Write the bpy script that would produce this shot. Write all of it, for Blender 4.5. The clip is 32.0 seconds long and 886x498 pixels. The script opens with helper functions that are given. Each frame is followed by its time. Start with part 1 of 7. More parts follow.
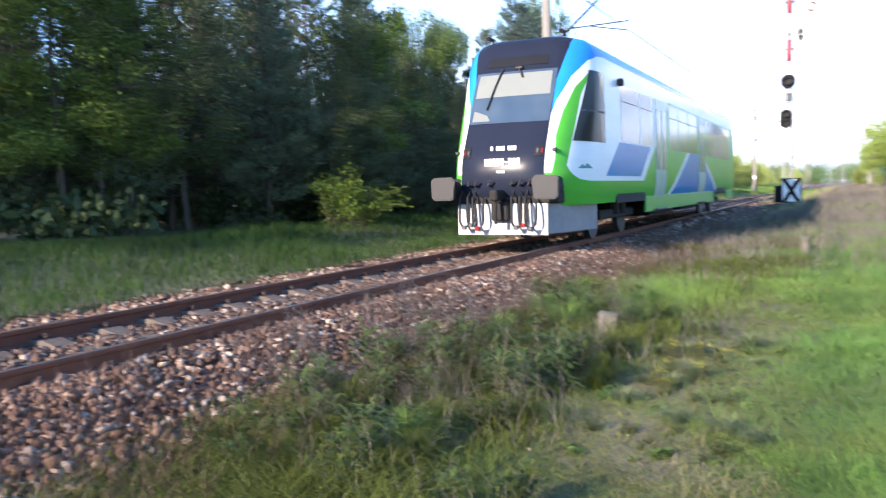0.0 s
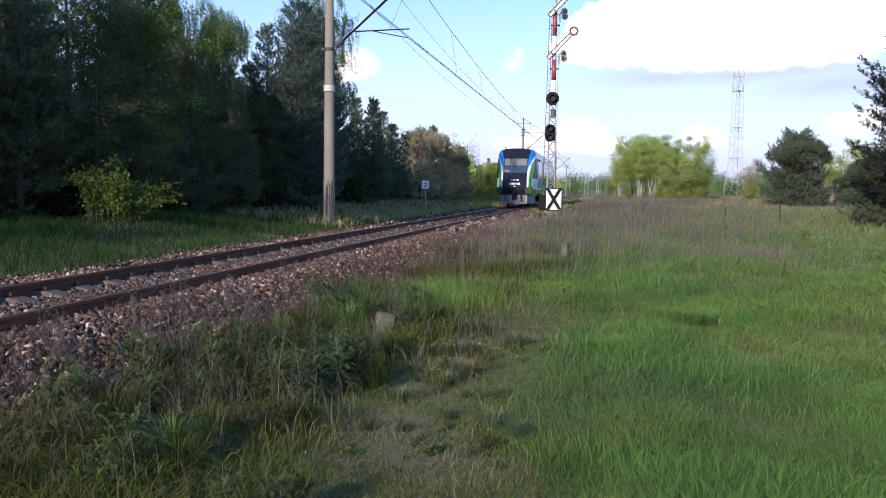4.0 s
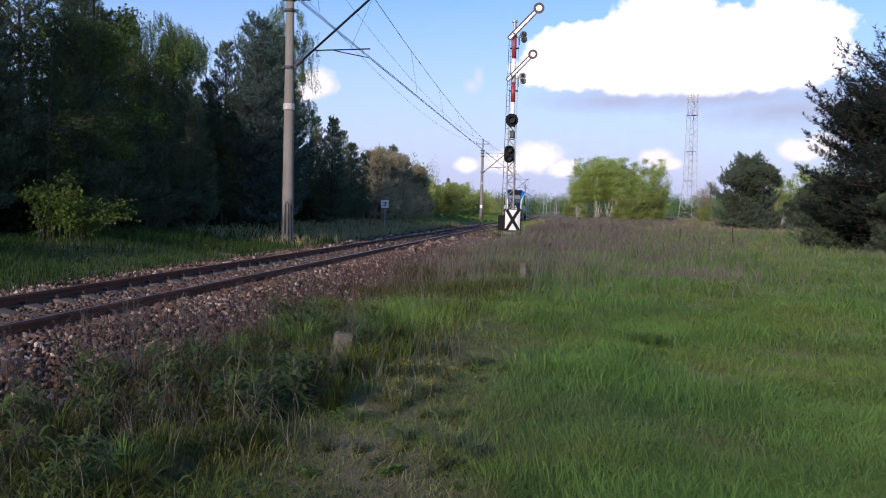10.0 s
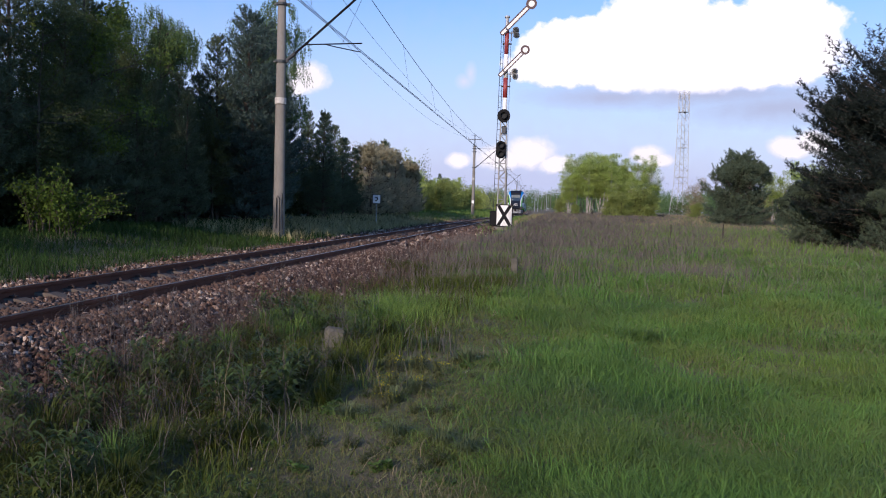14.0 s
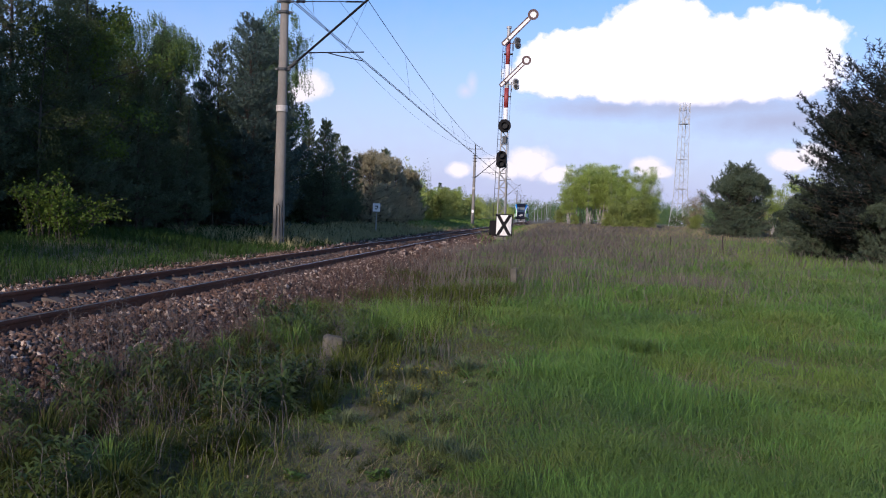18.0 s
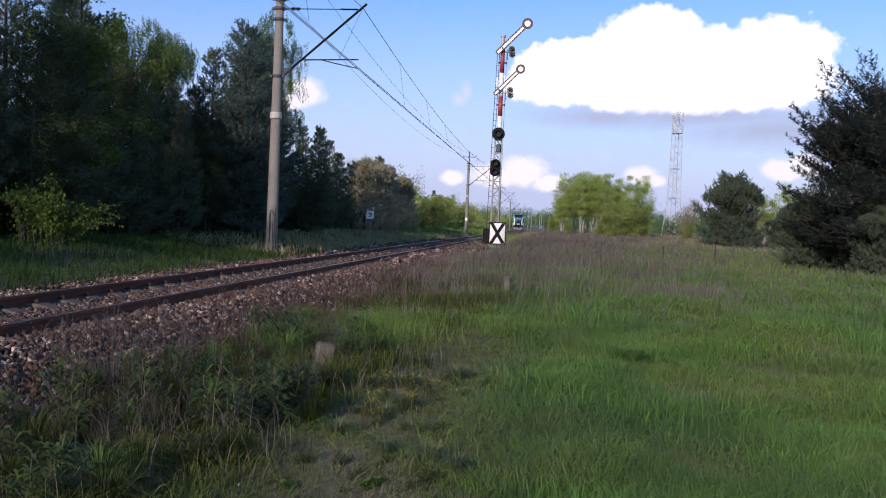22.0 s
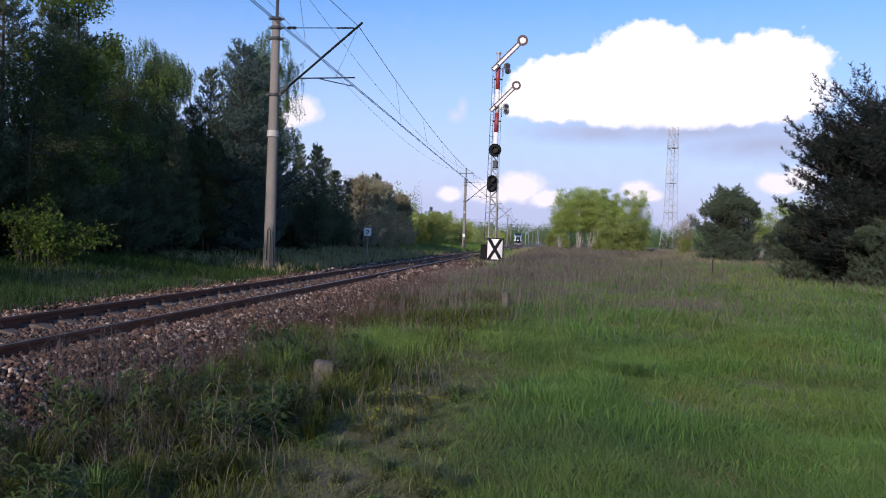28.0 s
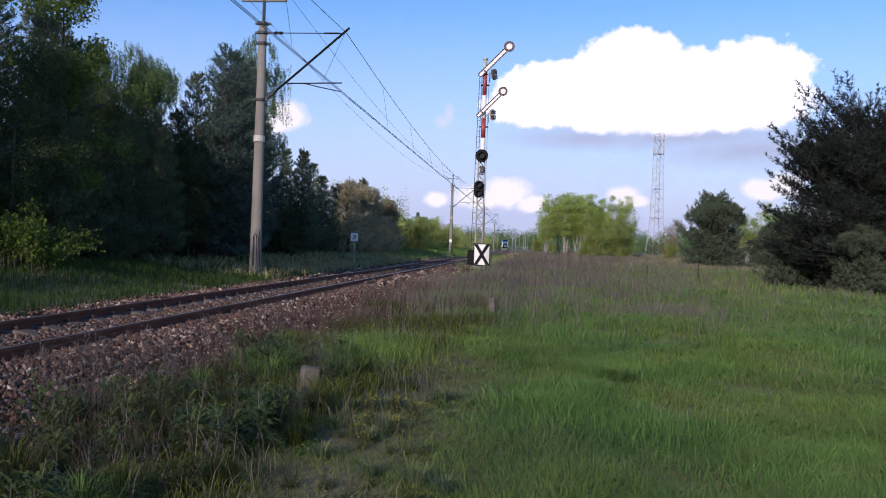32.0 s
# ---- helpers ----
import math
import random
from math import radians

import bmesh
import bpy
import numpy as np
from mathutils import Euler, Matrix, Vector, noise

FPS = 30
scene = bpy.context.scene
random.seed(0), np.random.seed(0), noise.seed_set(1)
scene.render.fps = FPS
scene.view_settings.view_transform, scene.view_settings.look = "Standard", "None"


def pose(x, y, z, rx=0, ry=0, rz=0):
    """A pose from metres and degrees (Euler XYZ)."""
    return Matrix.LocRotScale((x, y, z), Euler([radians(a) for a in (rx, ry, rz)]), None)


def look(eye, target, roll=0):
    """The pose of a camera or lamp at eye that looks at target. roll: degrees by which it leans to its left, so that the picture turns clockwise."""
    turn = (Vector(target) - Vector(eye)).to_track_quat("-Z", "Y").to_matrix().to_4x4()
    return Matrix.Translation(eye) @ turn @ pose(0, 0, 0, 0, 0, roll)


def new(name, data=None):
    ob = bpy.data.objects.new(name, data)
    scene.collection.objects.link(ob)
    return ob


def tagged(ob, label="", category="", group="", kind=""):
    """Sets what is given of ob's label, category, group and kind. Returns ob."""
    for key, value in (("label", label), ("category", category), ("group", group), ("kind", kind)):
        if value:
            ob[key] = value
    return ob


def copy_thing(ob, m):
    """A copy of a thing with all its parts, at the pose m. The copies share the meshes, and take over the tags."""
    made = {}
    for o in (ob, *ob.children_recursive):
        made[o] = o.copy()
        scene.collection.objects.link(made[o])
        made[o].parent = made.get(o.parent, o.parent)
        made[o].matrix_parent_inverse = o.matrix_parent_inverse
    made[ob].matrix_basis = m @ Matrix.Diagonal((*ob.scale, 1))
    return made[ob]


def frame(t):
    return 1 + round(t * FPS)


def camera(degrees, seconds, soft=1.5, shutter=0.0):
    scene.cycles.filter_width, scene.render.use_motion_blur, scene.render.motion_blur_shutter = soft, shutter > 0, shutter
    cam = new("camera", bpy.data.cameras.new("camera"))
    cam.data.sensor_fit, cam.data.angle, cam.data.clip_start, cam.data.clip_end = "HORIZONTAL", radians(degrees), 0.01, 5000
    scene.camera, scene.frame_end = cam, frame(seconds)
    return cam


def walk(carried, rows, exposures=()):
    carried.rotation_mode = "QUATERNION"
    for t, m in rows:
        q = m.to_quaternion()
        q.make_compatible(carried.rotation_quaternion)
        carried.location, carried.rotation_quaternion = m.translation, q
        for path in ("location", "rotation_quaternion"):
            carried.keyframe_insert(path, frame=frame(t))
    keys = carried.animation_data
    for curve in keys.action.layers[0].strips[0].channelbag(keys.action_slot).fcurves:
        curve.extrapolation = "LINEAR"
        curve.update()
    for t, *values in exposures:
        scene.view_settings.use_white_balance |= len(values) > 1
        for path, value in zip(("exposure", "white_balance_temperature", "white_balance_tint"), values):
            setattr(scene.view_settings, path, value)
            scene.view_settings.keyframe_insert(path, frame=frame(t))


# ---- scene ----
# A rural single-track railway line: track along +y, camera standing on the verge at the origin.
cam = camera(58.0, 32.0, soft=1.06, shutter=0.3)
PATH = [
    (0, pose(0, 0, 1.55, 85.76, 1.33, 26.64)),
    (0.1, pose(0, 0, 1.55, 85.35, 1.28, 24.36)),
    (0.2, pose(0, 0, 1.55, 85.14, 1.23, 22.97)),
    (0.3, pose(0, 0, 1.55, 84.93, 1.17, 21.45)),
    (0.4, pose(0, 0, 1.55, 84.84, 1.12, 20.79)),
    (0.5, pose(0, 0, 1.55, 85.01, 1.07, 20.03)),
    (0.6, pose(0, 0, 1.55, 85.23, 0.97, 19.36)),
    (0.7, pose(0, 0, 1.55, 85.56, 0.87, 18.81)),
    (0.8, pose(0, 0, 1.55, 85.89, 0.77, 18.44)),
    (0.9, pose(0, 0, 1.55, 86.00, 0.67, 18.10)),
    (1, pose(0, 0, 1.55, 86.14, 0.57, 17.81)),
    (1.5, pose(0, 0, 1.55, 85.85, 0.03, 16.17)),
    (2, pose(0, 0, 1.55, 85.79, -0.16, 15.35)),
    (2.5, pose(0, 0, 1.55, 85.42, -0.21, 14.71)),
    (3, pose(0, 0, 1.55, 85.24, -0.29, 13.91)),
    (3.5, pose(0, 0, 1.55, 85.58, -0.51, 11.93)),
    (5.5, pose(0, 0, 1.55, 86.12, -0.89, 10.25)),
    (6, pose(0, 0, 1.55, 86.75, -1.00, 9.55)),
    (6.5, pose(0, 0, 1.55, 86.81, -1.15, 8.49)),
    (7, pose(0, 0, 1.55, 86.65, -1.17, 8.17)),
    (7.5, pose(0, 0, 1.55, 86.22, -0.82, 8.34)),
    (8, pose(0, 0, 1.55, 85.92, -0.67, 8.54)),
    (8.5, pose(0, 0, 1.55, 86.11, -0.80, 8.40)),
    (9, pose(0, 0, 1.55, 86.11, -0.96, 8.42)),
    (9.5, pose(0, 0, 1.55, 86.34, -1.10, 8.26)),
    (10, pose(0, 0, 1.55, 87.23, -1.24, 8.14)),
    (10.5, pose(0, 0, 1.55, 87.17, -1.39, 8.20)),
    (11, pose(0, 0, 1.55, 87.21, -1.40, 8.00)),
    (11.5, pose(0, 0, 1.55, 87.24, -1.41, 7.88)),
    (12, pose(0, 0, 1.55, 87.26, -1.55, 8.02)),
    (12.5, pose(0, 0, 1.55, 87.22, -1.67, 7.86)),
    (13, pose(0, 0, 1.55, 86.97, -1.67, 7.86)),
    (13.5, pose(0, 0, 1.55, 87.00, -1.65, 7.69)),
    (14, pose(0, 0, 1.55, 86.91, -1.52, 7.54)),
    (14.5, pose(0, 0, 1.55, 86.73, -1.58, 7.51)),
    (16.5, pose(0, 0, 1.55, 87.24, -2.10, 7.64)),
    (17, pose(0, 0, 1.55, 87.30, -2.09, 7.58)),
    (17.5, pose(0, 0, 1.55, 87.53, -2.01, 7.56)),
    (18, pose(0, 0, 1.55, 87.56, -2.14, 7.53)),
    (18.5, pose(0, 0, 1.55, 87.45, -2.24, 7.52)),
    (19, pose(0, 0, 1.55, 87.66, -2.33, 7.56)),
    (19.5, pose(0, 0, 1.55, 87.82, -2.34, 7.48)),
    (20, pose(0, 0, 1.55, 87.75, -2.13, 7.35)),
    (20.5, pose(0, 0, 1.55, 87.76, -2.10, 7.22)),
    (21, pose(0, 0, 1.55, 87.93, -2.12, 7.22)),
    (21.5, pose(0, 0, 1.55, 88.23, -2.30, 7.25)),
    (22, pose(0, 0, 1.55, 88.13, -2.46, 7.07)),
    (22.5, pose(0, 0, 1.55, 88.07, -2.43, 7.17)),
    (23, pose(0, 0, 1.55, 88.01, -2.34, 7.15)),
    (23.5, pose(0, 0, 1.55, 88.25, -2.27, 6.91)),
    (24, pose(0, 0, 1.55, 88.35, -2.36, 7.13)),
    (24.5, pose(0, 0, 1.55, 88.47, -2.27, 7.11)),
    (25, pose(0, 0, 1.55, 88.49, -2.37, 7.13)),
    (25.5, pose(0, 0, 1.55, 88.49, -2.12, 6.96)),
    (27.5, pose(0, 0, 1.55, 89.08, -1.89, 6.79)),
    (28, pose(0, 0, 1.55, 89.31, -1.91, 6.89)),
    (28.5, pose(0, 0, 1.55, 89.32, -2.06, 6.93)),
    (29, pose(0, 0, 1.55, 89.04, -2.05, 6.96)),
    (29.5, pose(0, 0, 1.55, 89.06, -2.15, 6.81)),
    (30, pose(0, 0, 1.55, 89.32, -1.91, 6.52)),
    (30.5, pose(0, 0, 1.55, 89.44, -1.78, 6.27)),
    (31, pose(0, 0, 1.55, 89.03, -1.87, 6.21)),
    (31.5, pose(0, 0, 1.55, 89.34, -2.05, 5.82)),
    (32, pose(0, 0, 1.55, 89.73, -1.92, 5.95)),
]

EXPOSURES = [(0, 1.55, 6600, 20), (0.5, 1.10, 6500, 20), (1, 0.78, 6450, 20), (2, 0.66, 6400, 20), (3.5, 0.44, 6350, 20), (6, 0.12, 6300, 22), (10, -0.12, 6300, 24), (32, -0.20, 6200, 25)]
walk(cam, PATH, EXPOSURES)

# ---- light ----
SUN_AZ, SUN_EL = radians(200), radians(20)      # clockwise from +y: low behind the camera, a little to its left
world = bpy.data.worlds.new("sky")
scene.world = world
world.use_nodes = True
wt = world.node_tree
sky = wt.nodes.new("ShaderNodeTexSky")
sky.sky_type, sky.sun_disc = "NISHITA", False
sky.sun_elevation, sky.sun_rotation = SUN_EL, SUN_AZ
sky.air_density, sky.dust_density, sky.ozone_density = 1.0, 0.1, 4.2
rich = wt.nodes.new("ShaderNodeHueSaturation")
rich.inputs["Saturation"].default_value = 1.10
wt.links.new(sky.outputs[0], rich.inputs["Color"])
wt.links.new(rich.outputs[0], wt.nodes["Background"].inputs[0])
wt.nodes["Background"].inputs[1].default_value = 0.20
sun = new("sun", bpy.data.lights.new("sun", "SUN"))
sun.data.energy, sun.data.angle, sun.data.color = 5.0, radians(1.0), (1.0, 0.87, 0.68)
sx, sy, sz = math.sin(SUN_AZ) * math.cos(SUN_EL), math.cos(SUN_AZ) * math.cos(SUN_EL), math.sin(SUN_EL)
sun.matrix_world = look((sx * 50, sy * 50, sz * 50), (0, 0, 0))

# ---- plan ----
RAIL_Z = 0.40           # top of the rails


def ss(a, b, x):
    """Smooth step from 0 at a to 1 at b."""
    t = np.clip((np.asarray(x, float) - a) / (b - a), 0, 1)
    return t * t * (3 - 2 * t)


def track_x(y):
    """The track's axis: straight, then a wide curve to the left."""
    return -5.8 - 7.6e-5 * np.maximum(np.asarray(y, float) - 130, 0) ** 2


def ground_z(x, y):
    """Height of the ground beside and under the line."""
    x, y = np.asarray(x, float), np.asarray(y, float)
    r = x - track_x(y)
    right = 0.30 * ss(14, 48, y) + 0.42 * ss(48, 110, y) * ss(2.5, 9, r)
    right = right + 0.05 * np.sin(x * 0.9 + y * 0.35) * ss(3.0, 6.0, r) + 0.03 * np.sin(y * 1.1 - x * 1.7) * ss(3, 6, r)
    left = 0.28 + 0.32 * ss(2.6, 6.0, -r) + 0.06 * np.sin(x * 0.7 + y * 0.5) * ss(3, 6, -r)
    bed = 0.17
    z = np.where(r > 0, bed + (right - bed) * ss(1.5, 2.35, r), bed + (left - bed) * ss(1.8, 2.6, -r))
    return z


# ---- geometry helpers ----
class Geo:
    """Collects vertices and faces of one mesh."""

    def __init__(self):
        self.v, self.f, self.curved = [], [], False

    def add(self, verts, faces):
        n = len(self.v)
        self.v += [tuple(p) for p in verts]
        self.f += [tuple(i + n for i in q) for q in faces]
        return self

    def box(self, c, s, ch=0.0, m=None):
        """A box of size s about c with chamfered edges."""
        hx, hy, hz = s[0] / 2, s[1] / 2, s[2] / 2
        ch = min(ch, hx * 0.9, hy * 0.9, hz * 0.9)
        bm = bmesh.new()
        bmesh.ops.create_cube(bm, size=1)
        for v in bm.verts:
            v.co = Vector((v.co.x * 2 * hx, v.co.y * 2 * hy, v.co.z * 2 * hz))
        if ch > 0:
            bmesh.ops.bevel(bm, geom=bm.edges[:], offset=ch, segments=1, affect="EDGES")
        bm.verts.index_update()
        vs = [v.co.copy() for v in bm.verts]
        fs = [[v.index for v in q.verts] for q in bm.faces]
        bm.free()
        if m is not None:
            vs = [m @ v for v in vs]
        return self.add([(v[0] + c[0], v[1] + c[1], v[2] + c[2]) for v in vs], fs)

    def tube(self, pts, r, n=8, r2=None):
        """A round bar along the points, from radius r to r2."""
        pts = [Vector(p) for p in pts]
        r2 = r if r2 is None else r2
        rings = []
        for i, p in enumerate(pts):
            d = (pts[min(i + 1, len(pts) - 1)] - pts[max(i - 1, 0)]).normalized()
            a = d.cross(Vector((0, 0, 1)) if abs(d.z) < 0.9 else Vector((1, 0, 0))).normalized()
            b = d.cross(a)
            rr = r + (r2 - r) * i / max(1, len(pts) - 1)
            rings.append([p + (a * math.cos(k * 2 * math.pi / n) + b * math.sin(k * 2 * math.pi / n)) * rr for k in range(n)])
        vs = [v for q in rings for v in q]
        fs = [(i * n + k, i * n + (k + 1) % n, (i + 1) * n + (k + 1) % n, (i + 1) * n + k) for i in range(len(rings) - 1) for k in range(n)]
        fs += [tuple(range(n))[::-1], tuple((len(rings) - 1) * n + k for k in range(n))]
        return self.add(vs, fs)

    def prism(self, outline, lo, hi, axis=1):
        """An outline (two coordinates, in the order of the other axes) drawn out along an axis."""
        n = len(outline)
        mk = {0: lambda a, b, c: (c, a, b), 1: lambda a, b, c: (a, c, b), 2: lambda a, b, c: (a, b, c)}[axis]
        vs = [mk(a, b, lo) for a, b in outline] + [mk(a, b, hi) for a, b in outline]
        fs = [(k, (k + 1) % n, n + (k + 1) % n, n + k) for k in range(n)] + [tuple(range(n))[::-1], tuple(range(n, 2 * n))]
        return self.add(vs, fs)

    def ring(self, c, r, w, d, n=28, axis=1):
        """A flat ring of outer radius r, width w and depth d, its axis along y."""
        vs, fs = [], []
        for k in range(n):
            a = k * 2 * math.pi / n
            for rr, dd in ((r, -d / 2), (r, d / 2), (r - w, d / 2), (r - w, -d / 2)):
                vs.append((c[0] + rr * math.cos(a), c[1] + dd, c[2] + rr * math.sin(a)))
        for k in range(n):
            o, q = k * 4, (k + 1) % n * 4
            for j in range(4):
                fs.append((o + j, o + (j + 1) % 4, q + (j + 1) % 4, q + j))
        return self.add(vs, fs)

    def disc(self, c, r, d, n=28):
        """A round plate with its axis along y."""
        o = [(c[0] + r * math.cos(k * 2 * math.pi / n), c[2] + r * math.sin(k * 2 * math.pi / n)) for k in range(n)]
        return self.prism(o, c[1] - d / 2, c[1] + d / 2, 1)


def link_mesh(name, me, material, parent=None, label=""):
    if material is not None:
        me.materials.append(material)
    ob = new(name, me)
    if parent is not None:
        ob.parent = parent
    if label:
        ob["label"] = label
    return ob


def part(name, geo, material, parent=None, label="", smooth=False):
    """Links collected geometry as one mesh object, under a thing or a part."""
    me = bpy.data.meshes.new(name)
    me.from_pydata(geo.v, [], geo.f)
    bm = bmesh.new()
    bm.from_mesh(me)
    bmesh.ops.recalc_face_normals(bm, faces=bm.faces)
    bm.to_mesh(me)
    bm.free()
    if geo.curved:
        bm = bmesh.new()
        bm.from_mesh(me)
        for e in bm.edges:
            e.smooth = e.is_boundary or (len(e.link_faces) == 2 and e.calc_face_angle(0) < 0.5)
        for q in bm.faces:
            q.smooth = True
        bm.to_mesh(me)
        bm.free()
    elif smooth:
        me.polygons.foreach_set("use_smooth", [len(q.vertices) < 5 for q in me.polygons])
    return link_mesh(name, me, material, parent, label)


def quick_mesh(name, verts, faces):
    """A mesh of equal faces from arrays: verts (n, 3), faces (m, k)."""
    me = bpy.data.meshes.new(name)
    verts, faces = np.asarray(verts, np.float32), np.asarray(faces, np.int32)
    k = faces.shape[1]
    me.vertices.add(len(verts))
    me.vertices.foreach_set("co", verts.ravel())
    me.loops.add(faces.size)
    me.loops.foreach_set("vertex_index", faces.ravel())
    me.polygons.add(len(faces))
    me.polygons.foreach_set("loop_start", np.arange(0, faces.size, k, dtype=np.int32))
    me.update(calc_edges=True)
    return me


def empty(name, m, label, category, group=""):
    ob = new(name)
    ob.empty_display_size = 0.2
    ob.matrix_basis = m
    return tagged(ob, label, category, group)


# ---- materials ----
class Mat:
    """A node material with a principled surface and short ways to add to it."""

    def __init__(self, name, color, rough=0.6, metal=0.0, spec=0.5):
        self.m = bpy.data.materials.new(name)
        self.m.use_nodes = True
        self.t = self.m.node_tree
        self.p = self.t.nodes["Principled BSDF"]
        self.p.inputs["Base Color"].default_value = (*color, 1)
        self.p.inputs["Roughness"].default_value = rough
        self.p.inputs["Metallic"].default_value = metal
        self.p.inputs["Specular IOR Level"].default_value = spec

    def node(self, kind, operation=None, data_type=None, blend_type=None, use_clamp=False, **sockets):
        n = self.t.nodes.new(kind)
        if data_type:
            n.data_type = data_type
        if blend_type:
            n.blend_type = blend_type
        if operation:
            n.operation, n.use_clamp = operation, use_clamp
        for k, v in sockets.items():
            n.inputs[k].default_value = v
        return n

    def link(self, a, b):
        self.t.links.new(a, b)

    def coords(self, space="Object", scale=(1, 1, 1)):
        tc, mp = self.node("ShaderNodeTexCoord"), self.node("ShaderNodeMapping")
        mp.inputs["Scale"].default_value = scale
        self.link(tc.outputs[space], mp.inputs[0])
        return mp.outputs[0]

    def noise(self, scale, detail=4, rough=0.6, stretch=(1, 1, 1), space="Object"):
        n = self.node("ShaderNodeTexNoise", Scale=scale, Detail=detail, Roughness=rough)
        self.link(self.coords(space, stretch), n.inputs["Vector"])
        return n.outputs[0]

    def ramp(self, fac, stops):
        r = self.node("ShaderNodeValToRGB")
        el = r.color_ramp.elements
        while len(el) < len(stops):
            el.new(0.5)
        for e, (pos, c) in zip(el, stops):
            e.position, e.color = pos, (*c, 1)
        self.link(fac, r.inputs[0])
        return r.outputs[0]

    def mix(self, fac, a, b, mode="MIX"):
        n = self.node("ShaderNodeMix", data_type="RGBA", blend_type=mode)
        for sock, val in ((n.inputs[0], fac), (n.inputs[6], a), (n.inputs[7], b)):
            if isinstance(val, (int, float)):
                sock.default_value = val
            elif isinstance(val, tuple):
                sock.default_value = (*val, 1)
            else:
                self.link(val, sock)
        return n.outputs[2]

    def math(self, op, a, b=0.0, clamp=False):
        n = self.node("ShaderNodeMath", operation=op, use_clamp=clamp)
        for sock, val in ((n.inputs[0], a), (n.inputs[1], b)):
            if isinstance(val, (int, float)):
                sock.default_value = val
            else:
                self.link(val, sock)
        return n.outputs[0]

    def color(self, c):
        self.link(c, self.p.inputs["Base Color"])
        return self

    def bump(self, fac, strength=0.3, dist=0.01):
        b = self.node("ShaderNodeBump", Strength=strength, Distance=dist)
        self.link(fac, b.inputs["Height"])
        self.link(b.outputs[0], self.p.inputs["Normal"])
        return self

    def island(self):
        return self.node("ShaderNodeNewGeometry").outputs["Random Per Island"]

    def each(self):
        return self.node("ShaderNodeObjectInfo").outputs["Random"]


def two_tone(name, a, b, scale, rough=0.7, metal=0.0, bump=0.2, dist=0.01, stretch=(1, 1, 1), fine=None):
    """A surface that wanders between two colours, with grain on top."""
    m = Mat(name, a, rough, metal)
    big = m.noise(scale, 5, 0.65, stretch)
    c = m.ramp(big, [(0.3, a), (0.7, b)])
    grain = m.noise(fine or scale * 14, 3, 0.7, stretch)
    c = m.mix(0.35, c, m.ramp(grain, [(0.25, (0.35, 0.35, 0.35)), (0.75, (1, 1, 1))]), "MULTIPLY")
    m.color(c).bump(grain, bump, dist)
    return m.m


def foliage(name, dark, light, trans=0.3, rough=0.55, patch=0.35, sere=None):
    """Leaves: each one its own shade, with light passing through."""
    m = Mat(name, dark, rough, 0, 0.15)
    c = m.ramp(m.island(), [(0.0, tuple(0.88 * a + 0.12 * b for a, b in zip(dark, light))), (1.0, tuple(0.15 * a + 0.85 * b for a, b in zip(dark, light)))])
    big = m.noise(patch, 3, 0.6)
    c = m.mix(0.5, c, m.ramp(big, [(0.3, tuple(0.45 * q for q in light)), (0.7, tuple(min(1, 1.25 * q) for q in light))]))
    if sere:
        spot = m.ramp(m.noise(1.3, 4, 0.7), [(0.47, (0, 0, 0)), (0.68, (1, 1, 1))])
        c = m.mix(m.math("MULTIPLY", spot, 0.55), c, sere)
        spot = m.ramp(m.noise(0.22, 3, 0.6), [(0.42, (0, 0, 0)), (0.62, (1, 1, 1))])
        c = m.mix(m.math("MULTIPLY", spot, 0.6), c, tuple(q * k for q, k in zip(dark, (0.8, 1.05, 1.9))))
    m.color(c)
    tr = m.node("ShaderNodeBsdfTranslucent")
    m.link(c, tr.inputs[0])
    mx = m.node("ShaderNodeMixShader")
    mx.inputs[0].default_value = trans
    m.link(m.p.outputs[0], mx.inputs[1])
    m.link(tr.outputs[0], mx.inputs[2])
    m.link(mx.outputs[0], m.t.nodes["Material Output"].inputs[0])
    return m.m


def plain(name, color, rough=0.5, metal=0.0, wear=0.25, scale=6.0):
    """Paint or bare material with a little uneven dirt."""
    m = Mat(name, color, rough, metal)
    n = m.noise(scale, 5, 0.7)
    c = m.mix(wear, color, m.ramp(n, [(0.35, tuple(q * 0.45 for q in color)), (0.65, color)]))
    m.color(c).bump(m.noise(scale * 9, 3), 0.08, 0.004)
    return m.m


mm = Mat("sandy soil under thin turf", (0.25, 0.2, 0.13), 0.95)
mc = mm.ramp(mm.noise(0.9, 5, 0.65), [(0.3, (0.20, 0.155, 0.105)), (0.7, (0.11, 0.095, 0.058))])
mc = mm.mix(mm.ramp(mm.noise(1.7, 4, 0.6), [(0.36, (0, 0, 0)), (0.60, (0.5, 0.5, 0.5))]), mc, (0.090, 0.115, 0.034))
grain = mm.noise(22, 3, 0.7)
mm.color(mm.mix(0.45, mc, mm.ramp(grain, [(0.25, (0.3, 0.3, 0.3)), (0.75, (1, 1, 1))]), "MULTIPLY")).bump(grain, 0.6, 0.025)
M_SOIL = mm.m
M_GRAVEL = two_tone("ballast gravel", (0.129, 0.063, 0.0389), (0.0594, 0.0294, 0.0194), 1.2, 0.95, bump=0.9, dist=0.04, fine=26)
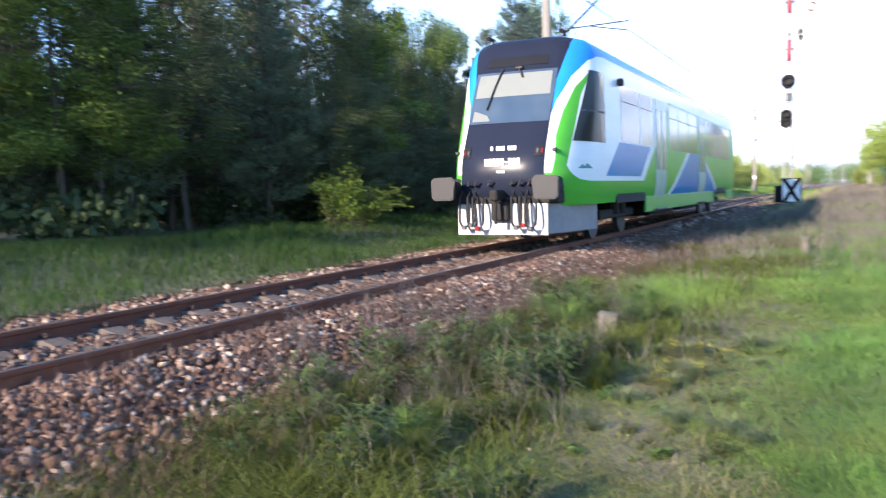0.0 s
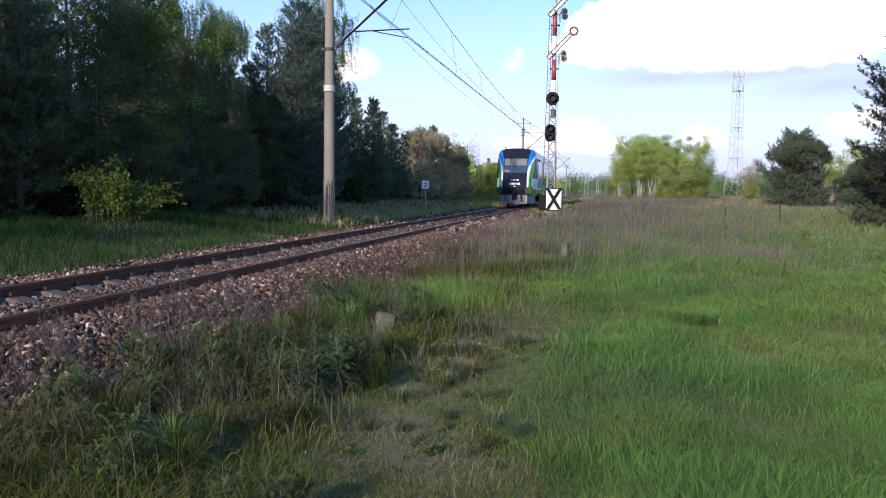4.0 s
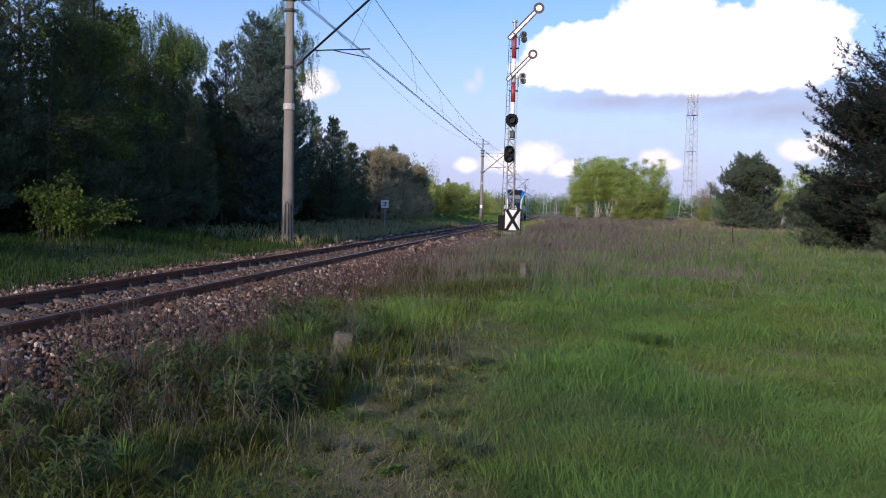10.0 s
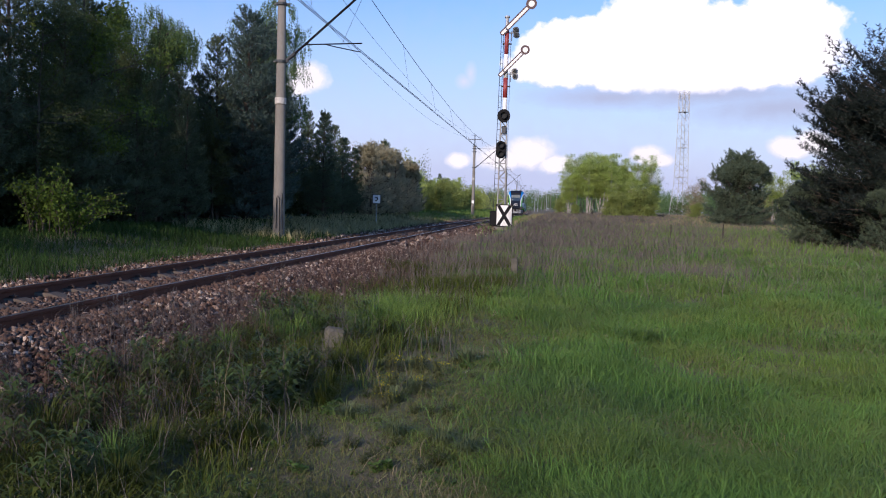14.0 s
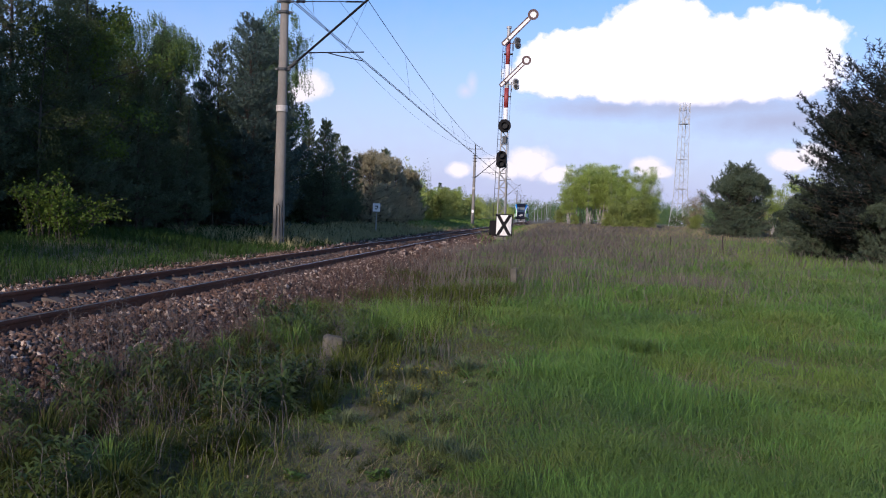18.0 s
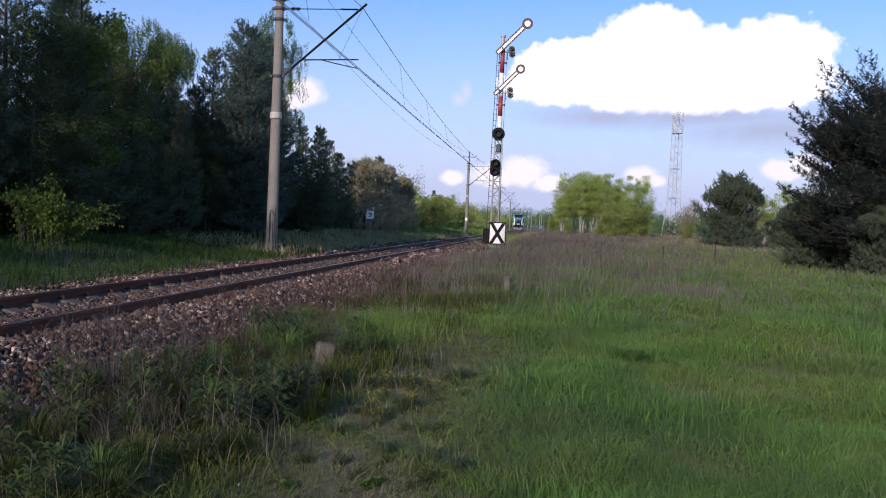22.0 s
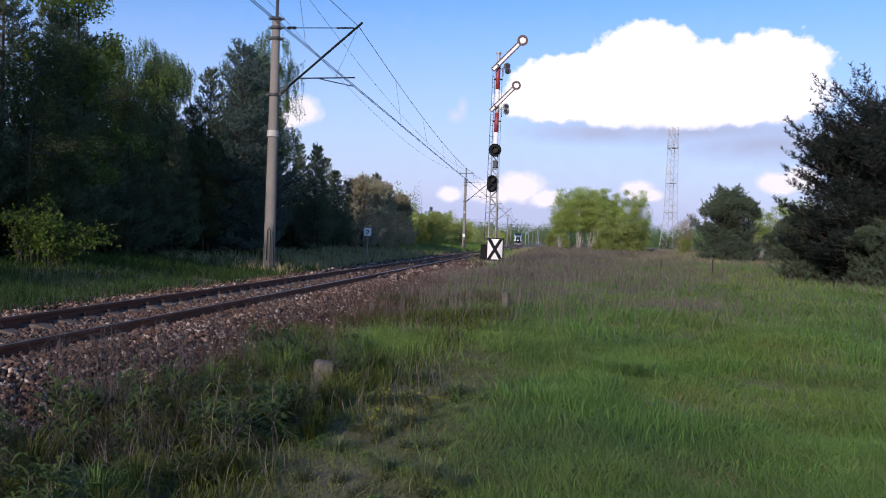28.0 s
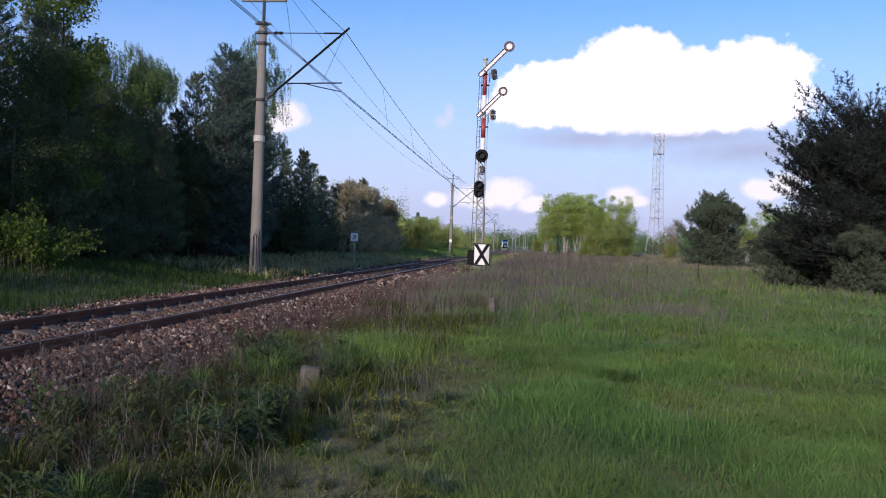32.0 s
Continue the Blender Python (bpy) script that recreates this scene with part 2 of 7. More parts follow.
def stone_mat(name, stops, single=False):
    """Broken stone, each piece its own shade, dusted with rust-brown dirt."""
    mm = Mat(name, stops[1][1], 0.9)
    mc = mm.ramp(mm.each() if single else mm.island(), stops)
    mc = mm.mix(0.45, mc, mm.ramp(mm.noise(26, 4), [(0.3, (0.34, 0.27, 0.22)), (0.7, (1, 1, 1))]), "MULTIPLY")
    dirt = mm.ramp(mm.noise(0.55, 4, 0.6), [(0.42, (0, 0, 0)), (0.68, (1, 1, 1))])
    mc = mm.mix(mm.math("MULTIPLY", dirt, 0.62), mc, (0.13, 0.068, 0.042))
    mm.color(mc).bump(mm.noise(60, 3), 0.3, 0.004)
    return mm.m


M_STONE = stone_mat("ballast stone", [(0.0, (0.055, 0.030, 0.021)), (0.50, (0.105, 0.060, 0.042)), (0.74, (0.22, 0.145, 0.11)), (0.88, (0.42, 0.325, 0.255)), (1.0, (0.62, 0.52, 0.42))])
M_STONE_ONE = stone_mat("single ballast stone", [(0.0, (0.11, 0.062, 0.043)), (0.4, (0.24, 0.165, 0.125)), (0.7, (0.40, 0.325, 0.27)), (1.0, (0.60, 0.53, 0.46))], True)
M_STONE_OILY = stone_mat("oil-stained ballast stone", [(0.0, (0.035, 0.02, 0.015)), (0.5, (0.085, 0.052, 0.038)), (0.82, (0.16, 0.11, 0.085)), (1.0, (0.45, 0.38, 0.32))])
M_SLEEPER = two_tone("weathered concrete sleeper", (0.158, 0.124, 0.0922), (0.0602, 0.0428, 0.0317), 2.2, 0.9, bump=0.4, dist=0.006, fine=40)
M_RAIL = two_tone("rusty rail web", (0.202, 0.0582, 0.0277), (0.113, 0.0334, 0.017), 2.5, 0.9, 0.0, 0.25, 0.004, fine=50)
M_RAILTOP = plain("worn rail head", (0.38, 0.35, 0.33), 0.32, 0.8, 0.4, 3)
M_UNDERWOOD = two_tone("weathered dark wood", (0.05, 0.04, 0.032), (0.028, 0.023, 0.019), 4, 0.9, stretch=(1, 1, 0.2))
M_CONCRETE = two_tone("weathered mast concrete", (0.248, 0.233, 0.212), (0.161, 0.152, 0.137), 0.9, 0.9, bump=0.25, dist=0.01, stretch=(1, 1, 0.25), fine=25)
M_STEEL = plain("dark galvanised steel", (0.07, 0.075, 0.08), 0.55, 0.6, 0.5, 5)
M_GALV = plain("pale galvanised steel", (0.42, 0.43, 0.44), 0.5, 0.5, 0.5, 3)
M_WIRE = plain("tarnished copper wire", (0.06, 0.055, 0.055), 0.5, 0.5, 0.2, 3)
M_WHITE = plain("white signal enamel", (0.80, 0.79, 0.77), 0.4, 0, 0.3, 4)
M_RED = plain("faded red paint", (0.30, 0.045, 0.045), 0.5, 0, 0.35, 4)
M_BLACK = plain("matt black paint", (0.010, 0.010, 0.012), 0.75, 0, 0.2, 4)
M_BLACK.node_tree.nodes["Principled BSDF"].inputs["Specular IOR Level"].default_value = 0.15
M_LENS = plain("dark lamp lens", (0.007, 0.008, 0.010), 0.45, 0, 0.0, 4)
M_LENS.node_tree.nodes["Principled BSDF"].inputs["Specular IOR Level"].default_value = 0.2
M_LAMPGREY = plain("grey lamp housing", (0.34, 0.35, 0.36), 0.5, 0.2, 0.3, 6)
M_BARK_PINE = two_tone("pine bark", (0.11, 0.075, 0.055), (0.055, 0.045, 0.04), 3, 0.95, bump=0.6, dist=0.02, stretch=(1, 1, 0.3))
M_BARK_BIRCH = two_tone("birch bark", (0.50, 0.47, 0.43), (0.13, 0.12, 0.11), 2.4, 0.85, bump=0.2, dist=0.01, stretch=(1, 1, 2.5))
# Darker copy of the birch bark, shade of the wood painted in.
M_BARK_SHADE = two_tone("birch bark in wood shade", (0.095, 0.085, 0.075), (0.035, 0.03, 0.026), 2.4, 0.9, bump=0.2, dist=0.01, stretch=(1, 1, 2.0))
M_MARKER = two_tone("mossy marker concrete", (0.150, 0.138, 0.112), (0.055, 0.052, 0.040), 5, 0.95, bump=0.4, dist=0.008)
M_BARK_GREY = two_tone("grey bark", (0.10, 0.082, 0.065), (0.05, 0.042, 0.034), 4, 0.95, bump=0.4, dist=0.01, stretch=(1, 1, 0.3))
M_PINE = foliage("pine needles", (0.0616, 0.0864, 0.0534), (0.147, 0.195, 0.116), 0.35, 0.6)
# Brighter than real needles: sunlight these pines lack is in the colour.
M_PINE_GREY = foliage("brownish grey-green needles paled as if sunlit", (0.250, 0.240, 0.160), (0.500, 0.460, 0.310), 0.45, 0.6)
M_PINE_BLUE = foliage("blue-green pine needles", (0.0446, 0.0749, 0.0646), (0.116, 0.169, 0.143), 0.35, 0.6)
M_BIRCH = foliage("birch leaves", (0.0808, 0.146, 0.0525), (0.156, 0.251, 0.0994), 0.4)
M_LIME = foliage("fresh lime green leaves", (0.070, 0.120, 0.022), (0.150, 0.215, 0.045), 0.4)
# Leaf green darkened in the colour itself, as under forest shade.
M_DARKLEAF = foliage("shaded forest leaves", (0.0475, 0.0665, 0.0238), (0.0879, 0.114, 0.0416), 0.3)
M_SPRING = foliage("spring green leaves", (0.212, 0.295, 0.0656), (0.423, 0.529, 0.15), 0.5)
M_FARBIRCH = foliage("sunny yellow-green birch leaves", (0.217, 0.275, 0.0653), (0.435, 0.493, 0.145), 0.4)
M_SHRUB = foliage("young bramble leaves", (0.0542, 0.099, 0.0158), (0.14, 0.215, 0.0393), 0.5)
M_YELLOWLEAF = foliage("yellow-green young leaves", (0.17, 0.22, 0.055), (0.33, 0.39, 0.12), 0.45)
M_OLIVE = foliage("olive brown twigs and buds", (0.182, 0.154, 0.091), (0.378, 0.301, 0.175), 0.25)
M_GRASS = foliage("lush grass", (0.0666, 0.138, 0.0251), (0.212, 0.325, 0.0737), 0.35, 0.5, 0.5, (0.20, 0.19, 0.07))
M_GRASS_BLUE = foliage("fresh tall grass", (0.0571, 0.142, 0.0275), (0.157, 0.3, 0.0696), 0.35, 0.5, 0.6)
M_GRASS_DARK = foliage("coarse dark grass", (0.0365, 0.0556, 0.0102), (0.0963, 0.12, 0.0234), 0.3, 0.5, 0.8)
M_DRY = foliage("dry greyish brown weed stalks", (0.0802, 0.0696, 0.0614), (0.168, 0.147, 0.13), 0.15, 0.8, 0.6)
M_WEEDRED = foliage("reddish brown dead stalks", (0.0467, 0.0289, 0.0238), (0.106, 0.0697, 0.0561), 0.15, 0.8, 1.5)
M_STRAW = foliage("bleached straw", (0.166, 0.142, 0.078), (0.312, 0.268, 0.161), 0.2, 0.8, 0.6)
M_HERB = foliage("broad weed leaves", (0.0413, 0.0735, 0.0175), (0.13, 0.184, 0.0502), 0.3, 0.5, 1.0)
M_FLOWER = foliage("yellow spurge flowers", (0.223, 0.223, 0.0223), (0.372, 0.342, 0.0372), 0.35, 0.6, 2)
# Paled to put missing sunlight into the farther verge's colour.
M_VERGEPALE = foliage("olive grass paled as if sunlit", (0.203, 0.202, 0.0972), (0.393, 0.351, 0.178), 0.3, 0.6, 1.0)
M_TURF = foliage("worn olive turf", (0.085, 0.100, 0.030), (0.185, 0.190, 0.075), 0.3, 0.6, 1.2)
M_FESCUE = foliage("grey-green fescue", (0.104, 0.146, 0.0624), (0.202, 0.24, 0.117), 0.3, 0.6, 2)
# Leaf colour holds the gloom of the wood's interior.
M_SHADELEAF = foliage("undergrowth leaves darkened as wood shade", (0.0208, 0.0338, 0.013), (0.052, 0.0754, 0.0286), 0.15)
M_PALE = plain("pale grey tower paint", (0.42, 0.43, 0.44), 0.5, 0.0, 0.3, 0.5)
M_FASTEN = plain("dark rusty fastening", (0.045, 0.024, 0.018), 0.85, 0.0, 0.5, 20)
# Grass colour pushed very low to carry the wood's shade on the verge.
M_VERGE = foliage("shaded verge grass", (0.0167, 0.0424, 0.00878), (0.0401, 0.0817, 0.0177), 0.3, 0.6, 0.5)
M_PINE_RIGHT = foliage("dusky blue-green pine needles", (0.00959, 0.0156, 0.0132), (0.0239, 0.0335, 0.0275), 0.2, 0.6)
M_PINE_MEADOW = foliage("dull green pine needles", (0.048, 0.0744, 0.048), (0.114, 0.15, 0.096), 0.3, 0.6)
# Shaded copy of the pine needles, darkened for trees inside the wood.
M_PINE_DARK = foliage("pine needles in deep wood shade", (0.015, 0.0238, 0.0163), (0.045, 0.06, 0.0387), 0.15, 0.6)

# ---- ground ----
def graded(lo, hi, fine_lo, fine_hi, step, grow=1.25):
    """Grid lines, fine between fine_lo and fine_hi and ever wider outside."""
    xs = list(np.arange(fine_lo, fine_hi + step / 2, step))
    d = step
    while xs[-1] < hi:
        d *= grow
        xs.append(min(hi, xs[-1] + d))
    d = step
    while xs[0] > lo:
        d *= grow
        xs.insert(0, max(lo, xs[0] - d))
    return np.array(xs)


gx, gy = graded(-2500, 2500, -14, 16, 0.25), graded(-1500, 3500, -3, 60, 0.4)
X, Y = np.meshgrid(gx, gy)
wob = np.array([[noise.noise((x * 0.8, y * 0.8, 3.1)) * 0.010 if abs(x) < 40 and abs(y) < 120 else 0.0 for x in gx] for y in gy])
Z = ground_z(X, Y) + wob
nx, ny = len(gx), len(gy)
idx = np.arange(nx * ny).reshape(ny, nx)
quads = np.stack([idx[:-1, :-1], idx[:-1, 1:], idx[1:, 1:], idx[1:, :-1]], -1).reshape(-1, 4)
me = quick_mesh("ground", np.stack([X, Y, Z], -1).reshape(-1, 3), quads)
me.polygons.foreach_set("use_smooth", np.ones(len(me.polygons), bool))
tagged(link_mesh("ground", me, M_SOIL), "bare soil and thin turf beside the railway line", "ground", kind="structure")

# ---- the line: ballast, sleepers, rails ----
ys = graded(-30, 900, -12, 60, 0.5, 1.12)
prof = [(-2.6, 0.16), (-2.0, 0.235), (-1.45, 0.245), (-0.5, 0.21), (0.5, 0.21), (1.45, 0.24), (1.7, 0.20), (2.7, 0.0), (3.0, -0.14)]
bv, k = [], len(prof)
for y in ys:
    for r, z in prof:
        jx, jz = noise.noise((r * 2, y * 1.3, 0)) * 0.10, noise.noise((r * 3, y * 2.0, 5)) * 0.035
        bv.append((float(track_x(y)) + r + jx, y, z + jz))
bf = [(i * k + j, i * k + j + 1, (i + 1) * k + j + 1, (i + 1) * k + j) for i in range(len(ys) - 1) for j in range(k - 1)]
g = Geo().add(bv, bf)
ballast = tagged(part("ballast_bed", g, M_GRAVEL, smooth=True), "bed of reddish grey crushed stone under the track", "ballast", kind="structure")

track = empty("railway_track", pose(0, 0, 0), "single railway track with rusty rails on weathered brownish sleepers", "railway track")
RAIL = [(-0.075, 0), (0.075, 0), (0.075, 0.012), (0.012, 0.03), (0.009, 0.11), (0.034, 0.122), (0.036, 0.148), (0.028, 0.158), (-0.028, 0.158), (-0.036, 0.148), (-0.034, 0.122), (-0.009, 0.11), (-0.012, 0.03), (-0.075, 0.012)]


def rail(side):
    g, top = Geo(), Geo()
    vs, tv = [], []
    yy = list(graded(-30, 700, -12, 120, 4.0, 1.08))
    n = len(RAIL)
    for y in yy:
        c = float(track_x(y)) + side * 0.7525
        vs += [(c + a, y, RAIL_Z - 0.158 + b) for a, b in RAIL]
        tv += [(c - 0.024, y, RAIL_Z + 0.0015), (c + 0.024, y, RAIL_Z + 0.0015)]
    g.add(vs, [(i * n + j, i * n + (j + 1) % n, (i + 1) * n + (j + 1) % n, (i + 1) * n + j) for i in range(len(yy) - 1) for j in range(n)])
    top.add(tv, [(i * 2, i * 2 + 1, i * 2 + 3, i * 2 + 2) for i in range(len(yy) - 1)])
    r = part("rail", g, M_RAIL, track, "brown rusted steel rail")
    part("rail_head", top, M_RAILTOP, r, "worn bright running surface")


rail(-1), rail(1)

# ---- sky: clouds on far sheets ----
def cloud(label, az, el, half_az, half_el, puffs, base, strength, edge=0.35, grey=0.0, far=3600, rough=1.0):
    """A cloud sheet, far off: puffs are (u, v, ru, rv) in the sheet's own -1..1 square; base is the height of its flat underside."""
    nu, nv = 24, 10
    vs, fs, uv = [], [], []
    for j in range(nv + 1):
        for i in range(nu + 1):
            u, v = 2 * i / nu - 1, 2 * j / nv - 1
            a, e = radians(az + u * half_az), radians(el + v * half_el)
            vs.append((far * math.cos(e) * math.sin(a), far * math.cos(e) * math.cos(a), 1.55 + far * math.sin(e)))
            uv.append((u, v))
    for j in range(nv):
        for i in range(nu):
            o = j * (nu + 1) + i
            fs.append((o, o + 1, o + nu + 2, o + nu + 1))
    me = bpy.data.meshes.new("cloud")
    me.from_pydata(vs, [], fs)
    layer = me.uv_layers.new(name="sheet")
    for lp in me.loops:
        layer.data[lp.index].uv = uv[lp.vertex_index]
    m = Mat("cloud vapour", (1, 1, 1), 1)
    tc = m.node("ShaderNodeTexCoord")
    sep = m.node("ShaderNodeSeparateXYZ")
    m.link(tc.outputs["UV"], sep.inputs[0])
    stretch = m.node("ShaderNodeMapping")
    stretch.inputs["Scale"].default_value = (half_az / 6, half_el / 6, 1)
    m.link(tc.outputs["UV"], stretch.inputs[0])
    lump = m.node("ShaderNodeTexNoise", Scale=5.5, Detail=4, Roughness=0.5)
    m.link(stretch.outputs[0], lump.inputs["Vector"])
    d = None
    for u, v, ru, rv in puffs:
        a = m.math("DIVIDE", m.math("SUBTRACT", sep.outputs[0], u), ru)
        b = m.math("DIVIDE", m.math("SUBTRACT", sep.outputs[1], v), rv)
        q = m.math("SUBTRACT", 1.0, m.math("SQRT", m.math("ADD", m.math("MULTIPLY", a, a), m.math("MULTIPLY", b, b))))
        d = q if d is None else m.math("MAXIMUM", d, q)
    d = m.math("ADD", d, m.math("MULTIPLY", m.math("SUBTRACT", lump.outputs[0], 0.5), rough))
    under = m.math("MULTIPLY", m.math("SUBTRACT", sep.outputs[1], base), 5.0)
    under = m.math("ADD", under, m.math("MULTIPLY", m.math("SUBTRACT", lump.outputs[0], 0.5), 0.7))
    cover = m.math("MULTIPLY", m.math("DIVIDE", d, edge), 1.0, True)
    cover = m.math("MULTIPLY", cover, m.math("ADD", under, 0.6, True), True)
    shade = m.ramp(m.math("ADD", m.math("MULTIPLY", d, 1.4), m.math("MULTIPLY", under, 0.25), True), [(0.0, (0.60, 0.66, 0.80)), (0.35, (0.86, 0.88, 0.93)), (0.7, (1, 0.995, 0.98))])
    if grey:
        shade = m.mix(grey, shade, (0.65, 0.75, 0.97) if grey == 1 else (0.50, 0.63, 0.87))
    em = m.node("ShaderNodeEmission", Strength=strength)
    m.link(shade, em.inputs[0])
    clear = m.node("ShaderNodeBsdfTransparent")
    mx = m.node("ShaderNodeMixShader")
    m.link(cover, mx.inputs[0])
    m.link(clear.outputs[0], mx.inputs[1])
    m.link(em.outputs[0], mx.inputs[2])
    m.link(mx.outputs[0], m.t.nodes["Material Output"].inputs[0])
    ob = link_mesh("cloud", me, m.m)
    ob.visible_shadow = False
    return tagged(ob, label, "cloud", kind="structure")


cloud("tall white cumulus cloud with a flat grey underside", 7.9, 11.0, 11.7, 5.2,
      [(-0.50, 0.02, 0.42, 0.42), (-0.60, -0.20, 0.40, 0.30), (-0.08, 0.30, 0.36, 0.55), (-0.2, 0.0, 0.55, 0.55), (0.22, 0.05, 0.45, 0.55), (0.58, 0.15, 0.36, 0.52), (0.52, -0.15, 0.45, 0.42), (0.1, -0.3, 0.8, 0.30)], -0.56, 1.35, 0.16, rough=0.62)
cloud("grey layer of cloud under the big cumulus", 10.0, 7.0, 15.0, 2.7, [(0.0, 0.35, 0.95, 0.5), (0.35, 0.0, 0.6, 0.6), (-0.4, 0.3, 0.5, 0.4)], -2.0, 0.92, 0.9, 0.85, 3900, 0.4)
cloud("low bank of white cloud over the line", -2.8, 3.7, 5.2, 2.2, [(0.25, 0.1, 0.42, 0.6), (-0.15, -0.1, 0.4, 0.45), (-0.72, -0.2, 0.2, 0.3), (0.6, -0.25, 0.3, 0.35)], -0.7, 1.12, 0.45, 0, 3700, 0.8)
cloud("small white cloud beside the mast", -17.2, 8.7, 2.6, 2.2, [(0.0, 0.0, 0.6, 0.55), (-0.3, -0.3, 0.5, 0.4)], -0.8, 1.12, 0.5, 0, 3700, 0.8)
cloud("thin wisp of white cloud", -6.0, 9.1, 1.5, 1.6, [(0.12, 0.15, 0.35, 0.6), (-0.2, -0.2, 0.5, 0.4)], -4.0, 0.92, 1.6, 0, 3700, 0.5)
cloud("small flat-bottomed white cloud over the birches", 6.7, 3.7, 2.2, 1.5, [(0.0, 0.1, 0.62, 0.55), (0.3, -0.1, 0.5, 0.4)], -0.5, 1.1, 0.45, 0, 3700, 0.7)
cloud("small white cloud beside the tall pine", 16.0, 4.4, 2.8, 1.8, [(-0.1, 0.0, 0.6, 0.5), (0.4, 0.2, 0.5, 0.5)], -0.6, 1.1, 0.45, 0, 3700, 0.7)
# Glowing sheet with painted haze; it sets the low sky's colour.
cloud("glowing sheet painted as pale bluish haze low over the horizon", -4.0, 4.0, 44.0, 13.0, [(0.0, -0.50, 4.0, 1.45)], -3.0, 0.95, 0.75, 1.0, 4300, 0.12)

# ---- overhead line ----
MASTS = [25.5, 92.5, 165.0, 240.0, 312.0, 382.0, 450.0]
CONTACT, CARRIER = 6.25, 8.35


M_BAND = plain("faded white band paint", (0.50, 0.48, 0.45), 0.8, 0, 0.5, 12)


def catenary_mast():
    """A tapered concrete mast with a sloping bracket over the track; its origin at its foot."""
    m = empty("catenary_mast", pose(0, 0, 0), "weathered concrete overhead line mast with steel bracket", "catenary mast", "masts of the overhead line")
    g = Geo()
    n = 10
    rings = []
    for z in np.linspace(-0.8, 8.25, 12):
        r = 0.212 - 0.077 * (z + 0.8) / 9.05
        rings.append([(r * math.cos(a), r * 0.82 * math.sin(a), z) for a in np.linspace(0, 2 * math.pi, n, endpoint=False)])
    vs = [p for q in rings for p in q]
    fs = [(i * n + k, i * n + (k + 1) % n, (i + 1) * n + (k + 1) % n, (i + 1) * n + k) for i in range(11) for k in range(n)] + [tuple((11 * n + k) for k in range(n))]
    part("shaft", g.add(vs, fs), M_CONCRETE, m, smooth=True)
    part("white_band", Geo().tube([(0, 0, 4.32), (0, 0, 4.52)], 0.187, 14), M_BAND, m, "faded white painted band")
    for z in (5.70, 7.55, 7.9, 8.2):
        part("clamp", Geo().tube([(0, 0, z - 0.04), (0, 0, z + 0.04)], 0.185, 12).box((0.2, 0, z), (0.14, 0.1, 0.06), 0.01).box((-0.2, 0, z), (0.12, 0.1, 0.06), 0.01), M_STEEL, m)
    part("earth_wire", Geo().tube([(0.16, -0.17, 1.4), (0.2, -0.2, 1.0), (0.21, -0.2, 0.2), (0.21, -0.2, -0.3)], 0.012, 6), M_BLACK, m)
    part("cable_loop", Geo().tube([(-0.02, -0.20, 0.25), (-0.02, -0.20, 1.22), (0.03, -0.205, 1.32), (0.09, -0.20, 1.22), (0.10, -0.20, -0.3)], 0.013, 6), M_BLACK, m)
    top = part("top_pole", Geo().tube([(0.02, 0, 7.9), (0.02, 0, 9.55)], 0.055, 8), M_STEEL, m)
    part("cross_arm", Geo().box((0.02, 0, 8.95), (1.5, 0.07, 0.07), 0.01), M_STEEL, top)
    for s in (-0.72, 0.76):
        part("insulator", Geo().tube([(s, 0, 8.98), (s, 0, 9.05), (s, 0, 9.1), (s, 0, 9.16)], 0.05, 8, 0.03), M_LAMPGREY, top)
    arm = part("bracket_tube", Geo().tube([(0.12, 0, 5.68), (0.45, 0, 5.95), (2.9, 0, 8.08)], 0.040, 8), M_BLACK, m)
    part("insulator", Geo().tube([(0.18, 0, 5.73), (0.46, 0, 5.96)], 0.06, 10), M_STEEL, arm)
    part("top_tie", Geo().tube([(0.15, 0, 7.90), (2.72, 0, 7.90)], 0.015, 6).tube([(0.40, 0, 7.90), (0.52, 0, 7.90)], 0.05, 8).tube([(0.56, 0, 7.90), (0.68, 0, 7.90)], 0.05, 8).tube([(2.05, 0, 7.90), (2.6, 0, 7.90)], 0.028, 6), M_BLACK, m)
    part("registration_arm", Geo().tube([(0.80, 0, 6.25), (2.70, 0, 6.29)], 0.022, 6).tube([(1.50, 0, 6.25), (1.85, 0, 6.17), (2.65, 0, 6.01)], 0.017, 6), M_BLACK, m)
    part("dropper_stay", Geo().tube([(2.75, 0, 7.9), (2.05, 0, 6.3)], 0.006, 5), M_WIRE, m)
    return m


mast = catenary_mast()
mast.matrix_basis = pose(-8.84, MASTS[0], 0.42)
for i, y in enumerate(MASTS[1:]):
    far_mast = copy_thing(mast, pose(float(track_x(y)) - 2.95, y, 0.35))
    if i == 0:
        part("plate", Geo().box((0, -0.22, 1.75), (0.26, 0.02, 0.34), 0.004), M_WHITE, far_mast, "small white plate")

wires = empty("overhead_wires", pose(0, 0, 0), "dark overhead contact wire, carrier cable and feeder cables", "overhead wires")


def span_points(y0, y1, x0, x1, z0, z1, sag, n=14):
    return [(x0 + (x1 - x0) * t, y0 + (y1 - y0) * t, z0 + (z1 - z0) * t - sag * 4 * t * (1 - t)) for t in np.linspace(0, 1, n)]


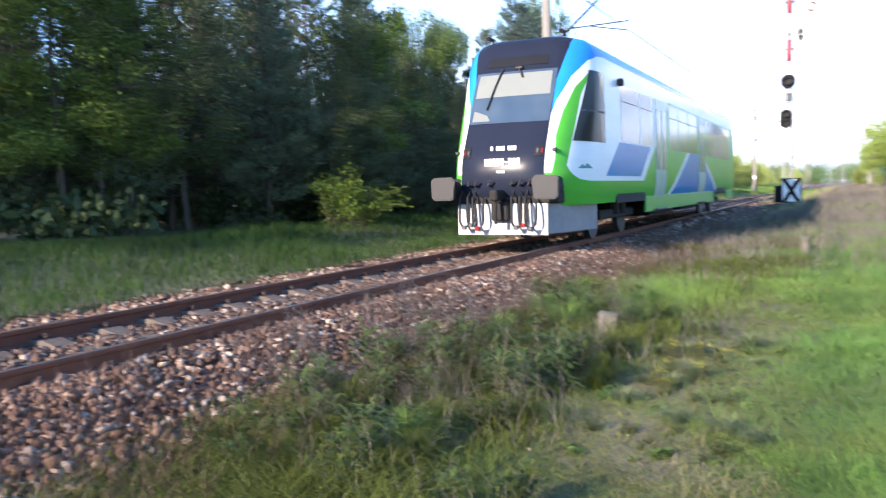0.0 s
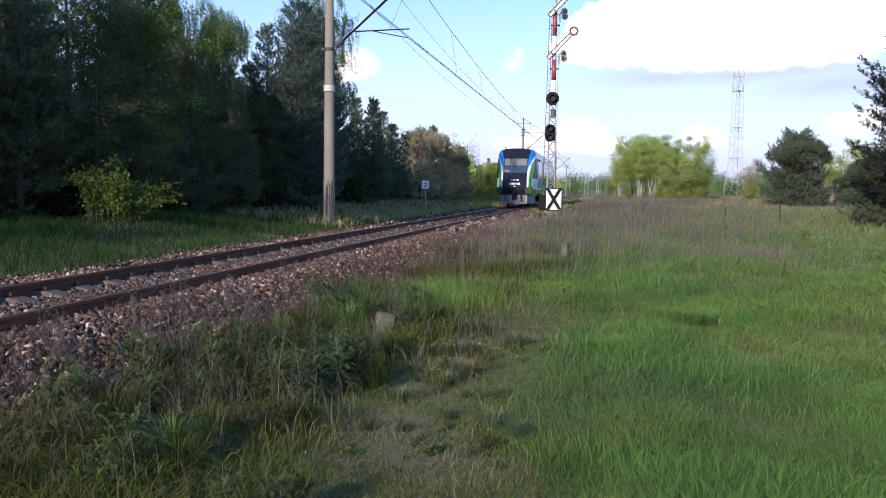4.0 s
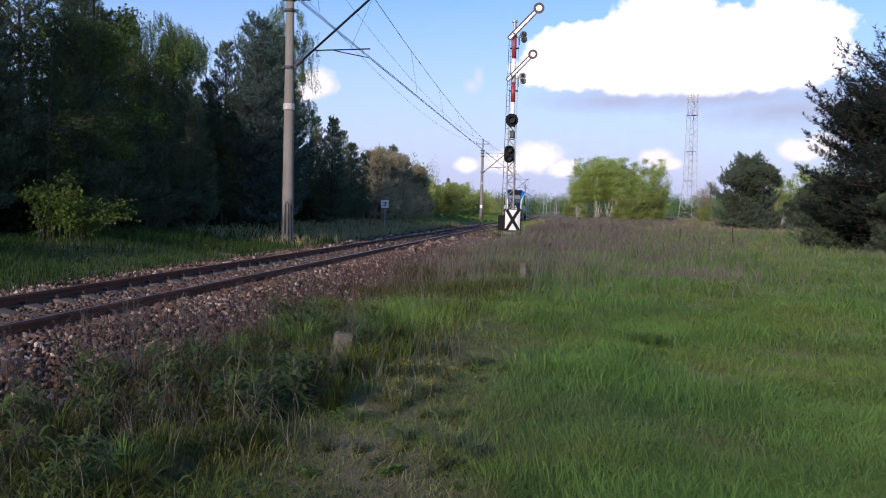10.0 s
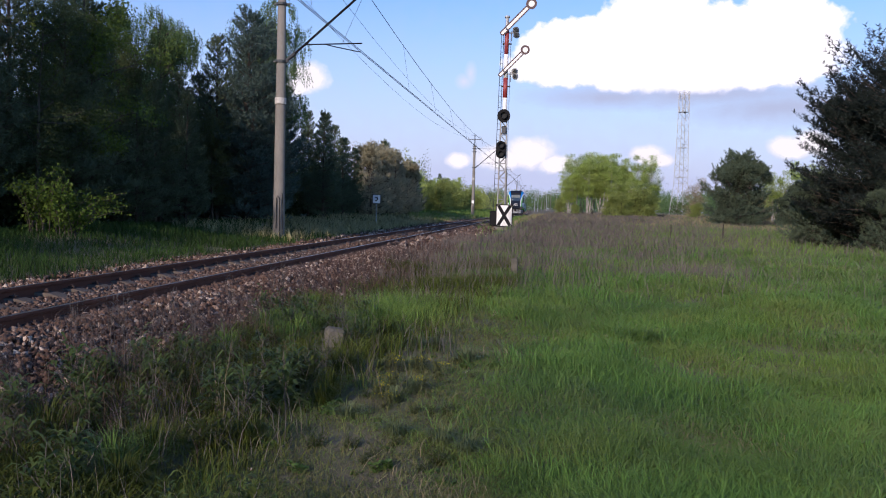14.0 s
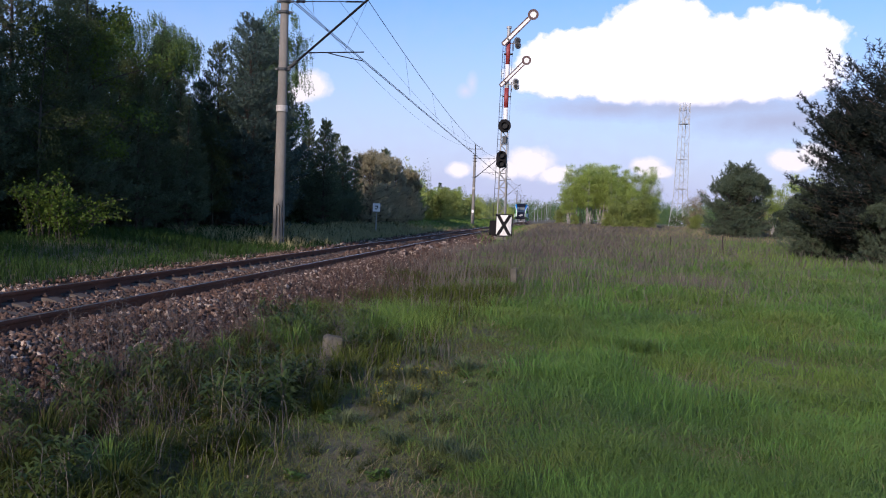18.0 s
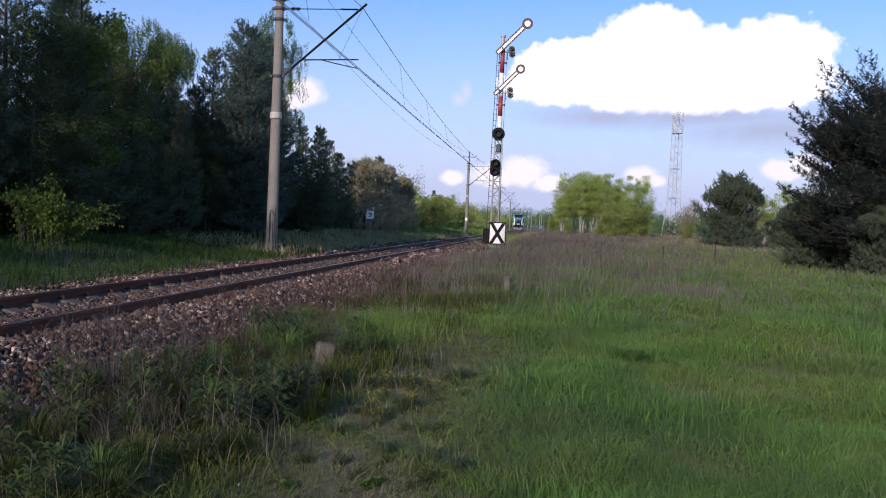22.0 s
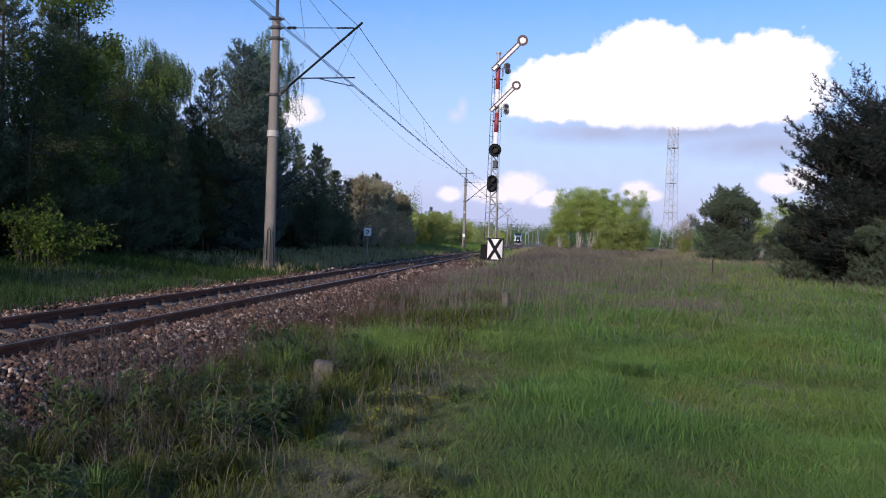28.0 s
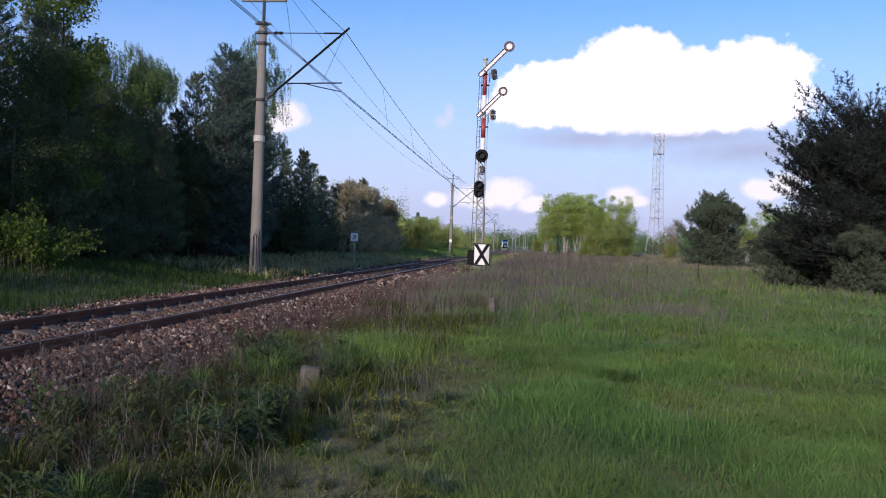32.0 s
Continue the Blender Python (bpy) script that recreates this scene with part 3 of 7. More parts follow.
wy = [-42.0] + MASTS
for i in range(len(wy) - 1):
    a, b = wy[i], wy[i + 1]
    xa, xb = float(track_x(a)), float(track_x(b))
    za, zb = (-0.1 if i == 0 else 0.15 * (-1) ** i), 0.15 * (-1) ** (i + 1)
    thick = 0.009 + 0.00003 * max(b, 0)
    cont = span_points(a, b, xa + za, xb + zb, CONTACT, CONTACT, 0.03)
    carr = span_points(a, b, xa - 0.25, xb - 0.25, CARRIER, CARRIER, 1.05)
    part("contact_wire", Geo().tube(cont, thick, 5), M_WIRE, wires)
    part("contact_wire", Geo().tube([(p[0] + 0.06, p[1], p[2] + 0.0) for p in cont], thick, 5), M_WIRE, wires)
    part("carrier_cable", Geo().tube(carr, thick, 5), M_WIRE, wires)
    for s in (-0.72, 0.76):
        part("feeder_cable", Geo().tube(span_points(a, b, xa - 2.95 + s, xb - 2.95 + s, 9.55, 9.55, 1.3), thick * 0.6, 5), M_WIRE, wires)
    if i < 3:
        for t in np.linspace(0.1, 0.9, 8):
            y = a + (b - a) * t
            part("dropper", Geo().tube([(xa + 0.03 + (xb - xa) * t, y, CONTACT), (xa - 0.25 + (xb - xa) * t, y, CARRIER - 1.05 * 4 * t * (1 - t))], 0.005, 4), M_WIRE, wires)

# ---- semaphore signal ----
def lattice(g, z0, z1, w0, w1, n, r=0.02, cx=0.0, cy=0.0):
    """A four-legged braced lattice between two heights."""
    lv = [(z0 + (z1 - z0) * i / n, (w0 + (w1 - w0) * i / n) / 2) for i in range(n + 1)]
    for sx_, sy_ in ((1, 1), (1, -1), (-1, 1), (-1, -1)):
        g.tube([(cx + sx_ * lv[0][1], cy + sy_ * lv[0][1], z0), (cx + sx_ * lv[-1][1], cy + sy_ * lv[-1][1], z1)], r * 1.4, 5)
    for i in range(n):
        (za, wa), (zb, wb) = lv[i], lv[i + 1]
        s = 1 if i % 2 else -1
        for q in (1, -1):
            g.tube([(cx - s * wa, cy + q * wa, za), (cx + s * wb, cy + q * wb, zb)], r * 0.8, 4)
            g.tube([(cx + q * wa, cy - s * wa, za), (cx + q * wb, cy + s * wb, zb)], r * 0.8, 4)
            g.tube([(cx - wb, cy + q * wb, zb), (cx + wb, cy + q * wb, zb)], r * 0.6, 4)
    return g


def semaphore_arm(sig, z, name_label, k=1.0, x=0.0):
    """A raised white arm with a round end, on a pivot at the mast."""
    arm = new("signal_arm")
    arm.parent = sig
    arm["label"] = name_label
    arm.matrix_basis = pose(x, -0.2, z, 0, -46, 0) @ Matrix.Scale(k, 4)
    part("blade", Geo().box((0.62, 0, 0), (2.0, 0.02, 0.2), 0.004), M_WHITE, arm, "white arm face")
    part("edge", Geo().box((0.66, -0.004, 0.105), (2.12, 0.03, 0.07), 0.004).box((0.66, -0.004, -0.105), (2.12, 0.03, 0.07), 0.004).box((-0.40, -0.004, 0), (0.07, 0.03, 0.15), 0.004), M_REDDARK, arm, "dark red arm border")
    part("disc", Geo().disc((1.92, 0, 0), 0.22, 0.02), M_WHITE, arm, "white round arm end")
    part("disc_rim", Geo().ring((1.92, -0.006, 0), 0.30, 0.13, 0.03), M_REDDARK, arm, "red ring of the arm end")
    part("pivot", Geo().tube([(0, -0.08, 0), (0, 0.3, 0)], 0.05, 8), M_STEEL, arm)
    return arm


M_LATTICE = plain("weathered grey lattice paint", (0.36, 0.36, 0.355), 0.55, 0.1, 0.6, 6)
M_LAMPBLUE = plain("slate grey lamp housing", (0.14, 0.15, 0.17), 0.5, 0.2, 0.3, 6)
M_REDDARK = plain("dark red enamel", (0.051, 0.0156, 0.018), 0.5, 0, 0.3, 5)
sig = empty("semaphore_signal", pose(-2.66, 45, 0.30, 0, 0, 2), "tall red and white semaphore signal with two raised arms", "railway signal")
part("footing", Geo().box((0, 0, 0.02), (0.75, 0.75, 0.3), 0.03), M_CONCRETE, sig)
part("lattice", lattice(Geo(), 0.1, 6.1, 0.42, 0.34, 15, 0.026), M_LATTICE, sig, "grey steel lattice mast")
part("tube_white", Geo().tube([(0.03, 0, 6.0), (0.03, 0, 7.35)], 0.13, 12), M_WHITE, sig, "white painted mast section", True)
part("tube_red", Geo().tube([(0.03, 0, 7.352), (0.03, 0, 8.45)], 0.128, 12), M_RED, sig, "red painted mast section", True)
part("tube_white", Geo().tube([(0.03, 0, 8.452), (0.03, 0, 9.75)], 0.125, 12), M_WHITE, sig, "white painted mast section", True)
part("tube_red", Geo().tube([(0.03, 0, 9.752), (0.03, 0, 11.2)], 0.123, 12), M_RED, sig, "red painted mast section", True)
part("cap", Geo().tube([(0.03, 0, 11.2), (0.03, 0, 11.75)], 0.10, 10).tube([(0.03, 0, 11.75), (0.03, 0, 11.85)], 0.15, 10), M_LAMPGREY, sig)
semaphore_arm(sig, 11.1, "raised white upper arm edged in red")
semaphore_arm(sig, 8.78, "raised white lower arm edged in red", 0.86, -0.08)
for z, mat_, in ((10.95, M_LAMPBLUE), (8.68, M_LAMPGREY)):
    lamp = part("signal_lamp", Geo().box((0.52, -0.02, z + 0.13), (0.36, 0.34, 0.34), 0.10).box((0.56, -0.03, z - 0.14), (0.34, 0.32, 0.34), 0.10).box((0.28, 0, z - 0.02), (0.36, 0.06, 0.06), 0.01).tube([(0.3, 0, z - 0.45), (0.3, 0, z + 0.1)], 0.03, 6), mat_, sig, "rounded twin lamp housing")
    for dz in (0.13, -0.14):
        part("lens", Geo().disc((0.53, -0.20, z + dz), 0.10, 0.012, 18), M_LENS, lamp)
rl = part("round_signal_head", Geo().disc((0.0, -0.32, 6.33), 0.36, 0.05, 32).tube([(0, -0.3, 6.33), (0, 0, 6.33)], 0.16, 10), M_BLACK, sig, "round black signal head")
part("hood", Geo().ring((0.0, -0.42, 6.33), 0.19, 0.02, 0.2, 20), M_BLACK, rl)
part("lens", Geo().disc((0.0, -0.36, 6.33), 0.165, 0.02, 20), M_LENS, rl)
o = [(0.28 * math.cos(a) - 0.1, 4.45 + (0.20 if math.sin(a) > 0 else -0.20) + 0.28 * math.sin(a)) for a in np.linspace(0.06, 2 * math.pi - 0.06, 26)]
dl = part("long_signal_head", Geo().prism(o, -0.36, -0.31, 1).box((-0.1, -0.2, 4.45), (0.42, 0.25, 0.8), 0.05), M_BLACK, sig, "long black two-lamp signal head")
for dz in (0.24, -0.24):
    part("hood", Geo().ring((-0.1, -0.45, 4.45 + dz), 0.17, 0.02, 0.2, 18), M_BLACK, dl)
    part("lens", Geo().disc((-0.1, -0.365, 4.45 + dz), 0.145, 0.02, 18), M_LENS, dl)
part("relay_box", Geo().box((0.03, -0.24, 5.55), (0.24, 0.2, 0.42), 0.03), M_STEEL, sig)
part("mechanism_box", Geo().box((-0.42, -0.1, 0.62), (0.4, 0.35, 0.85), 0.05), M_BLACK, sig, "dark drive box at the foot")
part("ladder_rail", Geo().tube([(-0.46, 0.05, 0.2), (-0.26, 0.05, 11.0)], 0.018, 6), M_STEEL, sig)
part("ladder_rail", Geo().tube([(-0.24, 0.12, 0.2), (-0.14, 0.12, 11.0)], 0.018, 6), M_STEEL, sig)
for i in range(34):
    t = i / 34
    part("rung", Geo().tube([(-0.46 + 0.2 * t, 0.05, 0.4 + 10.4 * t), (-0.24 + 0.1 * t, 0.12, 0.4 + 10.4 * t)], 0.010, 5), M_STEEL, sig)
part("pull_rod", Geo().tube([(0.26, -0.15, 0.5), (0.26, -0.15, 10.9)], 0.012, 5), M_STEEL, sig)
for z in (8.0, 10.35):
    part("platform_bracket", Geo().box((0.05, 0.1, z), (0.5, 0.3, 0.05), 0.01), M_STEEL, sig)

board = part("marker_board", Geo().box((0.19, -0.42, 0.80), (0.94, 0.03, 1.24), 0.006), M_WHITE, sig, "white board with a black saltire and border")
g = Geo()
for s in (-1, 1):
    w = 0.105
    g.prism([(0.19 + s * -0.44, 0.235), (0.19 + s * -0.44 + s * 2 * w, 0.235), (0.19 + s * 0.44, 1.365), (0.19 + s * 0.44 - s * 2 * w, 1.365)], -0.443 - 0.002 * s, -0.437, 1)
part("saltire", g, M_BLACK, board, "black diagonal cross")
g = Geo()
g.box((0.19, -0.439, 1.395), (0.94, 0.012, 0.05)).box((0.19, -0.439, 0.205), (0.94, 0.012, 0.05)).box((-0.255, -0.439, 0.8), (0.05, 0.012, 1.14)).box((0.635, -0.439, 0.8), (0.05, 0.012, 1.14))
part("border", g, M_BLACK, board)
part("post", Geo().tube([(0.19, -0.39, -0.3), (0.19, -0.39, 1.3)], 0.03, 8), M_STEEL, board)

# ---- small railway sign beyond the track ----
sg = empty("track_sign", pose(-9.5, 43.6, 0.5, 0, 0, 10), "small white square sign with a dark mark on a thin post", "sign")
part("post", Geo().tube([(0, 0, -0.3), (0, 0, 1.2)], 0.03, 8), M_GALV, sg)
plate = part("plate", Geo().box((0, -0.04, 1.33), (0.42, 0.02, 0.46), 0.004), M_WHITE, sg)
part("mark", Geo().box((0, -0.054, 1.40), (0.16, 0.006, 0.05)).box((0.055, -0.054, 1.33), (0.05, 0.006, 0.10)).box((-0.02, -0.054, 1.25), (0.12, 0.006, 0.05)), M_BLACK, plate)
part("rim", Geo().box((0, -0.035, 1.33), (0.46, 0.02, 0.50), 0.004), M_BLACK, plate)

# ---- boundary stones ----
st = Geo().box((0, 0, 0.14), (0.21, 0.2, 0.42), 0.03, Matrix.Rotation(radians(5), 3, "Y"))
tagged(part("boundary_stone", st, M_MARKER), "short weathered grey concrete marker stone in the grass", "marker stone").matrix_basis = pose(-2.18, 8.0, -0.09, 0, 3, 20)
tagged(part("marker_post", Geo().box((0, 0, 0.2), (0.15, 0.13, 0.5), 0.03), M_MARKER), "short weathered concrete marker post among dry weeds", "marker post").matrix_basis = pose(-0.7, 17.8, -0.02, 0, -3, 10)

stake = tagged(part("stake", Geo().tube([(0, 0, -0.2), (0.01, 0, 0.4), (0, 0, 0.78)], 0.035, 6, 0.028), M_UNDERWOOD), "thin dark wooden stake standing in the meadow", "stake", "stakes")
stake.matrix_basis = pose(7.5, 36.0, 0.30, 0, 2, 0)
copy_thing(stake, pose(5.7, 38.5, 0.32, 2, -3, 40) @ Matrix.Scale(0.8, 4))

# ---- railcar ----
LENGTH, HALF = 24.0, 1.43
NOSE_ROWS = [(0.80, 0.955, 0.25), (0.93, 0.97, 0.15), (1.03, 0.985, 0.06), (1.2, 1.0, 0.0), (1.53, 1.0, 0.03), (1.70, 1.0, 0.07), (1.865, 1.0, 0.13), (2.03, 1.0, 0.21), (2.20, 1.0, 0.30), (2.53, 0.998, 0.47), (2.86, 0.99, 0.64), (3.20, 0.98, 0.81), (3.42, 0.965, 0.93), (3.64, 0.945, 1.04), (3.81, 0.915, 1.13), (3.95, 0.865, 1.21), (4.06, 0.78, 1.30), (4.127, 0.60, 1.42), (4.16, 0.30, 1.60)]
PLAN_S = (0, 0.2, 0.4, 0.55, 0.64, 0.72, 0.80, 0.88, 0.95, 1.0)
PLAN_X = (0, 0.28, 0.56, 0.79, 0.93, 1.06, 1.18, 1.305, 1.395, HALF)
PLAN_Y = (0, 0.004, 0.022, 0.07, 0.16, 0.33, 0.60, 1.00, 1.45, 1.85)


def nose_at(z):
    """Width factor and rake of the nose at a height."""
    zs = [r[0] for r in NOSE_ROWS]
    return float(np.interp(z, zs, [r[1] for r in NOSE_ROWS])), float(np.interp(z, zs, [r[2] for r in NOSE_ROWS]))


def smooth_at(t, ts, vs):
    """A smooth curve through values vs at ts."""
    k = min(max(int(np.searchsorted(ts, t)) - 1, 0), len(ts) - 2)
    h = (t - ts[k]) / (ts[k + 1] - ts[k])
    slope = lambda i: (vs[min(i + 1, len(vs) - 1)] - vs[max(i - 1, 0)]) / (ts[min(i + 1, len(ts) - 1)] - ts[max(i - 1, 0)])
    d = ts[k + 1] - ts[k]
    return (2 * h ** 3 - 3 * h * h + 1) * vs[k] + (h ** 3 - 2 * h * h + h) * d * slope(k) + (3 * h * h - 2 * h ** 3) * vs[k + 1] + (h ** 3 - h * h) * d * slope(k + 1)


def hull(s, z, out=0.0):
    """A point of the body: s from -1 to 1 goes round the nose from side to side; |s| above 1 runs along the side, in metres beyond."""
    w, rake = nose_at(z)
    q = min(abs(s), 1.0)
    x, depth = smooth_at(q, PLAN_S, PLAN_X), smooth_at(q, PLAN_S, PLAN_Y)
    x2, y2 = smooth_at(min(q + 0.01, 1), PLAN_S, PLAN_X), smooth_at(min(q + 0.01, 1), PLAN_S, PLAN_Y)
    x1, y1 = smooth_at(max(q - 0.01, 0), PLAN_S, PLAN_X), smooth_at(max(q - 0.01, 0), PLAN_S, PLAN_Y)
    ln = math.hypot(x2 - x1, y2 - y1)
    nx, ny = ((y2 - y1) / ln, -(x2 - x1) / ln) if abs(s) < 0.999 else (1.0, 0.0)
    y = rake + (1.85 - rake) / 1.85 * depth + max(0.0, abs(s) - 1.0)
    sg_ = 1 if s >= 0 else -1
    return (sg_ * (x * w + nx * out), y + ny * out, z)


def skin(s0, s1, z0, z1, out, ns, nz, thick=0.0, shape=None):
    """A piece of sheet that follows the body."""
    g = Geo()
    vs, fs = [], []
    for j in range(nz + 1):
        for i in range(ns + 1):
            s, z = s0 + (s1 - s0) * i / ns, z0 + (z1 - z0) * j / nz
            if shape:
                s, z = shape(i / ns, j / nz)
            vs.append(hull(s, z, out))
    for j in range(nz):
        for i in range(ns):
            o = j * (ns + 1) + i
            fs.append((o, o + 1, o + ns + 2, o + ns + 1))
    if thick:
        n = len(vs)
        for j in range(nz + 1):
            for i in range(ns + 1):
                s, z = s0 + (s1 - s0) * i / ns, z0 + (z1 - z0) * j / nz
                if shape:
                    s, z = shape(i / ns, j / nz)
                vs.append(hull(s, z, out - thick))
        edge = [i for i in range(ns + 1)] + [j * (ns + 1) + ns for j in range(1, nz + 1)] + [nz * (ns + 1) + i for i in range(ns - 1, -1, -1)] + [j * (ns + 1) for j in range(nz - 1, 0, -1)]
        fs += [(edge[q], edge[(q + 1) % len(edge)], edge[(q + 1) % len(edge)] + n, edge[q] + n) for q in range(len(edge))]
    g.add(vs, fs)
    g.curved = True
    return g


def livery():
    """Body paint: black nose, green cheeks edged with a white line, blue above, white cab panel with a blue slant, green flanks."""
    m = Mat("railcar paint", (0.75, 0.76, 0.78), 0.26, 0, 0.06)
    tc, sep = m.node("ShaderNodeTexCoord"), m.node("ShaderNodeSeparateXYZ")
    m.link(tc.outputs["Object"], sep.inputs[0])
    ax, y, z = m.math("ABSOLUTE", sep.outputs[0]), sep.outputs[1], sep.outputs[2]
    white, green, blue, black = (0.74, 0.77, 0.79), (0.062, 0.37, 0.042), (0.010, 0.21, 0.62), (0.014, 0.018, 0.032)

    def above(v, t, soft=0.015):
        return m.math("MULTIPLY", m.math("SUBTRACT", v, t), 1 / soft, True)

    def both(*q):
        r = q[0]
        for k in q[1:]:
            r = m.math("MULTIPLY", r, k)
        return r

    def no(q):
        return m.math("SUBTRACT", 1.0, q)

    def line(pts):
        """Height of a painted line as it runs back from the nose: (y, z) pairs over four metres."""
        g = m.ramp(m.math("DIVIDE", y, 4.0), [(a / 4.0, (b / 5.0,) * 3) for a, b in pts])
        sp = m.node("ShaderNodeSeparateColor")
        m.link(g, sp.inputs[0])
        return m.math("MULTIPLY", sp.outputs[0], 5.0)

    edge = line([(0.20, 1.62), (0.36, 2.14), (0.43, 2.33), (0.59, 2.60), (0.71, 2.80), (1.07, 3.26), (1.52, 3.60), (1.9, 3.72), (2.4, 3.77), (4.0, 3.77)])
    panel = line([(0.50, 1.38), (0.53, 1.55), (0.65, 1.85), (0.82, 2.18), (1.18, 2.92), (1.56, 3.40), (1.9, 3.57), (2.3, 3.66), (4.0, 3.70)])
    foot = line([(0.50, 1.60), (0.58, 1.47), (0.70, 1.37), (0.90, 1.29), (1.31, 1.25), (4.0, 1.25)])
    c = m.mix(1.0, green, green)
    tint = m.mix(above(z, 2.0, 0.9), green, (0.11, 0.38, 0.26))
    c = m.mix(above(y, 7.8), c, tint)
    # white cab panel, ending in a slant
    slant = m.math("SUBTRACT", y, m.math("MULTIPLY", m.math("SUBTRACT", z, 1.35), 1.5))
    cab = both(above(z, foot), no(above(z, panel)), no(above(slant, 5.78)))
    cab = m.math("MAXIMUM", cab, both(above(z, 2.12), no(above(z, panel)), above(y, 2.2), no(above(y, 7.0))))
    c = m.mix(cab, c, white)
    c = m.mix(both(above(slant, 2.2), no(above(slant, 5.33)), no(above(z, 2.08)), above(z, 1.35)), c, (0.006, 0.20, 0.46))
    # a broad blue wedge farther along the flank, in white lines
    left = m.math("SUBTRACT", y, m.math("MULTIPLY", m.math("SUBTRACT", z, 0.85), 2.4))
    right = m.math("ADD", y, m.math("MULTIPLY", m.math("SUBTRACT", z, 0.85), 2.8))
    low = no(above(z, 2.1))
    c = m.mix(both(above(left, 8.7), no(above(right, 18.3)), low), c, white)
    c = m.mix(both(above(left, 9.1), no(above(right, 17.9)), low), c, (0.006, 0.18, 0.42))
    c = m.mix(both(above(y, 2.4), above(z, 3.40), no(above(z, 3.80))), c, white)
    # the white line round the cheek and the blue above it
    outer = above(z, edge)
    c = m.mix(above(z, m.math("SUBTRACT", edge, 0.21)), c, white)
    c = m.mix(both(outer, above(z, 2.3, 0.15)), c, blue)
    c = m.mix(both(above(z, 4.06), above(y, 2.2, 0.5)), c, (0.40, 0.44, 0.48))
    wide = m.math("ADD", 0.835, m.math("MULTIPLY", m.math("MULTIPLY", m.math("SUBTRACT", z, 3.2), 1.5, True), 0.13))
    c = m.mix(both(no(above(ax, wide)), no(above(y, 1.75))), c, black)
    c = m.mix(0.12, c, m.ramp(m.noise(1.5, 6, 0.7, (1, 0.3, 3)), [(0.3, (0.25, 0.23, 0.2)), (0.7, (1, 1, 1))]), "MULTIPLY")
    m.color(c)
    m.p.inputs["Coat Weight"].default_value = 0.08
    m.p.inputs["Coat Roughness"].default_value = 0.06
    return m.m


M_BODY = livery()
M_GLASS = plain("dark tinted glass", (0.030, 0.027, 0.024), 0.16, 0, 0.0, 2)
M_GLASS.node_tree.nodes["Principled BSDF"].inputs["Specular IOR Level"].default_value = 0.10
mm = Mat("windscreen glass", (0.03, 0.05, 0.075), 0.05, 0, 0.8)
mm.color(mm.ramp(mm.noise(0.8, 2), [(0.3, (0.025, 0.045, 0.075)), (0.7, (0.06, 0.085, 0.11))]))
M_SCREEN = mm.m
M_SIDEGLASS = plain("tinted side glass", (0.10, 0.135, 0.155), 0.10, 0, 0.0, 2)
M_SIDEGLASS.node_tree.nodes["Principled BSDF"].inputs["Specular IOR Level"].default_value = 0.6
M_GLARE = plain("pale windscreen glare", (0.14, 0.158, 0.150), 0.6, 0, 0.15, 2)
M_DOOR = plain("pale grey door paint", (0.24, 0.40, 0.34), 0.3, 0, 0.15, 1.5)
M_SKIRT = plain("grey plough paint", (0.345, 0.352, 0.375), 0.45, 0.1, 0.4, 3)
M_UNDER = plain("sooty underframe and opening shade", (0.012, 0.011, 0.011), 0.9, 0.0, 0.4, 4)
M_RUBBER = plain("black rubber hose", (0.012, 0.012, 0.013), 0.6, 0, 0.1, 4)
M_UNDERGREY = plain("dull grey side plate", (0.20, 0.21, 0.24), 0.5, 0.1, 0.4, 3)
M_BUFFER = plain("grey buffer cover", (0.013, 0.0145, 0.018), 0.6, 0.1, 0.4, 4)
M_TAILRED = plain("red lamp glass", (0.20, 0.015, 0.015), 0.15, 0, 0, 4)

car = empty("railcar", pose(0, 0, 0), "green, white and blue single-unit diesel railcar running on the track", "train")
g = Geo()
ss_ = [-1 - (LENGTH - 2.7) * t for t in (1.0, 0.8, 0.6, 0.4, 0.2, 0.1, 0.05)] + list(np.linspace(-1.0, 1.0, 57)) + [1 + (LENGTH - 2.7) * t for t in (0.05, 0.1, 0.2, 0.4, 0.6, 0.8, 1.0)]
zs_ = [r[0] for r in NOSE_ROWS]
rows_ = [[hull(s, z) for s in ss_] for z in zs_]
n_ = len(ss_)
vs_ = [p for r in rows_ for p in r]
fs_ = [(j * n_ + i, j * n_ + i + 1, (j + 1) * n_ + i + 1, (j + 1) * n_ + i) for j in range(len(zs_) - 1) for i in range(n_ - 1)]
top_ = (len(zs_) - 1) * n_
fs_ += [(top_ + i, top_ + i + 1, top_ + n_ - 2 - i, top_ + n_ - 1 - i) for i in range(n_ // 2 - 1)]
body = part("body", g.add(vs_, fs_), M_BODY, car, smooth=True)
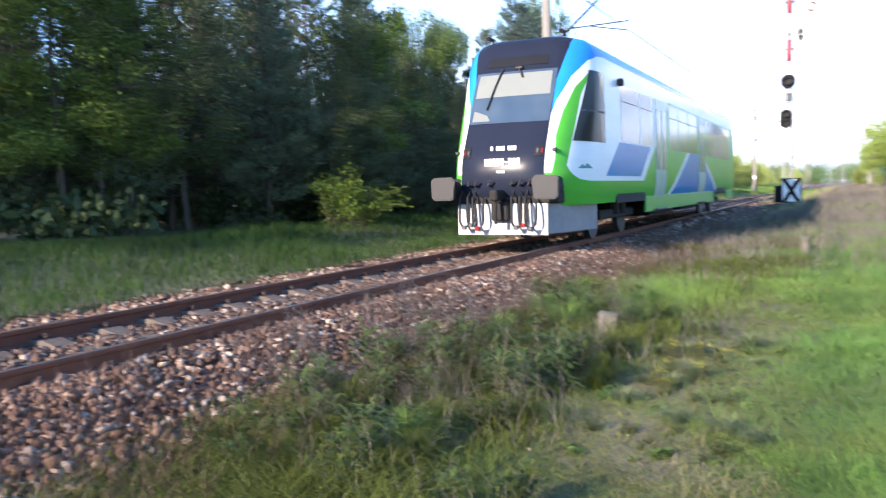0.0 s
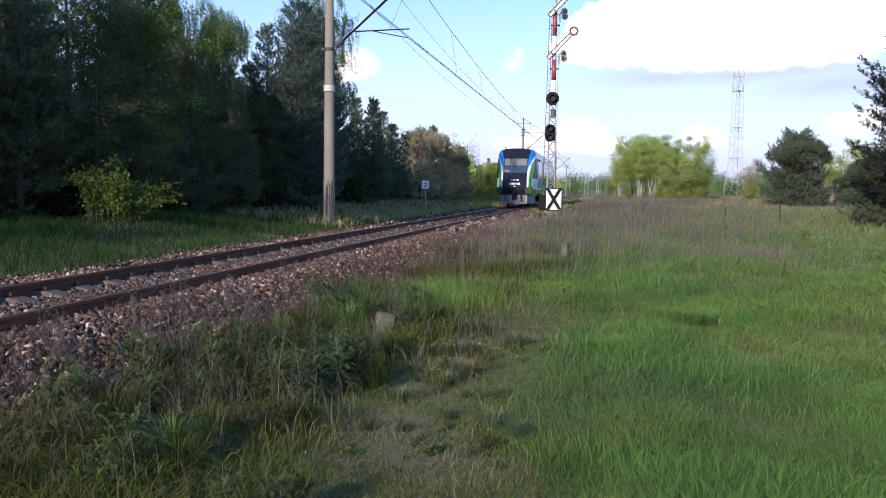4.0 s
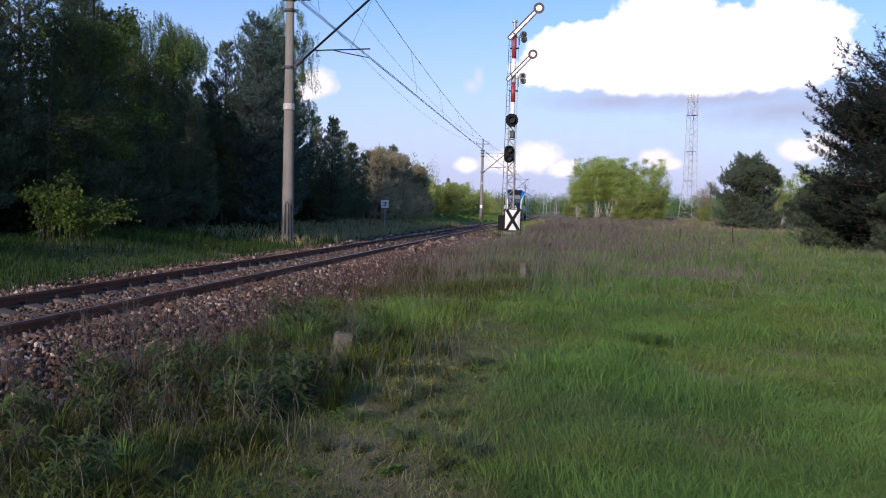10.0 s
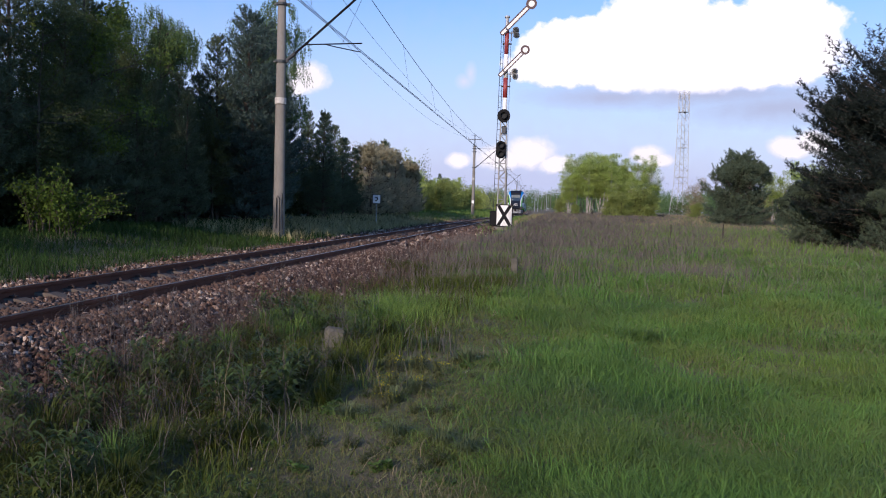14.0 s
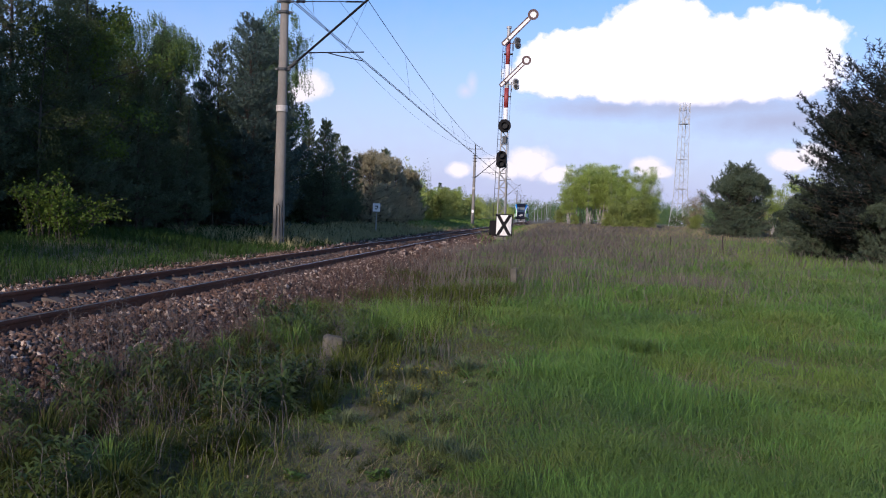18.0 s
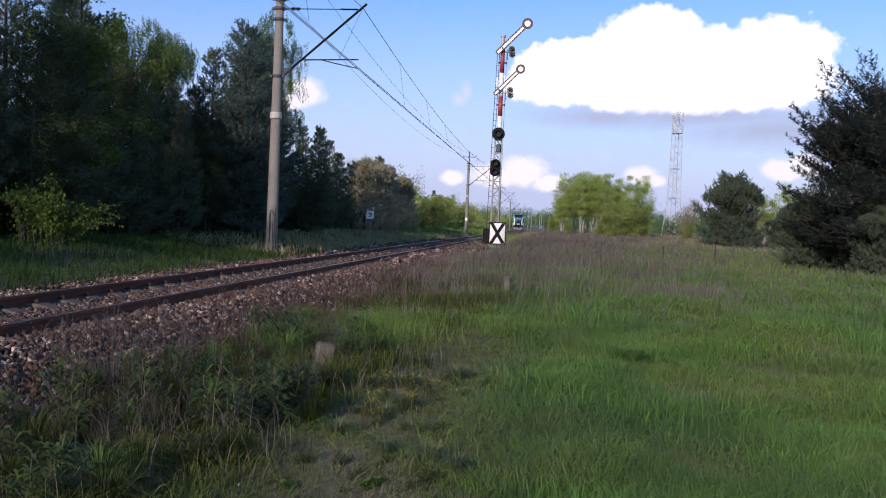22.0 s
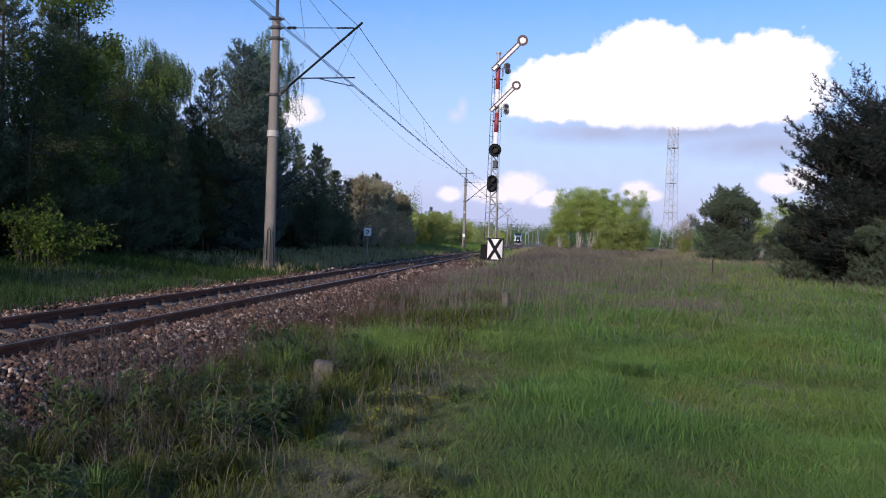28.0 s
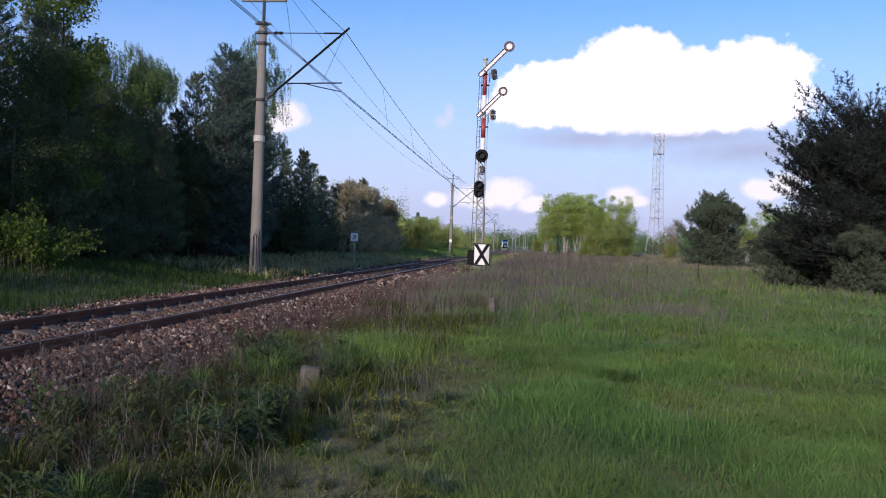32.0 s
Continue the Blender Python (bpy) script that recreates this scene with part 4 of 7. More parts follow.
# far end: a plain rounded cab wall that closes the shell
end = Geo()
ev = [[hull(s, z) for s in (-(1 + LENGTH - 2.7), 1 + LENGTH - 2.7)] for z in zs_]
ev2 = [(x * 0.55, LENGTH - 0.15 - 0.10 * max(0, z - 1.8), z) for r in ev for x, y, z in r]
ev1 = [p for r in ev for p in r]
m_ = len(zs_)
end.add(ev1 + ev2, [(2 * j, 2 * j + 2, 2 * m_ + 2 * j + 2, 2 * m_ + 2 * j) for j in range(m_ - 1)] + [(2 * j + 1, 2 * m_ + 2 * j + 1, 2 * m_ + 2 * j + 3, 2 * j + 3) for j in range(m_ - 1)] + [(2 * m_ + 2 * j, 2 * m_ + 2 * j + 2, 2 * m_ + 2 * j + 3, 2 * m_ + 2 * j + 1) for j in range(m_ - 1)])
part("far_cab", end, M_BODY, car)
part("floor_pan", Geo().box((0, LENGTH / 2 + 0.3, 0.86), (2.5, LENGTH - 1.6, 0.12), 0.02), M_UNDER, car)

# nose
scr = part("windscreen", skin(-0.572, 0.572, 2.40, 3.44, 0.014, 14, 8, 0.02, lambda i, j: ((2 * i - 1) * (0.568 + 0.03 * j), 2.40 + 1.04 * j)), M_SCREEN, car, "dark blue-grey windscreen")
# Two pale sheets on the glass paint the glare of the sky.
part("sun_blind", skin(-0.54, 0.54, 2.93, 3.39, 0.019, 12, 3, 0.004), M_GLARE, scr, "pale painted glare across the upper windscreen")
part("dashboard_glare", skin(-0.50, -0.28, 2.45, 2.62, 0.019, 5, 3, 0.004, lambda i, j: (-0.52 + 0.26 * i - 0.05 * j * i, 2.45 + 0.22 * j * (1 - 0.5 * i))), M_GLARE, scr, "pale painted glare low on the windscreen")
part("destination_display", skin(-0.47, 0.47, 3.55, 3.74, 0.012, 10, 2, 0.015), M_LENS, car)
part("wiper", Geo().tube([hull(-0.20, 3.50, 0.05), hull(-0.27, 3.1, 0.05), hull(-0.33, 2.68, 0.05)], 0.016, 6), M_RUBBER, car)
part("wiper", Geo().tube([hull(0.04, 3.50, 0.06), hull(0.09, 3.40, 0.07), hull(0.13, 3.30, 0.05)], 0.02, 6), M_RUBBER, car)
part("wiper_motor", Geo().box(hull(0.05, 3.50, 0.04), (0.16, 0.08, 0.07), 0.02), M_RUBBER, car)
for s in (-1, 1):
    lamp = part("lamp_cluster", skin(s * 0.46, s * 0.57, 1.74, 1.94, 0.016, 4, 3, 0.02), M_LENS, car)
    part("headlamp", skin(s * 0.48, s * 0.502, 1.80, 1.88, 0.022, 3, 3, 0.006), M_STEEL, lamp, "dull headlamp")
    part("tail_lamp", skin(s * 0.535, s * 0.553, 1.80, 1.88, 0.022, 3, 3, 0.006), M_TAILRED, lamp, "red tail lamp")
    part("camera_pod", Geo().box(hull(s * 0.66, 1.85, 0.04), (0.08, 0.1, 0.07), 0.015), M_RUBBER, car)
    horn = part("roof_aerial", Geo().tube([(s * 0.78, 1.65, 3.98), (s * 0.78, 1.65, 4.24)], 0.012, 6), M_BLACK, car)
    part("horn", Geo().tube([(s * 0.78 - 0.02, 1.45, 4.22), (s * 0.78 - 0.02, 1.75, 4.24)], 0.045, 10, 0.025), M_BLACK, horn)
# lettering rows, drawn as bars
for i in range(9):
    if i not in (1, 5):
        part("number_bar", Geo().box(hull(-0.15 + i * 0.042, 1.90, 0.008), (0.045, 0.02, 0.09)), M_WHITE, car)
for i in range(9):
    part("number_bar", Geo().box(hull(-0.21 + i * 0.058, 1.64, 0.008), (0.058, 0.02, 0.035 if i == 5 else 0.14)), M_WHITE, car)
part("badge", Geo().box(hull(0.01, 1.46, 0.006), (0.16, 0.02, 0.05), 0.006), M_WHITE, car)

# buffers, coupling and plough
beam = part("buffer_beam", Geo().box((0, 0.32, 1.10), (2.2, 0.42, 0.5), 0.03), M_UNDER, car)
for s in (-1, 1):
    bo = [(s * 0.80, 0.97), (s * 0.86, 0.94), (s * 1.20, 0.94), (s * 1.26, 1.0), (s * 1.27, 1.31), (s * 1.21, 1.37), (s * 0.84, 1.38), (s * 0.76, 1.30)]
    bf_ = part("buffer", Geo().prism(bo, -0.36, -0.30, 1).prism([(x * 0.96 + s * 0.04, 1.16 + (z - 1.16) * 0.9) for x, z in bo], -0.375, -0.25, 1), M_BUFFER, car, "wide grey buffer head")
    part("buffer_sleeve", Geo().tube([(s * 1.0, -0.28, 1.16), (s * 1.0, 0.0, 1.16)], 0.12, 14).tube([(s * 1.0, -0.02, 1.16), (s * 1.0, 0.3, 1.16)], 0.16, 14), M_UNDER, bf_)
plough = part("plough", Geo().prism([(-0.93, 0.27), (0.90, 0.27), (0.90, 0.86), (-0.93, 0.86)], 0.10, 0.14, 1), M_SKIRT, car, "pale grey steel plough plate")
for s in (-1, 1):
    part("plough_cheek", Geo().prism([(s * 0.91, 0.10), (s * 1.08, 0.75), (s * 1.28, 2.05), (s * 1.24, 2.05), (s * 1.03, 0.75), (s * 0.87, 0.14)], 0.29, 0.84, 2), M_UNDERGREY, plough, "grey side plate behind the plough")
part("draw_hook", Geo().box((0, -0.1, 1.02), (0.16, 0.5, 0.2), 0.03).tube([(0, -0.2, 1.0), (0, -0.26, 0.66), (0, -0.22, 0.5)], 0.035, 8).box((0, 0.02, 0.72), (0.34, 0.16, 0.36), 0.03), M_UNDER, car)
for i, x in enumerate((-0.70, -0.56, -0.42, 0.36, 0.50, 0.64)):
    zl, w = (0.42, 0.46, 0.40)[i % 3], (0.10, 0.08, 0.11)[i % 3]
    loop = [(x - w, 0.06, 1.10), (x - w * 1.1, -0.06, 0.98)] + [(x + w * math.cos(a), -0.10, zl + 0.16 + (0.16 if math.sin(a) < 0 else 0.28) * math.sin(a)) for a in np.linspace(math.pi, 2 * math.pi, 7)] + [(x + w * 0.9, -0.06, 0.85), (x + w * 0.5, 0.04, 0.98)]
    hose = part("brake_hose", Geo().tube(loop, 0.021, 6), M_RUBBER, car)
    part("hose_coupling", Geo().box((x, -0.12, zl), (0.09, 0.07, 0.08), 0.015), M_TAILRED if i in (2, 4) else M_STEEL, hose)
for x in (-0.62, -0.48, -0.2, 0.25, 0.42, 0.6):
    part("cock", Geo().tube([(x, 0.1, 1.18), (x, -0.08, 1.22), (x + 0.05, -0.12, 1.3)], 0.025, 6), M_STEEL, beam)

# flanks: windows, doors, wheel openings
for s in (-1, 1):
    def cabwin(i, j, s=s):
        z = 2.02 + 1.40 * j
        lo = 0.805 + 0.10 * j ** 1.2
        hi = 1.30 if j < 0.93 else 1.22
        return (s * (lo + (hi - lo) * i), z)
    win = part("cab_window", skin(0, 1, 0, 1, 0.010, 8, 12, 0.015, cabwin), M_GLASS, car, "tall dark cab side window")
    part("window_bar", skin(s * 0.84, s * 1.29, 2.60, 2.64, 0.016, 5, 1, 0.01), M_RUBBER, win)
    part("mirror_camera", Geo().box((s * 1.46, 3.3, 3.36), (0.14, 0.12, 0.16), 0.03), M_RUBBER, car)
    for y0, y1 in ((2.65, 4.35), (4.5, 5.85), (8.0, 9.3), (9.45, 10.9), (11.05, 12.6), (14.6, 16.0), (16.15, 17.6), (17.75, 19.2), (19.35, 20.8)):
        w = part("window", skin(s * y0, s * y1, 2.12, 3.34, 0.005, 2, 5, 0.01), M_SIDEGLASS, car)
        part("vent_bar", skin(s * y0, s * y1, 2.98, 3.0, 0.010, 2, 1, 0.008), M_UNDERGREY, w)
    for y0, wd in ((6.18, 1.35), (13.0, 1.35)):
        for q in (0, 1):
            a = y0 + q * wd / 2
            d_ = part("door", skin(s * a, s * (a + wd / 2 - 0.02), 0.82, 3.36, 0.014, 2, 6, 0.02), M_DOOR, car, "pale grey sliding door leaf")
            part("door_window", skin(s * (a + 0.1), s * (a + wd / 2 - 0.12), 1.55, 3.1, 0.020, 2, 4, 0.008), M_SIDEGLASS, d_)
        part("door_step", Geo().box((s * 1.38, y0 + 0.85 + wd / 2, 0.52), (0.2, 1.3, 0.05), 0.01), M_STEEL, car)
    logo = Geo().add([hull(s * q, z, 0.009) for q, z in ((0.845, 1.50), (0.875, 1.58), (0.89, 1.54), (0.905, 1.60), (0.94, 1.50))], [(0, 1, 2), (0, 2, 4), (2, 3, 4)])
    part("logo_mark", logo, plain("green logo paint", (0.03, 0.22, 0.25), 0.3), car)
    for y0, y1 in ((6.1, 17.6), (21.0, 23.2)):
        part("side_skirt", Geo().box((s * 1.36, (y0 + y1) / 2, 0.68), (0.05, y1 - y0, 0.4), 0.01), plain("green skirt paint", (0.062, 0.34, 0.042), 0.4), car)
# No openings are cut: dark plates give the shade over the bogies.
for s in (-1, 1):
    for y0, y1 in ((3.2, 6.0), (18.0, 20.8)):
        part("wheel_arch", Geo().box((s * 1.372, (y0 + y1) / 2, 1.0), (0.05, y1 - y0, 0.46), 0.012), M_UNDER, car, "dark plate standing for the shade in the bogie opening")
part("engine_pack", Geo().box((0, 9.5, 0.62), (2.2, 3.2, 0.6), 0.05), M_UNDER, car)
part("fuel_tank", Geo().box((0, 14.5, 0.60), (2.1, 3.6, 0.55), 0.08), M_UNDER, car)
for y0 in (8.5, 13.0, 17.5):
    part("roof_unit", Geo().box((0, y0, 4.17), (1.5, 2.6, 0.2), 0.06), M_LAMPGREY, car)
WHEELS = []
for yb in (4.6, 19.4):
    bogie = part("bogie", Geo().box((-0.98, yb, 0.52), (0.16, 3.1, 0.2), 0.03).box((0.98, yb, 0.52), (0.16, 3.1, 0.2), 0.03).box((0, yb, 0.55), (1.9, 0.5, 0.22), 0.03), M_UNDER, car)
    for s in (-1, 1):
        for q in (-0.3, 0.3):
            part("spring", Geo().tube([(s * 1.0, yb + q, 0.5), (s * 1.0, yb + q, 0.85)], 0.16, 12), M_UNDER, bogie)
    for dy in (-1.25, 1.25):
        ws = new("wheelset")
        ws.parent = car
        ws.matrix_basis = pose(0, yb + dy, 0.42)
        part("axle", Geo().tube([(-0.8, 0, 0), (0.8, 0, 0)], 0.08, 10), M_UNDER, ws)
        for s in (-1, 1):
            part("wheel", Geo().tube([(s * 0.69, 0, 0), (s * 0.715, 0, 0)], 0.445, 26).tube([(s * 0.71, 0, 0), (s * 0.82, 0, 0)], 0.418, 26).tube([(s * 0.82, 0.2, 0), (s * 0.83, 0.2, 0)], 0.05, 8), M_STEEL, ws)
        WHEELS.append((ws, yb + dy))


def train_y(t):
    """How far along the line the near end of the railcar stands."""
    ts = (-1, 0, 1, 2, 3, 6, 9, 13, 19, 23, 28, 32)
    ds = (2.9, 13.95, 24.9, 35.7, 46.2, 73.5, 99.5, 132.0, 180.0, 223.0, 280.0, 322.0)
    k = 0.0
    for a, b in zip(range(len(ts) - 1), range(1, len(ts))):
        if ts[a] <= t <= ts[b]:
            h = (t - ts[a]) / (ts[b] - ts[a])
            ma = (ds[b] - ds[max(a - 1, 0)]) / (ts[b] - ts[max(a - 1, 0)]) * (ts[b] - ts[a])
            mb = (ds[min(b + 1, len(ts) - 1)] - ds[a]) / (ts[min(b + 1, len(ts) - 1)] - ts[a]) * (ts[b] - ts[a])
            k = (2 * h ** 3 - 3 * h * h + 1) * ds[a] + (h ** 3 - 2 * h * h + h) * ma + (3 * h * h - 2 * h ** 3) * ds[b] + (h ** 3 - h * h) * mb
            break
    return k


def motions():
    rows = []
    for i in range(65):
        t = i * 0.5
        y = train_y(t)
        x0, x1 = float(track_x(y + 4)), float(track_x(y + 20))
        turn = math.degrees(math.atan2(-(x1 - x0), 16))
        rows.append((t, pose(x0 + 4 * math.tan(radians(turn)), y, RAIL_Z, 0, 0, turn)))
    walk(car, rows)
    for ws, yw in WHEELS:
        spin = []
        for i in range(961):
            t = i / 30
            spin.append((t, pose(0, yw, 0.42, -math.degrees((train_y(t) - 13.95) / 0.42), 0, 0)))
        walk(ws, spin)

# ---- plants: builders ----
def rnd(seed):
    return np.random.default_rng(seed)


def unit(v):
    return v / (np.linalg.norm(v, axis=-1, keepdims=True) + 1e-9)


def brush_mesh(name, at, axis, length, width, n, rng):
    """Shoots set with needles all round: n thin needles along each axis."""
    m = len(at)
    at, ax = np.repeat(at, n, 0), np.repeat(unit(axis), n, 0)
    along = rng.uniform(0.0, 1.0, (m * n, 1))
    ring = rng.normal(0, 1, (m * n, 3))
    ring = unit(ring - ax * np.sum(ring * ax, 1, keepdims=True))
    d = unit(ax * (0.55 + 0.5 * along) + ring)
    ln = length * rng.uniform(0.36, 0.56, (m * n, 1))
    foot = at + ax * along * length
    side = unit(np.cross(d, rng.normal(0, 1, (m * n, 3)))) * width
    v = np.stack([foot - side, foot + side, foot + d * ln], 1).reshape(-1, 3)
    return quick_mesh(name, v, np.arange(m * n * 3).reshape(-1, 3))


def leaf_mesh(name, at, size, rng, droop=0.0):
    """Leaves as small folded diamonds at points."""
    m = len(at)
    d = unit(rng.normal(0, 1, (m, 3)) + np.array([0, 0, -droop]))
    s = unit(np.cross(d, rng.normal(0, 1, (m, 3))))
    u = np.cross(d, s)
    ln = (size * rng.uniform(0.65, 1.3, m))[:, None]
    a, b = at - d * ln * 0.5, at + d * ln * 0.5
    l, r = at + s * ln * 0.34 + u * ln * 0.10, at - s * ln * 0.34 + u * ln * 0.10
    v = np.stack([a, l, b, r], 1).reshape(-1, 3)
    return quick_mesh(name, v, np.arange(m * 4).reshape(-1, 4))


def stem(g, p, q, r, r2, rng, bend=0.04, n=5):
    p, q = np.array(p, float), np.array(q, float)
    ln = np.linalg.norm(q - p)
    pts = [p + (q - p) * t + (rng.normal(0, bend * ln, 3) if 0 < t < 1 else 0) for t in np.linspace(0, 1, n)]
    g.tube(pts, r, 6, r2)
    return pts


def pine(label, h, spread, seed, low=0.08, needles=12, mat_=None, full=0.8, tuft=0.24, fine=0.07, most=6, step=0.42, twig=0.30, leaders=0):
    """A young pine: straight trunk, tiers of upturned branches with side twigs, each twig ending in needle brushes that stand up like candles."""
    rng = rnd(seed)
    t = empty("pine_tree", pose(0, 0, 0), label, "tree", "pines")
    g, gl = Geo(), Geo()
    lean = rng.normal(0, 0.012, 2) * h
    g.tube([(lean[0] * q * q, lean[1] * q * q, h * q - (0.4 if q == 0 else 0)) for q in np.linspace(0, 1, 8)], 0.012 * h + 0.02, 8, 0.012)
    at, axis = [], []
    up = np.array([0, 0, 1.0])

    def bough(base, a, L, rise):
        out = np.array([math.cos(a), math.sin(a), 0.0])
        curl = rng.uniform(0.16, 0.34)
        way = lambda q: base + out * L * q + up * L * (rise * q + curl * q * q)
        gl.tube([way(0), way(0.5), way(1)], 0.010 + 0.010 * L, 4, 0.005)
        m = max(2, int(L / twig))
        for k in range(m):
            q = 0.16 + 0.80 * (k + rng.uniform(0, 0.6)) / m
            c = way(q)
            for s in (-1, 1):
                if rng.uniform() < 0.14:
                    continue
                b = a + s * rng.uniform(0.55, 1.15)
                ln = ((1.05 - q) * 0.55 * L + 0.14) * rng.uniform(0.6, 1.2)
                d = unit(np.array([math.cos(b), math.sin(b), rng.uniform(-0.05, 0.45) + rise * 0.6]))
                if ln > 0.45:
                    gl.tube([c, c + d * ln], 0.007, 3, 0.003)
                e = 0.25 * ln
                while e < ln + 0.05:
                    w = d * e + rng.normal(0, 0.035, 3)
                    at.append(c + w)
                    axis.append(d * rng.uniform(0.2, 0.9) + up * rng.uniform(0.4, 1.0) + rng.normal(0, 0.22, 3))
                    e += tuft * 0.62
        for k in range(3):
            at.append(way(0.86 + 0.07 * k))
            axis.append(out * 0.5 + up * (0.5 + 0.4 * k) + rng.normal(0, 0.15, 3))

    z = low * h
    while z < h - 0.25:
        f = z / h
        wide = spread * (1 - f) ** full * (0.72 + 0.28 * min(1, f / 0.18)) * rng.uniform(0.82, 1.12)
        turn = rng.uniform(0, 6.28)
        n = int(rng.integers(most - 2, most + 1))
        for k in range(n):
            a = turn + 6.28 * k / n + rng.normal(0, 0.25)
            base = np.array([lean[0] * f * f, lean[1] * f * f, z + rng.uniform(-0.12, 0.12)])
            bough(base, a, wide * rng.uniform(0.62, 1.12) + 0.12, rng.uniform(-0.05, 0.22) + 0.75 * f * f)
        z += step * rng.uniform(0.75, 1.2)
    for k in range(leaders):
        a, r = rng.uniform(0, 6.28), spread * rng.uniform(0.15, 0.75)
        x, y, z0 = r * math.cos(a), r * math.sin(a), h * (1 - 0.30 * (r / spread) ** 2) * rng.uniform(0.80, 1.0)
        gl.tube([(0.3 * x, 0.3 * y, z0 - 1.6), (x, y, z0 - 0.7), (x, y, z0)], 0.03, 5, 0.006)
        for q in np.linspace(0.15, 0.85, 4):
            for b in range(4):
                bough(np.array([x, y, z0 - 0.9 * q]), rng.uniform(0, 6.28), 0.12 + 0.5 * q, 0.55)
        at.append(np.array([x, y, z0 - 0.08])), axis.append(up)
    for k in range(7):
        at.append(np.array([lean[0], lean[1], h - 0.10 * k]))
        axis.append(np.array([rng.normal(0, 0.25), rng.normal(0, 0.25), 1.0]))
    part("trunk", g, M_BARK_PINE, t, smooth=True)
    tagged(part("branch", gl, M_BARK_PINE, t), kind="stuff")
    link_mesh("crown", brush_mesh("crown", np.array(at), np.array(axis), tuft, fine * tuft, needles, rng), mat_ or M_PINE, t)
    return t


def broadleaf(label, h, spread, seed, mat_, bark, stems=1, leaves=9000, size=0.11, weep=0.0, clear=0.25, name="broadleaf_tree", group=""):
    """A leafy tree: limbs, twigs and many small leaves, hanging in strands where it weeps."""
    rng = rnd(seed)
    t = empty(name, pose(0, 0, 0), label, "shrub" if name == "shrub" else "tree", group)
    g, gl = Geo(), Geo()
    tips = []
    for s in range(stems):
        foot = rng.normal(0, 0.06 * spread * (stems > 1), 3) * np.array([1, 1, 0]) * (1.2 if stems > 2 else 1)
        head = foot + np.array([*rng.normal(0, spread * (0.10 if stems == 1 else 0.38), 2), h * rng.uniform(0.82, 1.0)])
        pts = stem(g, foot - np.array([0, 0, 0.3]), head, (0.009 * h + 0.02) / stems ** 0.3, 0.01, rng, 0.006, 7)
        for k in range(int(26 / stems ** 0.6)):
            f = rng.uniform(clear, 0.98)
            i = min(5, int(f * 6))
            base = pts[i] + (pts[i + 1] - pts[i]) * (f * 6 - i)
            a = rng.uniform(0, 2 * math.pi)
            shape = math.sin(math.pi * min(1, 0.12 + 0.86 * (f - clear) / (1 - clear))) ** 0.6
            L = spread * shape * rng.uniform(0.55, 1.1) / (1 if stems == 1 else 1.5) + 0.1
            tip = base + np.array([math.cos(a) * L, math.sin(a) * L, L * rng.uniform(0.15, 0.8)])
            lim = stem(gl, base, tip, 0.010 + 0.010 * L, 0.006, rng, 0.06, 4)
            for q in range(7):
                c = lim[min(3, 1 + q % 3)] + rng.normal(0, 0.22 * L + 0.05, 3) * np.array([1, 1, 0.6])
                tips.append(c)
                if q % 3 == 0:
                    gl.tube([lim[1 + q % 2], c], 0.008, 3, 0.003)
    tips = np.array(tips)
    pick = tips[rng.integers(0, len(tips), leaves)]
    off = np.clip(rng.normal(0, 1, (leaves, 3)), -1.35, 1.35) * (0.085 * spread + 0.09) * np.array([1, 1, 0.75])
    if weep:
        n, per = 110, 8
        spray = tips[rng.integers(0, len(tips), n)]
        heads = np.repeat(spray, per, 0) + rng.normal(0, 0.15, (n * per, 3))
        sway, hang = rng.normal(0, 0.12, (n * per, 2)) + np.repeat(rng.normal(0, 0.10, (n, 2)), per, 0), weep * np.repeat(rng.uniform(0.4, 1.1, n), per) * rng.uniform(0.6, 1.2, n * per)
        k, q = rng.integers(0, n * per, leaves), rng.uniform(0, 1, leaves) ** 0.8
        pick = heads[k]
        off = rng.normal(0, 0.035, (leaves, 3))
        off[:, :2] += sway[k] * (q * (2 - q))[:, None]
        off[:, 2] -= hang[k] * q
        for i in range(0, n * per, 2):
            h0 = heads[i]
            gl.tube([h0, h0 + np.array([sway[i, 0] * 0.75, sway[i, 1] * 0.75, -hang[i] * 0.5]), h0 + np.array([sway[i, 0], sway[i, 1], -hang[i]])], 0.006, 3, 0.003)
    part("trunk", g, bark, t, smooth=True)
    tagged(part("limb", gl, bark, t), kind="stuff")
    link_mesh("crown", leaf_mesh("crown", pick + off, np.full(leaves, size), rng, 0.6 if weep else 0.0), mat_, t)
    return t


def gz(x, y):
    return float(ground_z(x, y))


def plant(ob, x, y, turn=0.0, scale=1.0, first=False, tall=1.0):
    """Sets out a tree, or a copy of it, on the ground."""
    if first:
        o = ob
    else:
        o = copy_thing(ob, Matrix())
    o.matrix_basis = pose(x, y, gz(x, y) - 0.04, 0, 0, turn) @ Matrix.Diagonal((scale, scale, scale * tall, 1))
    return o


